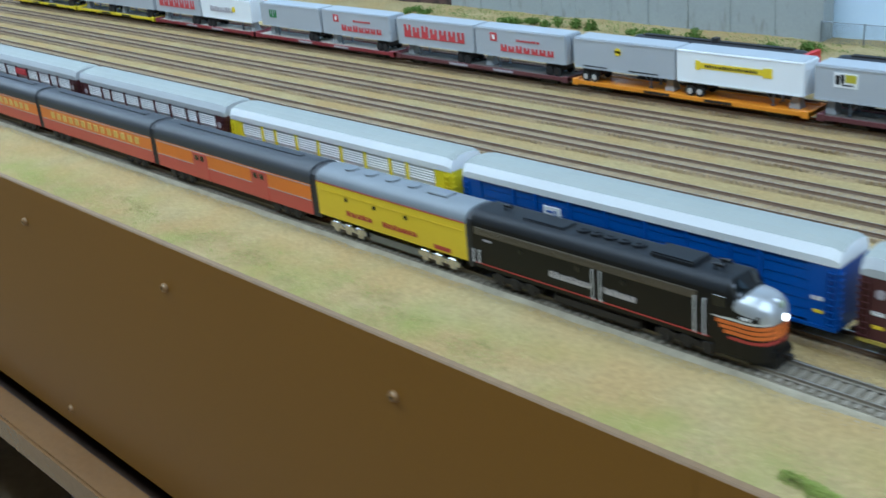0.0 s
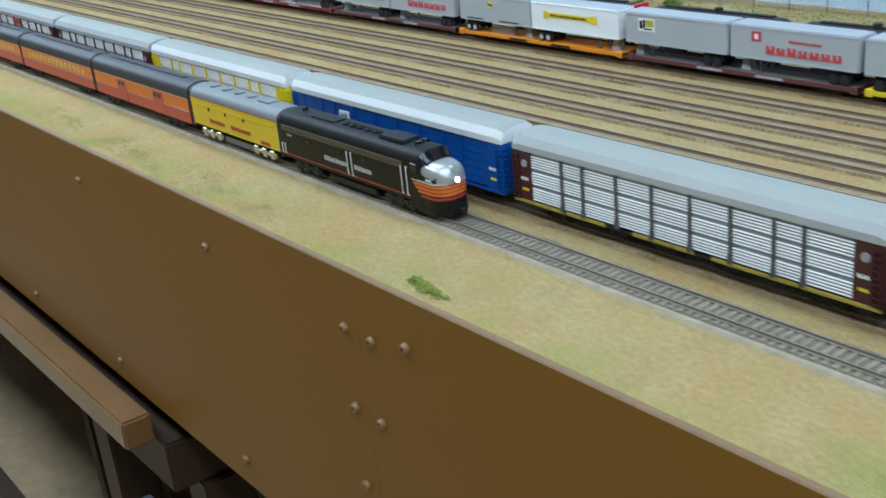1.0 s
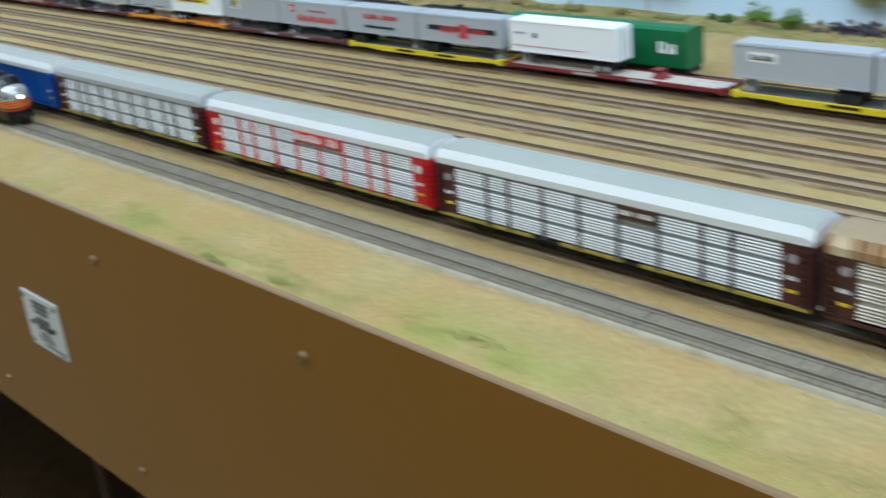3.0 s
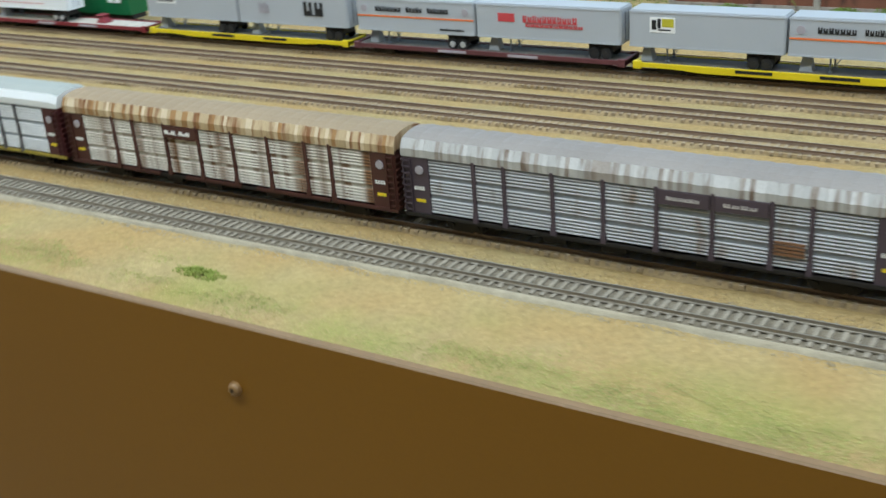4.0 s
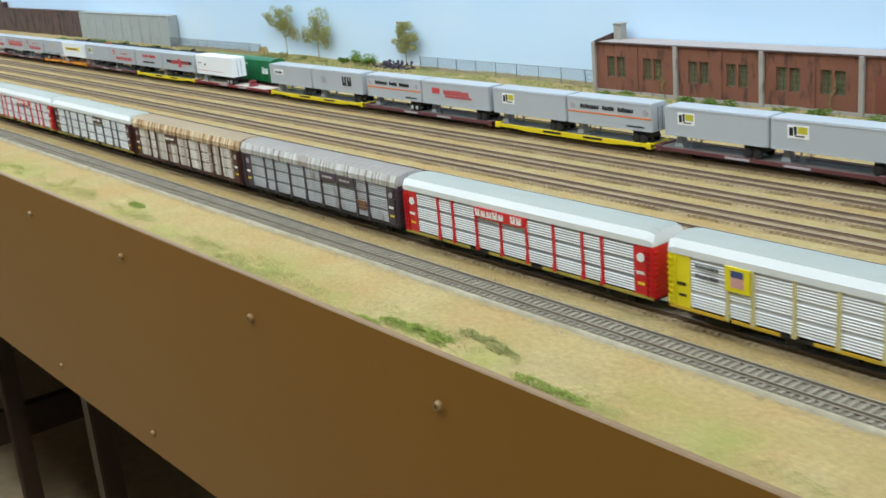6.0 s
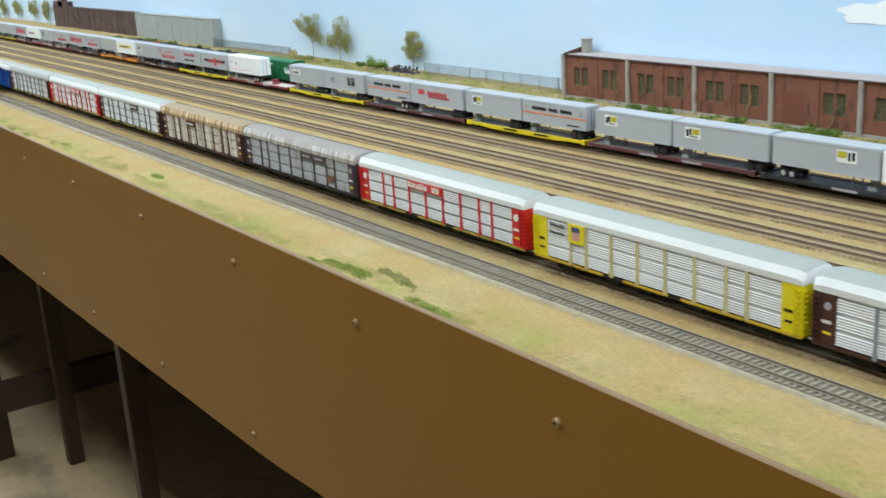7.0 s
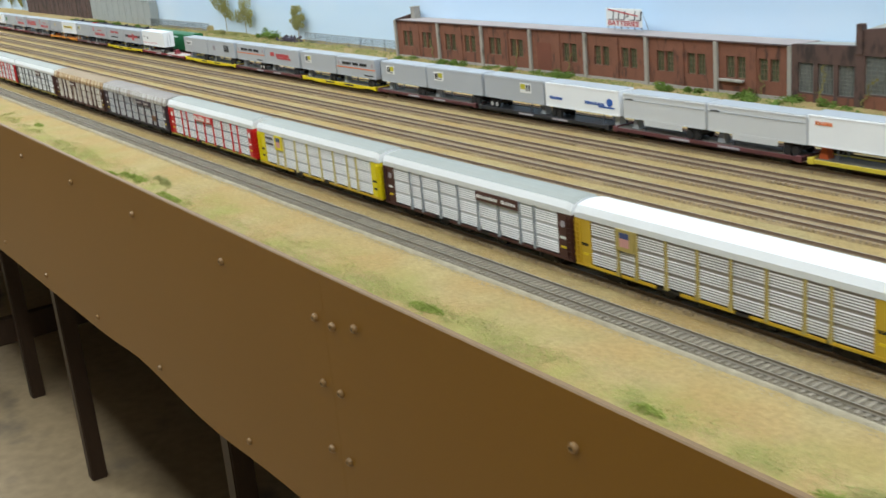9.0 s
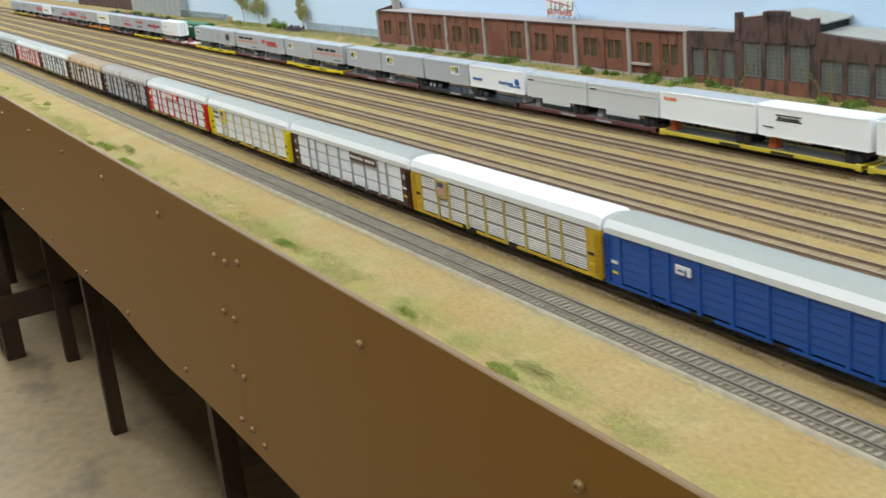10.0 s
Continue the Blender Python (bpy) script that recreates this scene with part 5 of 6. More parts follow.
def coach(x1, kind):
    L_ = 0.2610
    names = {"baggage": "orange and red baggage coach with dark roof", "day": "orange and red passenger coach with cream-yellow windows", "yellow": "yellow passenger coach with grey roof"}
    car = thing("passenger_coach" if kind != "baggage" else "baggage_coach", names[kind], "passenger coach", "coaches behind the locomotives", (x1 - L_, TRAIN_Y, 0))
    up, low, rf = ("coach_orange", "coach_red", "coach_black") if kind != "yellow" else ("bunit_yellow", "bunit_yellow", "bunit_grey")
    bm = bm_new()
    prof = [(-BW, 0.0140), (-BW, 0.0290), (-BW, 0.0440)] + BODY[1:-1] + [(BW, 0.0440), (BW, 0.0290), (BW, 0.0140)]
    sweep(bm, [(y, max(z, 0.0160)) for y, z in prof], 0, L_)
    bm.normal_update()
    for f in bm.faces:
        z = f.calc_center_median().z
        f.material_index = 2 if z > 0.0442 or abs(f.normal.x) > 0.9 else (1 if z > 0.0290 else 0)
    part("body", bm, [M[low], M[up], M[rf]], car, smooth=True)
    for s in (-1, 1):
        for z in (0.0288, 0.0425):
            bm = bm_new()
            box(bm, 0.001, L_ - 0.001, s * BW - 0.0003, s * BW + 0.0003, z, z + 0.0006)
            part("pinstripe", bm, M["lilac_letter"] if kind != "yellow" else M["stripe_red"], car)
        if kind == "baggage":
            for q in (0.070, 0.170):
                bm = bm_new()
                rbox(bm, q, q + 0.026, s * BW - 0.0006, s * BW + 0.0006, 0.0160, 0.0425, 0.0004, 1)
                d = part("cargo_door", bm, M["coach_red"], car)
                for w in (0.005, 0.015):
                    bm = bm_new()
                    box(bm, q + w, q + w + 0.006, s * (BW + 0.0006) - 0.0003, s * (BW + 0.0006) + 0.0003, 0.0350, 0.0400)
                    part("door_window", bm, M["dark_glass"], d)
        else:
            for k in range(14):
                q = 0.028 + k * 0.0152
                bm = bm_new()
                rbox(bm, q, q + 0.0088, s * BW - 0.0004, s * BW + 0.0004, 0.0320, 0.0395, 0.0003, 1)
                part("window", bm, M["coach_window"], car)
    bm = bm_new()
    box(bm, 0.06, L_ - 0.06, -0.012, 0.012, 0.0085, 0.0140)
    part("equipment_box", bm, M["underframe"], car)
    bm = bm_new()
    box(bm, 0.03, L_ - 0.03, -0.0025, 0.0025, 0.0596, 0.0607)
    part("roof_ridge", bm, M[rf], car)
    for q in (0.042, L_ - 0.042):
        six_wheel_truck(car, q, "underframe")
    diaphragm(car, 0, -1)
    diaphragm(car, L_, 1)
    return car


NOSE = -0.015
lead_locomotive(NOSE)
booster_unit(NOSE - 0.2490)
q = NOSE - 0.2490 - 0.1890
for kind in ("baggage", "day", "day", "yellow", "day", "day", "yellow"):
    coach(q, kind)
    q -= 0.2705


# ---- backdrop scenery: brick works, walls, fences ----
M["brick"] = mat("red_brick", C("784c39"), 0.85, var=0.22, fine=900, coarse=30, bump=0.0004, dirt=C("4f3328"), dirt_amount=0.42)
M["brick_dark"] = mat("sooty_brown_brick", C("564039"), 0.85, var=0.22, fine=900, coarse=26, bump=0.0004, dirt=C("332823"), dirt_amount=0.55)
M["brick_patch"] = mat("bricked_up_red", C("70402f"), 0.85, var=0.2)
M["stone"] = mat("grey_concrete_trim", C("9a958c"), 0.85, var=0.18, fine=500, coarse=40, dirt=C("6d675e"), dirt_amount=0.3)
M["flat_roof"] = mat("pinkish_grey_roofing", C("a99d98"), 0.8, var=0.1)
M["pale_roof"] = mat("pale_grey_roofing", C("a5a49c"), 0.8, var=0.1)
M["pane"] = mat("dirty_green_glass", C("5d604a"), 0.25, var=0.3, coarse=120)
M["pane_grey"] = mat("dusty_grey_glass", C("6c706d"), 0.35, var=0.25, coarse=160)
M["frame_wood"] = mat("brown_window_frame", C("7c6a52"), 0.7, var=0.15)
M["frame_grey"] = mat("grey_window_frame", C("84837d"), 0.6, var=0.15)
M["grey_sheet"] = mat("grey_concrete_wall", C("9ba09e"), 0.8, var=0.08, fine=300, coarse=20, dirt=C("84877f"), dirt_amount=0.3)
M["mesh_wire"] = mat("grey_fence_wire", C("666c6e"), 0.6, 0.2, var=0.1)
M["sign_white"] = mat("white_sign_face", C("e4e6e4"), 0.5, var=0.05)
M["black_wall"] = mat("black_clerestory", C("1d1d1f"), 0.6, var=0.15)
M["leaf"] = mat("dark_green_foliage", C("647a36"), 0.9, var=0.45, fine=700, coarse=90, spec=0.2)
M["weed"] = mat("ragged_weed_green", C("8d984b"), 0.9, var=0.4, fine=700, coarse=90, spec=0.2)
M["leaf_olive"] = mat("olive_foliage", C("a09e66"), 0.9, var=0.4, fine=700, coarse=90, spec=0.2)
M["leaf_bright"] = mat("bright_green_turf", C("a3a163"), 0.9, var=0.4, fine=700, coarse=60, spec=0.2)
M["vine"] = mat("dry_olive_vine", C("7c7442"), 0.9, var=0.4)
M["leaf_fresh"] = mat("fresh_green_turf", C("939b55"), 0.9, var=0.35, fine=700, coarse=60, spec=0.2)
M["straw"] = mat("straw_turf", C("b7a474"), 0.9, var=0.35, fine=700, coarse=60, spec=0.2)
M["bark"] = mat("grey_brown_bark", C("94876f"), 0.9, var=0.3)
M["rubble"] = mat("purple_grey_rubble", C("4c4450"), 0.9, var=0.4)
M["cloud"] = mat("white_cloud_paint", C("eef1f3"), 0.8, var=0.04)


def pierced_wall(bm, x0, x1, z0, z1, y0, y1, holes):
    """A wall with rectangular openings through it."""
    xs = sorted({x0, x1, *[h[0] for h in holes], *[h[1] for h in holes]})
    zs = sorted({z0, z1, *[h[2] for h in holes], *[h[3] for h in holes]})
    for a, b in zip(xs, xs[1:]):
        for c, d in zip(zs, zs[1:]):
            mx, mz = (a + b) / 2, (c + d) / 2
            if not any(h[0] < mx < h[1] and h[2] < mz < h[3] for h in holes):
                box(bm, a, b, y0, y1, c, d)
    bmesh.ops.remove_doubles(bm, verts=bm.verts, dist=1e-6)


def window(parent, x0, x1, z0, z1, y, glass, frame, cols, rows):
    bm = bm_new()
    t, u = 0.0008, 0.0002
    gx = [x0 + t - u + (x1 - x0 - 2 * t + 2 * u) * i / cols for i in range(cols + 1)]
    gz = [z0 + t - u + (z1 - z0 - 2 * t + 2 * u) * i / rows for i in range(rows + 1)]
    pierced_wall(bm, x0, x1, z0, z1, y + 0.0012, y + 0.0023, [(p + u, q - u, c + u, d - u) for p, q in zip(gx, gx[1:]) for c, d in zip(gz, gz[1:])])
    w = part("window", bm, M[frame], parent)
    bm = bm_new()
    box(bm, x0 + 0.0003, x1 - 0.0003, y + 0.0024, y + 0.0030, z0, z1)
    part("pane", bm, M[glass], w)
    bm = bm_new()
    box(bm, x0 - 0.0008, x1 + 0.0008, y - 0.0008, y + 0.0006, z0 - 0.0012, z0)
    part("window_sill", bm, M["stone"], w)


def brick_works():
    FY, BK = 0.835, BACK_Y - 0.002
    b = thing("brick_factory", "long low red brick factory with concrete pilasters", "factory building", "", (0, 0, 0.0))
    pil = [1.262, 1.428, 1.580, 1.732, 1.885, 2.035, 2.184, 2.322]
    z0, z1 = 0.004, 0.0925
    holes = []
    for i, (a, c) in enumerate(zip(pil, pil[1:])):
        for k, u in enumerate((0.27, 0.72)):
            if i == 3 and k == 0:
                continue
            m = a + (c - a) * u
            for s in (-1, 1):
                x = m + s * 0.0104
                holes.append((x - 0.0082, x + 0.0082, 0.0400, 0.0725))
    bm = bm_new()
    pierced_wall(bm, pil[0], pil[-1], z0 + 0.016, z1, FY, FY + 0.008, holes)
    part("wall", bm, M["brick"], b)
    for h in holes:
        window(b, *h, FY + 0.0015, "pane", "frame_wood", 2, 4)
    bm = bm_new()
    box(bm, pil[3] + 0.018, pil[3] + 0.058, FY - 0.0003, FY + 0.001, 0.0200, 0.0700)
    part("bricked_doorway", bm, M["brick_patch"], b)
    for i, (a, c) in enumerate(zip(pil, pil[1:])):
        bm = bm_new()
        m = (a + c) / 2
        box(bm, m - 0.0075, m + 0.0075, FY - 0.0016, FY + 0.001, z0 + 0.016, z1 - 0.004)
        part("brick_pier", bm, M["brick"], b)
    for x in pil:
        bm = bm_new()
        rbox(bm, x - 0.0036, x + 0.0036, FY - 0.0042, FY + 0.004, z0, z1 + 0.0012, 0.0005, 1)
        part("pilaster", bm, M["stone"], b)
    bm = bm_new()
    box(bm, pil[0], pil[-1], FY - 0.0018, FY + 0.008, z0, z0 + 0.016)
    part("plinth", bm, M["stone"], b)
    bm = bm_new()
    box(bm, pil[0] - 0.002, pil[-1], FY - 0.0030, FY + 0.003, z1, z1 + 0.0018)
    part("coping", bm, M["brick_dark"], b)
    # roof slopes up to the backdrop
    bm = bm_new()
    loft(bm, [[(x, FY - 0.001, z1 + 0.0018), (x, BK, z1 - 0.0002), (x, BK, z1 - 0.0036), (x, FY + 0.008, z1)] for x in (pil[0], pil[-1])])
    part("roof", bm, M["flat_roof"], b)
    bm = bm_new()
    loft(bm, [[(x, FY + 0.008, z0), (x, BK, z0), (x, BK, z1 + 0.0135), (x, FY - 0.001, z1 + 0.0035)] for x in (pil[0], pil[0] + 0.004)])
    part("end_wall", bm, M["brick_dark"], b)
    bm = bm_new()
    rbox(bm, 1.271, 1.286, 0.870, 0.885, 0.085, 0.1165, 0.0006, 1)
    c = part("chimney", bm, M["stone"], b)
    bm = bm_new()
    rbox(bm, 1.2700, 1.2870, 0.869, 0.886, 0.1165, 0.1185, 0.0004, 1)
    part("chimney_cap", bm, M["stone"], c)
    # loading shelf by the last bay
    bm = bm_new()
    rbox(bm, 2.192, 2.238, FY - 0.007, FY + 0.001, 0.0350, 0.0385, 0.0005, 1)
    part("loading_shelf", bm, M["stone"], b)
    # creeping vines up the brickwork
    rnd = random.Random(11)
    for vx in (1.405, 1.690, 1.832, 2.270):
        bm = bm_new()
        x, z = vx, 0.020
        for _ in range(20):
            nx_, nz = x + rnd.uniform(-0.003, 0.003), z + rnd.uniform(0.0005, 0.0032)
            box(bm, min(x, nx_) - 0.0001, max(x, nx_) + 0.0001, FY - 0.0024, FY - 0.0018, z, nz)
            for _ in range(2):
                lx, lz = x + rnd.uniform(-0.004, 0.004), z + rnd.uniform(-0.002, 0.002)
                box(bm, lx, lx + 0.0007, FY - 0.0026, FY - 0.0022, lz, lz + 0.0005)
            x, z = nx_, nz
        v = part("creeper", bm, M["vine"], b)
        v["kind"] = "stuff"


def gable_works():
    FY, BK = 0.832, BACK_Y - 0.002
    b = thing("gabled_workshop", "dark sooty brick workshop with stepped gable", "workshop building", "", (0, 0, 0))
    A, B1, Cx, D = 2.326, 2.436, 2.578, 2.900
    z0 = 0.003
    groups = [(2.337, 0.0260, 0.030, 0.0720, 3, 0.0330), (2.4445, 0.0360, 0.036, 0.0870, 3, 0.0450), (2.590, 0.0370, 0.026, 0.0700, 6, 0.0450)]
    holes = []
    for gx, w, za, zb, n, st in groups:
        for k in range(n):
            holes.append((gx + k * st, gx + k * st + w, za, zb))
    bm = bm_new()
    pierced_wall(bm, A, D, z0, 0.0890, FY, FY + 0.008, holes)
    # upper outline
    for pts in ([(A, 0.089), (B1, 0.089), (B1, 0.0990), (A, 0.0965)], [(B1, 0.089), (Cx, 0.089), (Cx, 0.1200), (2.526, 0.1265), (2.492, 0.1265), (B1, 0.1205)], [(Cx, 0.089), (D, 0.089), (D, 0.0900), (2.70, 0.0960), (Cx, 0.1060)]):
        f0 = [bm.verts.new((x, FY, z)) for x, z in pts]
        f1 = [bm.verts.new((x, FY + 0.008, z)) for x, z in pts]
        bm.faces.new(f0)
        bm.faces.new(f1)
        for i in range(len(pts)):
            j = (i + 1) % len(pts)
            bm.faces.new((f0[i], f0[j], f1[j], f1[i]))
    part("wall", bm, M["brick_dark"], b)
    for h in holes:
        window(b, *h, FY + 0.0015, "pane_grey", "frame_grey", 4, 8)
        bm = bm_new()
        box(bm, h[0], h[1], FY - 0.0006, FY + 0.0005, z0 + 0.006, h[2] - 0.002)
        part("apron_panel", bm, M["brick"], b)
    for x, zt in ((B1, 0.1285), (2.492, 0.1320), (2.526, 0.1320), (Cx, 0.1250)):
        bm = bm_new()
        rbox(bm, x - 0.0045, x + 0.0045, FY - 0.0022, FY + 0.009, 0.089, zt, 0.0005, 1)
        part("brick_pier", bm, M["brick_dark"], b)
    bm = bm_new()
    box(bm, 2.4965, 2.5215, FY - 0.001, FY + 0.009, 0.1265, 0.1325)
    part("parapet_block", bm, M["brick_dark"], b)
    bm = bm_new()
    box(bm, A, D, FY - 0.0014, FY + 0.008, z0 - 0.002, z0 + 0.006)
    part("plinth", bm, M["stone"], b)
    for pts in ([(A, 0.0950), (B1, 0.0975)], [(B1, 0.1195), (2.509, 0.1262)], [(2.509, 0.1262), (Cx + 0.012, 0.1185)], [(Cx, 0.1050), (D, 0.0895)]):
        (xa, za), (xb, zb) = pts
        up = -0.004 if xb <= B1 else 0.003
        bm = bm_new()
        loft(bm, [[(xa, FY + 0.008, za - 0.002), (xa, FY + 0.008, za), (xa, BK, za + up), (xa, BK, za + up - 0.003)], [(xb, FY + 0.008, zb - 0.002), (xb, FY + 0.008, zb), (xb, BK, zb + up), (xb, BK, zb + up - 0.003)]])
        part("roof", bm, M["pale_roof"], b)
    bm = bm_new()
    loft(bm, [[(Cx + 0.0, FY + 0.008, 0.104), (Cx + 0.004, FY + 0.008, 0.104), (Cx + 0.004, FY + 0.008, 0.119), (Cx, FY + 0.008, 0.119)], [(Cx + 0.0, BK, 0.104), (Cx + 0.004, BK, 0.104), (Cx + 0.004, BK, 0.122), (Cx, BK, 0.122)]])
    part("clerestory", bm, M["black_wall"], b, "black glazed clerestory strip")
    rnd = random.Random(5)
    for vx in (2.375, 2.446, 2.590, 2.612):
        bm = bm_new()
        x, z = vx, 0.015
        for _ in range(24):
            nx_, nz = x + rnd.uniform(-0.004, 0.004), z + rnd.uniform(0.0005, 0.0034)
            box(bm, min(x, nx_) - 0.0001, max(x, nx_) + 0.0001, FY - 0.0024, FY - 0.0018, z, nz)
            for _ in range(3):
                lx, lz = x + rnd.uniform(-0.006, 0.006), z + rnd.uniform(-0.003, 0.003)
                box(bm, lx, lx + 0.0008, FY - 0.0026, FY - 0.0022, lz, lz + 0.0006)
            x, z = nx_, nz
        part("creeper", bm, M["vine"], b)["kind"] = "stuff"


def roof_sign():
    s = thing("roof_sign", "white rooftop sign with red word on steel frame", "rooftop sign", "", (1.912, 0.862, 0.0965))
    w, h = 0.086, 0.036
    bm = bm_new()
    rbox(bm, 0, w, -0.001, 0.001, 0.006, h, 0.0003, 1)
    part("board", bm, M["sign_white"], s)
    # big plain letter blocks, leaning, with a grey drop edge
    for nm, paint, dx, dz, y0 in (("block_shadow", "post_grey", 0.0016, -0.0014, -0.0018), ("block_face", "sign_white", 0.0, 0.0, -0.0026)):
        bm = bm_new()
        x = 0.0040
        for w, h0 in ((0.0130, 0.0165), (0.0100, 0.0150), (0.0110, 0.0150), (0.0050, 0.0060), (0.0130, 0.0155), (0.0110, 0.0155)):
            zb = 0.0185 + (0.0050 if h0 < 0.01 else 0.0)
            q = [(x + dx, zb + dz), (x + w + dx, zb + dz), (x + w + 0.0022 + dx, zb + h0 + dz), (x + 0.0022 + dx, zb + h0 + dz)]
            loft(bm, [[(px, yy, pz) for px, pz in q] for yy in (y0, y0 + 0.0007)])
            x += w + 0.0032
        part(nm, bm, M[paint], s)
    bm = bm_new()
    loft(bm, [[(0.008, -0.0034, 0.0335), (0.008, -0.0028, 0.0335), (0.008, -0.0028, 0.0355), (0.008, -0.0034, 0.0355)], [(0.080, -0.0034, 0.0240), (0.080, -0.0028, 0.0240), (0.080, -0.0028, 0.0256), (0.080, -0.0034, 0.0256)]])
    part("red_slash", bm, M["red_letter"], s)
    txt = bpy.data.curves.new("word", "FONT")
    txt.body, txt.size, txt.extrude = "BATTERIES", 0.0118, 0.0003
    tmp = new("word", txt)
    me = bpy.data.meshes.new_from_object(tmp.evaluated_get(bpy.context.evaluated_depsgraph_get()))
    bpy.data.objects.remove(tmp)
    me.materials.clear()
    me.materials.append(M["red_letter"])
    xs_ = [v.co.x for v in me.vertices]
    sx = 0.074 / (max(xs_) - min(xs_))
    for v in me.vertices:
        v.co = (0.006 + (v.co.x - min(xs_)) * sx, -0.0016 - v.co.z, 0.0076 + v.co.y)
    part("word", me, None, s, "red capital letters")
    for i in range(6):
        x = 0.002 + i * 0.0164
        bm = bm_new()
        box(bm, x - 0.0005, x + 0.0005, 0.0010, 0.0018, 0, h + 0.001)
        part("post", bm, M["steel"], s)
        bm = bm_new()
        loft(bm, [[(x - 0.0004, 0.0018, h - 0.004), (x + 0.0004, 0.0018, h - 0.004), (x + 0.0004, 0.0018, h - 0.003), (x - 0.0004, 0.0018, h - 0.003)], [(x - 0.0004, 0.016, 0.0), (x + 0.0004, 0.016, 0.0), (x + 0.0004, 0.016, 0.001), (x - 0.0004, 0.016, 0.001)]])
        part("brace", bm, M["steel"], s)


def long_wall(name, label, x0, x1, y, z1, paint, steps=()):
    b = thing(name, label, "factory wall", "", (0, 0, 0))
    bm = bm_new()
    box(bm, x0, x1, y, BACK_Y - 0.002, 0.004, z1)
    part("wall", bm, M[paint], b)
    n = max(3, int((x1 - x0) / 0.062))
    for i in range(n + 1):
        x = x0 + (x1 - x0) * i / n
        bm = bm_new()
        box(bm, x - 0.0008, x + 0.0008, y - 0.0010, y + 0.001, 0.004, z1 + 0.0006)
        part("panel_joint", bm, M[paint], b)
    bm = bm_new()
    box(bm, x0, x1, y - 0.0015, BACK_Y - 0.002, z1, z1 + 0.0015)
    part("coping", bm, M[paint], b)
    for a, c, zt in steps:
        bm = bm_new()
        rbox(bm, a, c, y + 0.001, BACK_Y - 0.003, z1, zt, 0.0005, 1)
        part("roof_block", bm, M[paint], b)


brick_works()
gable_works()
roof_sign()
long_wall("concrete_building", "plain grey concrete factory wall with panel joints", -1.07, -0.400, 0.872, 0.0960, "grey_sheet")
long_wall("brown_building", "dark brown factory wall with roof block", -2.06, -1.075, 0.874, 0.0965, "brick_dark", ((-2.06, -1.86, 0.118), (-1.99, -1.93, 0.125)))
long_wall("brown_building", "dark brown factory wall far down the yard", -5.2, -3.10, 0.874, 0.0800, "brick_dark")


def wire_fence(x0, x1, y, ground, h, slant=None):
    f = thing("chain_link_fence", "grey chain-link fence with steel posts", "fence", "wire fences", (0, 0, 0))
    n = int((x1 - x0) / 0.052)
    for i in range(n + 1):
        bm = bm_new()
        x = x0 + (x1 - x0) * i / n
        cyl(bm, (x, y, ground + h / 2), 0.0008, h + 0.003, "z", 8)
        part("post", bm, M["steel"], f)
    for z in (ground + 0.001, ground + h):
        bm = bm_new()
        cyl(bm, ((x0 + x1) / 2, y, z), 0.0005, x1 - x0, "x", 6)
        part("top_rail", bm, M["steel"], f)
    pitch, t = 0.0024, 0.00014
    vs, fs = [], []
    for s in (-1, 1):
        k = int((x1 - x0 + h) / pitch)
        for i in range(k):
            xa = x0 + i * pitch if s > 0 else x1 - i * pitch
            xb = xa - s * h
            za, zb = ground, ground + h
            for lim in (x0, x1):
                if (xb - lim) * (xa - lim) < 0:
                    zc = za + (zb - za) * (lim - xa) / (xb - xa)
                    if (s > 0 and lim == x0) or (s < 0 and lim == x1):
                        xb, zb = lim, zc
                    else:
                        xa, za = lim, zc
            if not (x0 - 1e-6 <= min(xa, xb) and max(xa, xb) <= x1 + 1e-6):
                continue
            b0 = len(vs)
            vs += [(xa - t, y, za), (xa + t, y, za), (xb + t, y, zb), (xb - t, y, zb), (xa, y + 2 * t, za), (xb, y + 2 * t, zb)]
            fs += [(b0, b0 + 1, b0 + 2, b0 + 3), (b0 + 1, b0 + 4, b0 + 5, b0 + 2), (b0 + 4, b0, b0 + 3, b0 + 5)]
    me = bpy.data.meshes.new("wire_netting")
    me.from_pydata(vs, [], fs)
    me.materials.append(M["mesh_wire"])
    part("wire_netting", me, None, f)["kind"] = "stuff"


wire_fence(-0.400, 0.110, 0.868, 0.010, 0.0300)
wire_fence(0.745, 1.258, 0.872, 0.010, 0.0300)


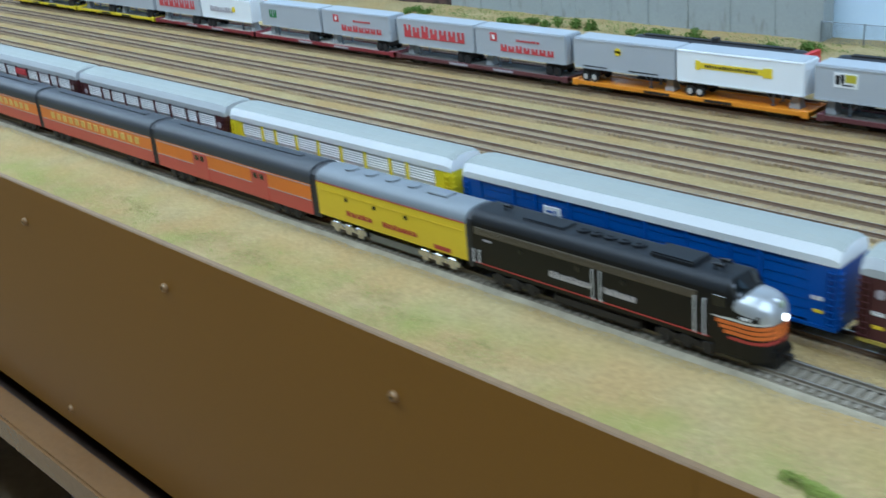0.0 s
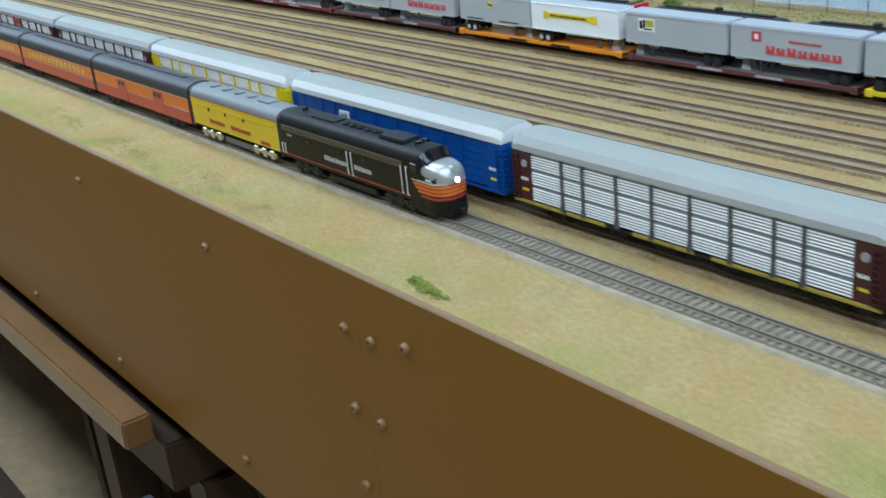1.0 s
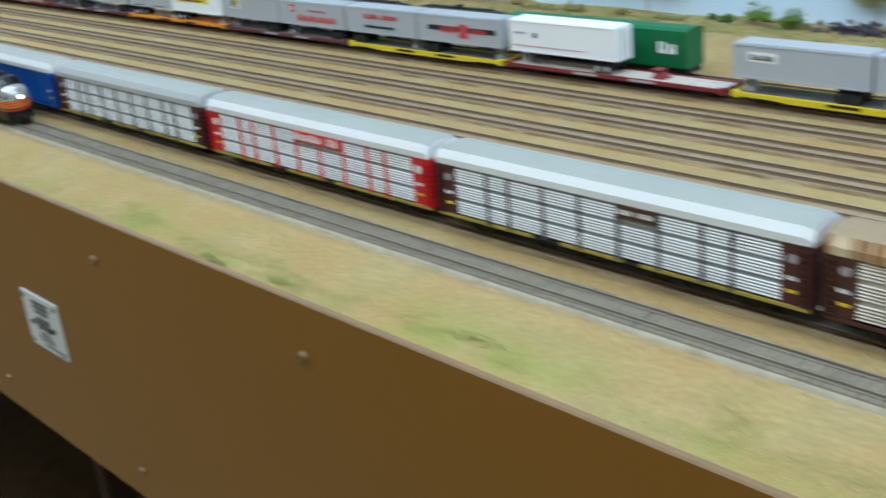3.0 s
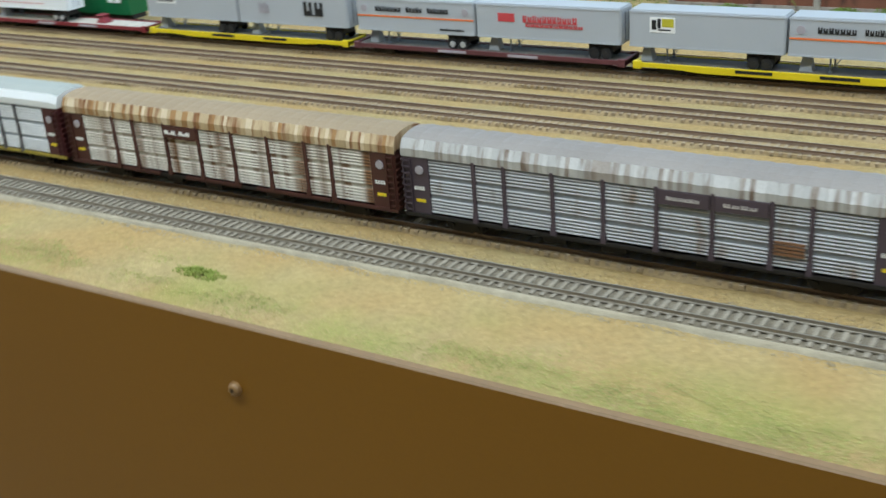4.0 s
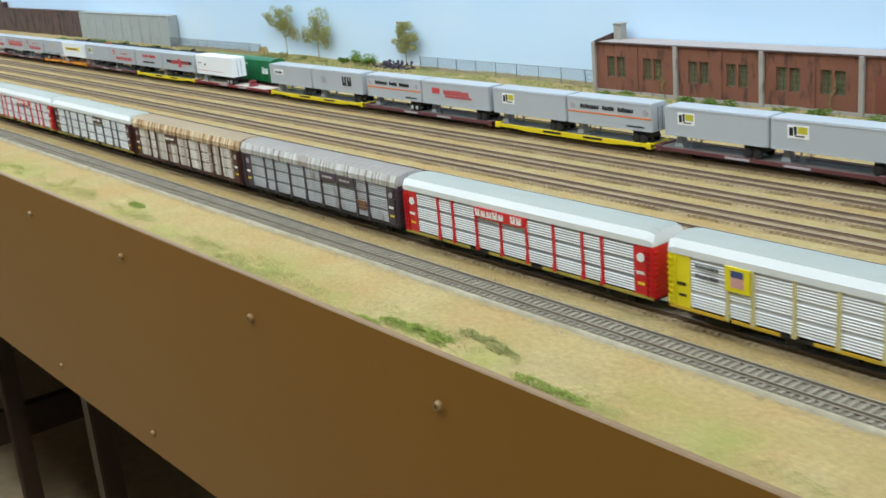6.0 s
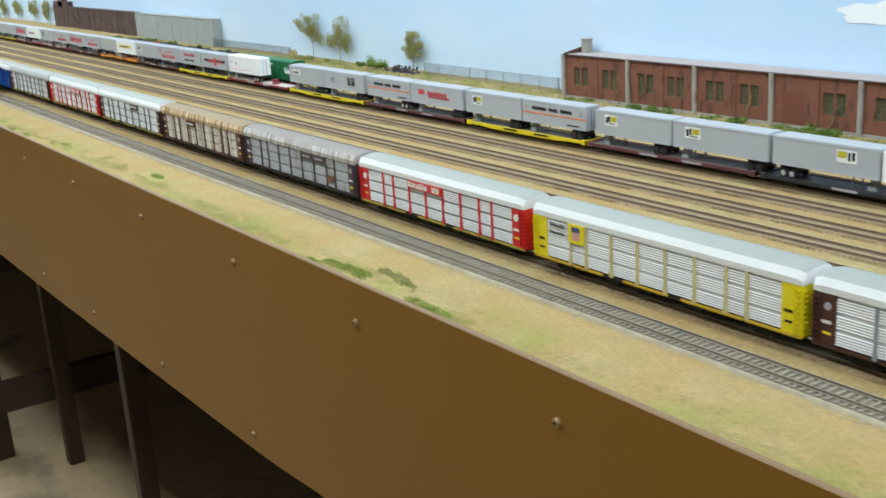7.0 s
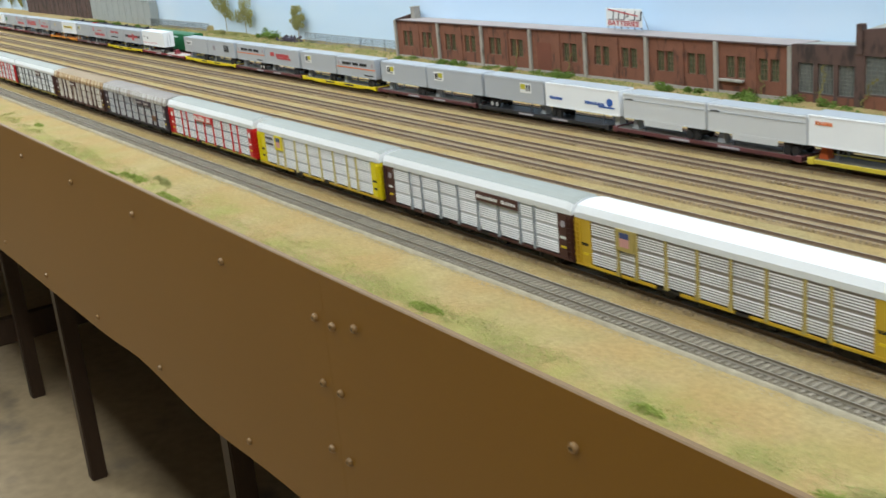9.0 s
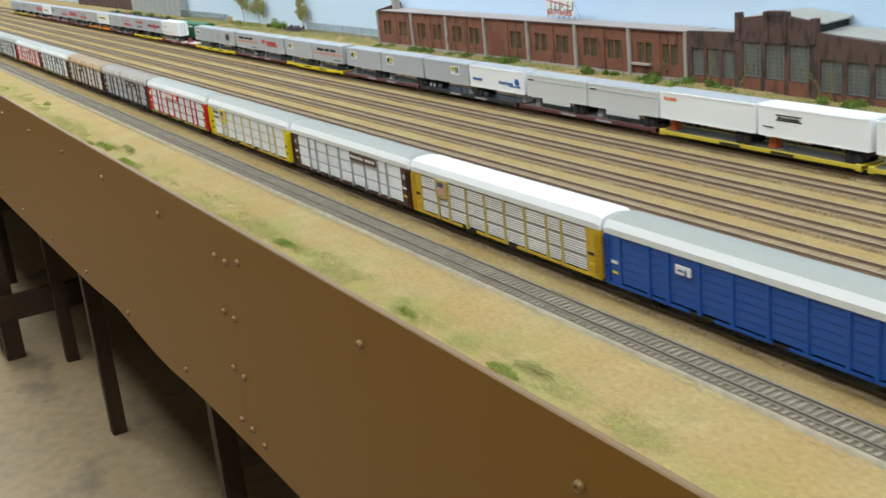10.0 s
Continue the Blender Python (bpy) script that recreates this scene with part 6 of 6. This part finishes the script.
# ---- growing things ----
def shard_mesh(name, pts, sizes, seed, mats, mi=None, flat=0.8):
    """Many small irregular octahedra, one for each clump of turf."""
    rnd = np.random.RandomState(seed)
    pts, sizes = np.asarray(pts, float), np.asarray(sizes, float)
    n = len(pts)
    base = np.array([(1, 0, 0), (0, 1, 0), (-1, 0, 0), (0, -1, 0), (0, 0, flat), (0, 0, -flat)], float)
    jit = rnd.uniform(0.55, 1.35, (n, 6, 1))
    ang = rnd.uniform(0, math.pi, n)
    tilt = rnd.uniform(-0.7, 0.7, n)
    v = base[None] * jit * sizes[:, None, None]
    x, y_, z = v[..., 0].copy(), v[..., 1].copy(), v[..., 2].copy()
    ct, st = np.cos(tilt)[:, None], np.sin(tilt)[:, None]
    y2, z2 = y_ * ct - z * st, y_ * st + z * ct
    ca, sa = np.cos(ang)[:, None], np.sin(ang)[:, None]
    v = np.stack([x * ca - y2 * sa, x * sa + y2 * ca, z2], -1) + pts[:, None]
    tri = np.array([(0, 1, 4), (1, 2, 4), (2, 3, 4), (3, 0, 4), (1, 0, 5), (2, 1, 5), (3, 2, 5), (0, 3, 5)])
    faces = (np.arange(n)[:, None, None] * 6 + tri[None]).reshape(-1, 3)
    me = bpy.data.meshes.new(name)
    me.from_pydata(v.reshape(-1, 3).tolist(), [], faces.tolist())
    for m in (mats if isinstance(mats, list) else [mats]):
        me.materials.append(m)
    if mi is not None:
        me.polygons.foreach_set("material_index", np.repeat(np.asarray(mi, np.int32), 8))
    return me


def leaf_mesh(name, centres, radii, count, size, seed, mats):
    """Small bent leaves spread through several uneven lobes."""
    rnd = np.random.RandomState(seed)
    centres, radii = np.asarray(centres, float), np.asarray(radii, float)
    k = rnd.randint(0, len(centres), count)
    d = rnd.normal(size=(count, 3))
    d /= np.linalg.norm(d, axis=1)[:, None]
    p = centres[k] + d * radii[k] * (rnd.uniform(0.25, 1.05, count) ** 0.5)[:, None]
    a = rnd.normal(size=(count, 3))
    a /= np.linalg.norm(a, axis=1)[:, None]
    b = np.cross(a, rnd.normal(size=(count, 3)))
    b /= np.linalg.norm(b, axis=1)[:, None]
    s = size * rnd.uniform(0.6, 1.4, count)[:, None]
    v = np.stack([p - a * s, p + b * s * 0.6, p + a * s, p - b * s * 0.6], 1)
    me = bpy.data.meshes.new(name)
    me.from_pydata(v.reshape(-1, 3).tolist(), [], np.arange(count * 4).reshape(-1, 4).tolist())
    me.materials.append(mats)
    return me


def bush(x, y, z, w, h, paint="leaf", seed=0, d=None, label="low leafy green bush by the wall"):
    rnd = np.random.RandomState(seed + 31)
    b = thing("bush", label, "bush", "scenery bushes", (x, y, z))
    n = max(3, int(w / 0.012))
    d = d or w * 0.45
    cs = [(rnd.uniform(-0.5, 0.5) * w, rnd.uniform(-0.4, 0.4) * d, h * rnd.uniform(0.25, 0.6)) for _ in range(n)]
    rs = [(rnd.uniform(0.18, 0.32) * w / max(1, n / 4), d * 0.4, h * rnd.uniform(0.28, 0.5)) for _ in range(n)]
    part("foliage", leaf_mesh("foliage", cs, rs, 420 + n * 120, 0.0014, seed, M[paint]), None, b)
    pts = [(c[0], c[1], c[2] * 0.8) for c in cs]
    part("core", shard_mesh("core", pts, [min(r) * 0.9 for r in rs], seed, M[paint]), None, b)["kind"] = "stuff"


def low_tree(x, y, z, height, lobes, seed):
    """A thin trunk with forking limbs and an open crown of fine leaves."""
    rnd = random.Random(seed)
    t = thing("tree", "sparse olive-green model tree in front of the sky", "tree", "backdrop trees", (x, y, z))
    bm = bm_new()

    def limb(p, q, r0, r1):
        d = Vector(q) - Vector(p)
        u = d.orthogonal().normalized()
        w = d.cross(u).normalized()
        loft(bm, [[tuple(Vector(c) + (u * math.cos(a) + w * math.sin(a)) * r) for a in (0, 1.26, 2.51, 3.77, 5.03)] for c, r in ((p, r0), (q, r1))])
    fork = (0.0, 0, height * 0.42)
    limb((0, 0, -0.004), fork, 0.0012, 0.0008)
    for cx, cz, rx, rz in lobes:
        mid = (cx * 0.5, 0, (fork[2] + cz) / 2)
        limb(fork, mid, 0.0008, 0.0005)
        limb(mid, (cx, 0, cz), 0.0005, 0.0002)
        for _ in range(4):
            limb(mid, (cx + rnd.uniform(-1, 1) * rx * 0.8, rnd.uniform(-0.004, 0.004), cz + rnd.uniform(-1, 1) * rz * 0.8), 0.0003, 0.0001)
    part("trunk", bm, M["bark"], t)
    cs, rs = [], []
    for cx, cz, rx, rz in lobes:
        rx, rz = rx * 1.12, rz * 1.12
        for _ in range(8):
            cs.append((cx + rnd.uniform(-0.8, 0.8) * rx, rnd.uniform(-0.003, 0.003), cz + rnd.uniform(-0.85, 0.8) * rz))
            rs.append((rx * rnd.uniform(0.30, 0.60), 0.005, rz * rnd.uniform(0.35, 0.65)))
    part("crown", leaf_mesh("crown", cs, rs, 5200, 0.0014, seed, M["leaf_olive"]), None, t)


TY = 0.886
low_tree(0.205, TY, 0.018, 0.090, [(-0.050, 0.080, 0.040, 0.020), (-0.010, 0.084, 0.045, 0.024), (0.035, 0.064, 0.036, 0.028)], 3)
low_tree(0.345, TY, 0.018, 0.085, [(-0.032, 0.062, 0.030, 0.024), (0.018, 0.076, 0.036, 0.030), (0.034, 0.050, 0.032, 0.026)], 8)
low_tree(0.680, TY, 0.018, 0.070, [(-0.012, 0.060, 0.026, 0.020), (0.014, 0.064, 0.028, 0.019), (0.002, 0.042, 0.030, 0.016)], 14)
for i, (x, w) in enumerate(((-2.95, 0.10), (-2.70, 0.12), (-2.42, 0.10), (-2.22, 0.09), (-5.6, 0.2), (-6.1, 0.2))):
    low_tree(x, TY, 0.018, 0.080, [(-w * 0.3, 0.060, w * 0.3, 0.022), (w * 0.2, 0.066, w * 0.32, 0.024), (0, 0.042, w * 0.3, 0.020)], 40 + i)

for i, (x, w, h) in enumerate(((1.321, 0.060, 0.010), (1.444, 0.045, 0.012), (1.522, 0.044, 0.013), (1.659, 0.058, 0.012), (1.800, 0.075, 0.014), (1.870, 0.070, 0.013), (2.078, 0.050, 0.012), (2.150, 0.030, 0.012), (2.245, 0.036, 0.012), (2.300, 0.090, 0.017), (2.410, 0.040, 0.015), (2.640, 0.060, 0.013))):
    bush(x, 0.815, 0.012, w * 1.15, h * 1.2, "leaf", 100 + i)
for i, (x, w, h) in enumerate(((-1.08, 0.06, 0.012), (-0.88, 0.050, 0.014), (-0.818, 0.040, 0.014), (-0.760, 0.036, 0.020), (-0.730, 0.034, 0.022), (-0.625, 0.060, 0.014), (-0.552, 0.040, 0.021), (-0.405, 0.055, 0.013))):
    bush(x, 0.805, 0.013, w, h, "leaf", 200 + i)
for i, (x, w, h, p) in enumerate(((0.473, 0.034, 0.014, "leaf"), (0.555, 0.070, 0.030, "leaf"), (0.175, 0.050, 0.013, "leaf_olive"), (0.235, 0.036, 0.013, "leaf_olive"), (0.31, 0.03, 0.01, "leaf_olive"), (0.12, 0.05, 0.022, "straw"), (0.40, 0.04, 0.008, "leaf_olive"))):
    bush(x, 0.862, 0.015, w, h, p, 300 + i)
rnd = np.random.RandomState(4)
pile = thing("rubble_heap", "dark purple-grey rubble heap on the bank", "rubble heap", "", (0.668, 0.862, 0.014))
pp = [(rnd.normal() * 0.026, rnd.normal() * 0.006, abs(rnd.normal()) * 0.007) for _ in range(160)]
part("rubble", shard_mesh("rubble", pp, rnd.uniform(0.002, 0.0055, 160), 4, M["rubble"]), None, pile)["kind"] = "stuff"

# painted clouds, a hair proud of the backdrop board
for cx, cz, w, h, sd in ((1.880, 0.174, 0.165, 0.044, 1), (0.815, 0.190, 0.130, 0.022, 2), (-0.9, 0.21, 0.2, 0.03, 5)):
    rr = random.Random(sd)
    bm = bm_new()
    ring = []
    for i in range(48):
        a = 2 * math.pi * i / 48
        k = 1 + 0.12 * math.sin(5 * a + sd) + 0.07 * math.sin(11 * a + 2 * sd)
        ring.append((cx + w / 2 * k * math.cos(a), cz + (h / 2) * k * math.sin(a) * (0.55 if math.sin(a) < 0 else 1.0)))
    f0 = [bm.verts.new((x, BACK_Y - 0.0008, z)) for x, z in ring]
    f1 = [bm.verts.new((x, BACK_Y - 0.0001, z)) for x, z in ring]
    bm.faces.new(f0)
    for i in range(48):
        bm.faces.new((f0[i], f0[(i + 1) % 48], f1[(i + 1) % 48], f1[i]))
    solid("painted_cloud", bm, M["cloud"], "white cloud painted on the sky board", "painted cloud", "painted clouds")


# turf and weeds along the front edge, gravel between the tracks
def turf(count, x0, x1, seed):
    rnd = np.random.RandomState(seed)
    pts, sizes, mi = [], [], []
    while len(pts) < count:
        x, y = rnd.uniform(x0, x1), abs(rnd.normal()) * 0.032 + 0.008
        if y > 0.095:
            continue
        g = noise.noise((x * 7, y * 22, 4.0)) + 0.6 * noise.noise((x * 23, y * 50, 9.0))
        if rnd.uniform(-0.5, 0.6) > g - y * 5 + 0.1:
            continue
        pts.append((x, y, ground_height(x, y) + 0.0002))
        sizes.append(rnd.uniform(0.00022, 0.00055))
        u = rnd.uniform()
        green = g - y * 3 > 0.12
        mi.append((0 if u < 0.5 else (1 if u < 0.7 else 2)) if green else (2 if u < 0.85 else 0))
    return shard_mesh("turf", pts, sizes, seed, [M["leaf_bright"], M["leaf_fresh"], M["straw"]], mi, 0.45)


# rough grass on the bank under the backdrop and along the buildings
rnd = np.random.RandomState(77)
bp, bs_, bmi = [], [], []
for xa, xb, ya, yb, n in ((0.08, 0.78, 0.80, 0.895, 15000), (-1.1, 0.08, 0.80, 0.868, 9000), (0.78, 1.26, 0.81, 0.868, 5000), (1.26, 2.9, 0.796, 0.830, 12000)):
    for _ in range(n):
        x, y = rnd.uniform(xa, xb), rnd.uniform(ya, yb)
        g = noise.noise((x * 14, y * 30, 6.0)) + 0.5 * noise.noise((x * 50, y * 60, 2.0))
        if g < rnd.uniform(-0.5, 0.35):
            continue
        bp.append((x, y, ground_height(x, y) + rnd.uniform(0.0, 0.0014)))
        bs_.append(rnd.uniform(0.0006, 0.0016))
        bmi.append(rnd.choice(3, p=(0.45, 0.3, 0.25)))
tagged(new("bank_grass", shard_mesh("bank_grass", bp, bs_, 78, [M["leaf_olive"], M["leaf"], M["straw"]], bmi, 0.7)), "rough olive grass on the bank by the buildings", "grass", kind="stuff")
GREEN_STRIPS = ((1.42, 2.12, 0.026, 0.013, 9000), (2.46, 3.20, 0.026, 0.012, 8500), (0.35, 0.95, 0.030, 0.014, 4500), (-0.75, -0.15, 0.040, 0.014, 3500), (0.98, 1.32, 0.045, 0.015, 3000), (2.10, 2.46, 0.030, 0.014, 2600))
rnd = np.random.RandomState(91)
gp, gs, gm = [], [], []
for xa, xb, yc, ys_, n in GREEN_STRIPS:
    for _ in range(n * 5):
        x, y = rnd.uniform(xa, xb), rnd.normal(yc, ys_)
        if y < 0.008 or noise.noise((x * 16, y * 40, 2.2)) + 0.5 * noise.noise((x * 50, y * 90, 1.0)) < rnd.uniform(-0.1, 0.45):
            continue
        gp.append((x, y, ground_height(x, y) + rnd.uniform(0.0001, 0.0008)))
        gs.append(rnd.uniform(0.0003, 0.0006))
        gm.append(rnd.choice(3, p=(0.5, 0.3, 0.2)))
tagged(new("grass_cover", shard_mesh("grass_cover", gp, gs, 92, [M["leaf_bright"], M["leaf_fresh"], M["straw"]], gm, 0.5)), "soft green grass cover along the edge", "grass", kind="stuff")
tf = turf(70000, -1.6, 3.7, 21)
tagged(new("turf", tf), "scattered pale green and straw turf", "turf", kind="stuff")
rnd = np.random.RandomState(33)
pts, sizes = [], []
for _ in range(26000):
    x = rnd.uniform(-1.2, 3.6)
    y = rnd.choice([rnd.uniform(0.008, 0.10), rnd.normal(0.150, 0.006)], p=[0.12, 0.88])
    pts.append((x, y, ground_height(x, y) + 0.0001))
    sizes.append(rnd.uniform(0.0003, 0.0006 if y < 0.11 else 0.0009))
for _ in range(15000):
    x, y = rnd.uniform(-1.2, 3.6), rnd.choice([rnd.normal(0.1015, 0.0030), rnd.normal(0.1440, 0.0022)], p=[0.7, 0.3])
    pts.append((x, y, ground_height(x, y) + 0.0003))
    sizes.append(rnd.uniform(0.0003, 0.0007))
grit_mat = np.concatenate([rnd.randint(0, 3, len(pts) - 15000), np.full(15000, 3)])
tagged(new("loose_grit", shard_mesh("loose_grit", pts, sizes, 5, [M["straw"], M["ballast_tan"], M["earth"], M["ballast_pale"]], grit_mat)), "fine tan grit strewn on the earth", "grit", kind="stuff")


def weed_patch(spots, paint, seed, label):
    """A low mat of ragged weed along a few spots."""
    rnd = np.random.RandomState(seed)
    x, y = spots[0][:2]
    w = thing("weed_patch", label, "weed patch", "green weed patches", (x, y, 0.0))
    pts, sizes = [], []
    for sx, sy, r, n in spots:
        for _ in range(int(n * 2.6)):
            a, d = rnd.uniform(0, 6.28), rnd.uniform() ** 0.75
            edge = 1 + 0.35 * noise.noise((math.cos(a) * 2 + sx * 50, math.sin(a) * 2, seed))
            pts.append((sx - x + r * 1.75 * d * edge * math.cos(a), sy - y + r * 0.55 * d * edge * math.sin(a), 0.0004 + 0.0055 * (1 - d) * rnd.uniform(0.2, 1)))
            sizes.append(rnd.uniform(0.0004, 0.0010))
    part("weed_mat", shard_mesh("weed_mat", pts, sizes, seed, M[paint]), None, w)["kind"] = "stuff"
    lp = [(p[0], p[1], p[2] + 0.0008) for p in pts[::3]]
    part("blade_growth", leaf_mesh("blade_growth", lp, [(0.0016, 0.0016, 0.0012)] * len(lp), len(lp) * 3, 0.0006, seed, M[paint]), None, w)["kind"] = "stuff"


GL = "ragged bright green weed mat on the earth"
weed_patch([(0.052, 0.030, 0.010, 120), (0.070, 0.026, 0.010, 120)], "weed", 1, GL)
weed_patch([(1.228, 0.057, 0.012, 170)], "weed", 2, GL)
weed_patch([(1.790, 0.014, 0.010, 80), (1.815, 0.026, 0.014, 120), (1.842, 0.029, 0.014, 140), (1.866, 0.030, 0.010, 120), (1.872, 0.022, 0.007, 60)], "weed", 3, "long ragged dark green weed mat on the earth")
weed_patch([(1.884, 0.050, 0.010, 90), (1.905, 0.050, 0.010, 90), (1.926, 0.044, 0.010, 110)], "leaf_olive", 4, "olive weed mat on the earth")
weed_patch([(1.985, 0.020, 0.013, 120), (2.015, 0.018, 0.014, 150)], "weed", 5, GL)
weed_patch([(2.588, 0.026, 0.010, 130), (2.602, 0.029, 0.009, 90)], "weed", 6, GL)
weed_patch([(2.865, 0.024, 0.010, 90)], "weed", 7, GL)
weed_patch([(3.020, 0.018, 0.012, 130)], "weed", 8, GL)
weed_patch([(3.035, 0.036, 0.014, 110)], "leaf_olive", 9, "olive weed mat on the earth")
weed_patch([(0.548, 0.018, 0.008, 60), (0.565, 0.014, 0.008, 50)], "leaf_olive", 10, "olive weed mat on the earth")
weed_patch([(0.640, 0.022, 0.009, 60)], "leaf_bright", 11, "pale green weed mat on the earth")
weed_patch([(0.825, 0.041, 0.014, 70)], "leaf_bright", 12, "pale green weed mat on the earth")

# ---- control plate on the fascia ----
M["plate"] = mat("white_printed_plate", C("d6dde0"), 0.35, var=0.05)
pl = thing("control_plate", "white printed control plate screwed to the fascia", "control plate", "", (0.175, 0, -0.180))
bm = bm_new()
rbox(bm, 0, 0.083, -0.0022, 0.0, 0.0, 0.0650, 0.0006, 1)
part("plate", bm, M["plate"], pl)
for x, z in ((0.006, 0.006), (0.077, 0.006), (0.006, 0.059), (0.077, 0.059)):
    bm = bm_new()
    cyl(bm, (x, -0.0028, z), 0.0028, 0.0014, "y", 14)
    part("screw", bm, M["steel"], pl)
for x in (0.030, 0.046):
    bm = bm_new()
    rbox(bm, x, x + 0.0105, -0.0032, -0.0018, 0.0250, 0.0395, 0.0003, 1)
    part("socket", bm, M["black_letter"], pl)
for x in (0.020, 0.066):
    bm = bm_new()
    cyl(bm, (x, -0.0034, 0.0310), 0.0030, 0.0026, "y", 14)
    part("button", bm, M["black_letter"], pl)
for x, w, z, h in ((0.024, 0.036, 0.054, 0.004), (0.024, 0.036, 0.0485, 0.004), (0.027, 0.030, 0.0430, 0.004), (0.030, 0.024, 0.0190, 0.002), (0.026, 0.032, 0.0150, 0.002), (0.026, 0.032, 0.0110, 0.002), (0.034, 0.040, 0.0060, 0.002)):
    bm = bm_new()
    box(bm, x, x + w, -0.0026, -0.0018, z, z + h)
    part("print_bar", bm, M["post_grey"], pl)

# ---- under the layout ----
# added black sheet: the deep shade under the layout as colour
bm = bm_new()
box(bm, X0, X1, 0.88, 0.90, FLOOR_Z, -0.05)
M["under_shade"] = mat("painted_shade_black", C("1b1a18"), 0.95, var=0.2)
solid("shade_sheet_under", bm, M["under_shade"], "added black sheet standing in for deep shade under the benchwork", "cloth panel", kind="structure")


def post_leg(x, y, w=0.040, d=0.085, z0=FLOOR_Z, z1=-0.05, label="dark brown timber layout leg on concrete floor"):
    bm = bm_new()
    rbox(bm, x - w / 2, x + w / 2, y - d / 2, y + d / 2, z0, z1, 0.003, 2)
    return solid("timber_leg", bm, M["timber"], label, "table leg", "layout legs")


LEGS = ((-0.272, 0.225), (0.450, 0.205), (1.560, 0.215), (2.700, 0.215), (-1.45, 0.215), (-2.6, 0.215), (3.9, 0.215))
for lx, ly in LEGS:
    post_leg(lx, ly, 0.040, 0.044)
post_leg(-0.460, 0.060, 0.055, 0.065, z1=-0.405, label="dark brown timber bench post on concrete floor")
post_leg(-0.800, 0.060, 0.060, 0.060, z1=-0.405, label="dark brown timber bench post on concrete floor")
for lx in (-0.27, 0.385, 1.56, 2.7):
    post_leg(lx, 0.78, 0.052, 0.060, label="dark timber rear layout leg in shadow")
bm = bm_new()
rbox(bm, -0.416, -0.378, 0.0020, 0.860, -0.955, -0.865, 0.003, 2)
solid("bench_rail", bm, M["timber"], "dark brown timber cross rail between posts", "bench rail")
bm = bm_new()
rbox(bm, -0.790, -0.752, 0.0900, 0.860, -0.640, -0.560, 0.003, 2)
solid("bench_rail", bm, M["timber"], "dark brown timber cross rail between posts", "bench rail")
bm = bm_new()
rbox(bm, -3.2, -0.420, -0.024, 0.016, -0.955, -0.865, 0.003, 2)
solid("bench_rail", bm, M["timber"], "dark brown timber long rail of the bench", "bench rail")
bm = bm_new()
rbox(bm, -3.2, -0.458, -0.0440, -0.0080, -0.336, -0.299, 0.003, 3)
solid("ledge_beam", bm, M["timber_rail"], "glossy brown painted timber ledge below fascia", "ledge beam")
# beam takes the darker timber: the ledge's shade is put into its colour
bm = bm_new()
rbox(bm, -3.2, -0.440, -0.0060, 0.0700, -0.404, -0.3375, 0.003, 2)
solid("bench_beam", bm, M["timber"], "timber beam under the ledge, its shade painted in dark brown", "bench beam")
br = thing("steel_bracket", "blue-grey steel bracket fixed to the bench", "bracket", "", (-0.452, -0.030, -0.405))
bm = bm_new()
rbox(bm, -0.010, 0.012, -0.016, 0.0, -0.100, 0.0, 0.002, 2)
part("arm", bm, M["steel"], br)
bm = bm_new()
rbox(bm, -0.016, 0.018, -0.022, 0.004, -0.008, 0.0, 0.002, 2)
part("flange", bm, M["steel"], br)

# joists that carry the layout base
for i in range(24):
    bm = bm_new()
    x = -6.6 + i * 0.5
    box(bm, x, x + 0.019, 0.012, 0.88, -0.140, -0.050)
    solid("joist", bm, M["timber"], "timber joist under the layout base", "joist", "layout joists")

# sleepers of the front track that the camera passes nearest
rnd = random.Random(77)
TIE_MESHES = []
for k in range(4):
    bm = bm_new()
    w, l = 0.00135 + rnd.uniform(-0.0002, 0.0002), 0.0150 + rnd.uniform(-0.0006, 0.0006)
    box(bm, -w, w, -l, l, 0.0012, 0.0040)
    TIE_MESHES.append(mesh_of(bm, "sleeper", M["tie_front"]))
front_track = next(o for o in scene.collection.objects if o.name == "railway_track")
for k in range(300):
    o = part("sleeper", TIE_MESHES[rnd.randrange(4)], None, front_track, at=(0.9035 + k * 0.0070 + rnd.uniform(-0.0003, 0.0003), TRACKS[0], 0))
    o.rotation_euler = (0, 0, rnd.uniform(-0.02, 0.02))
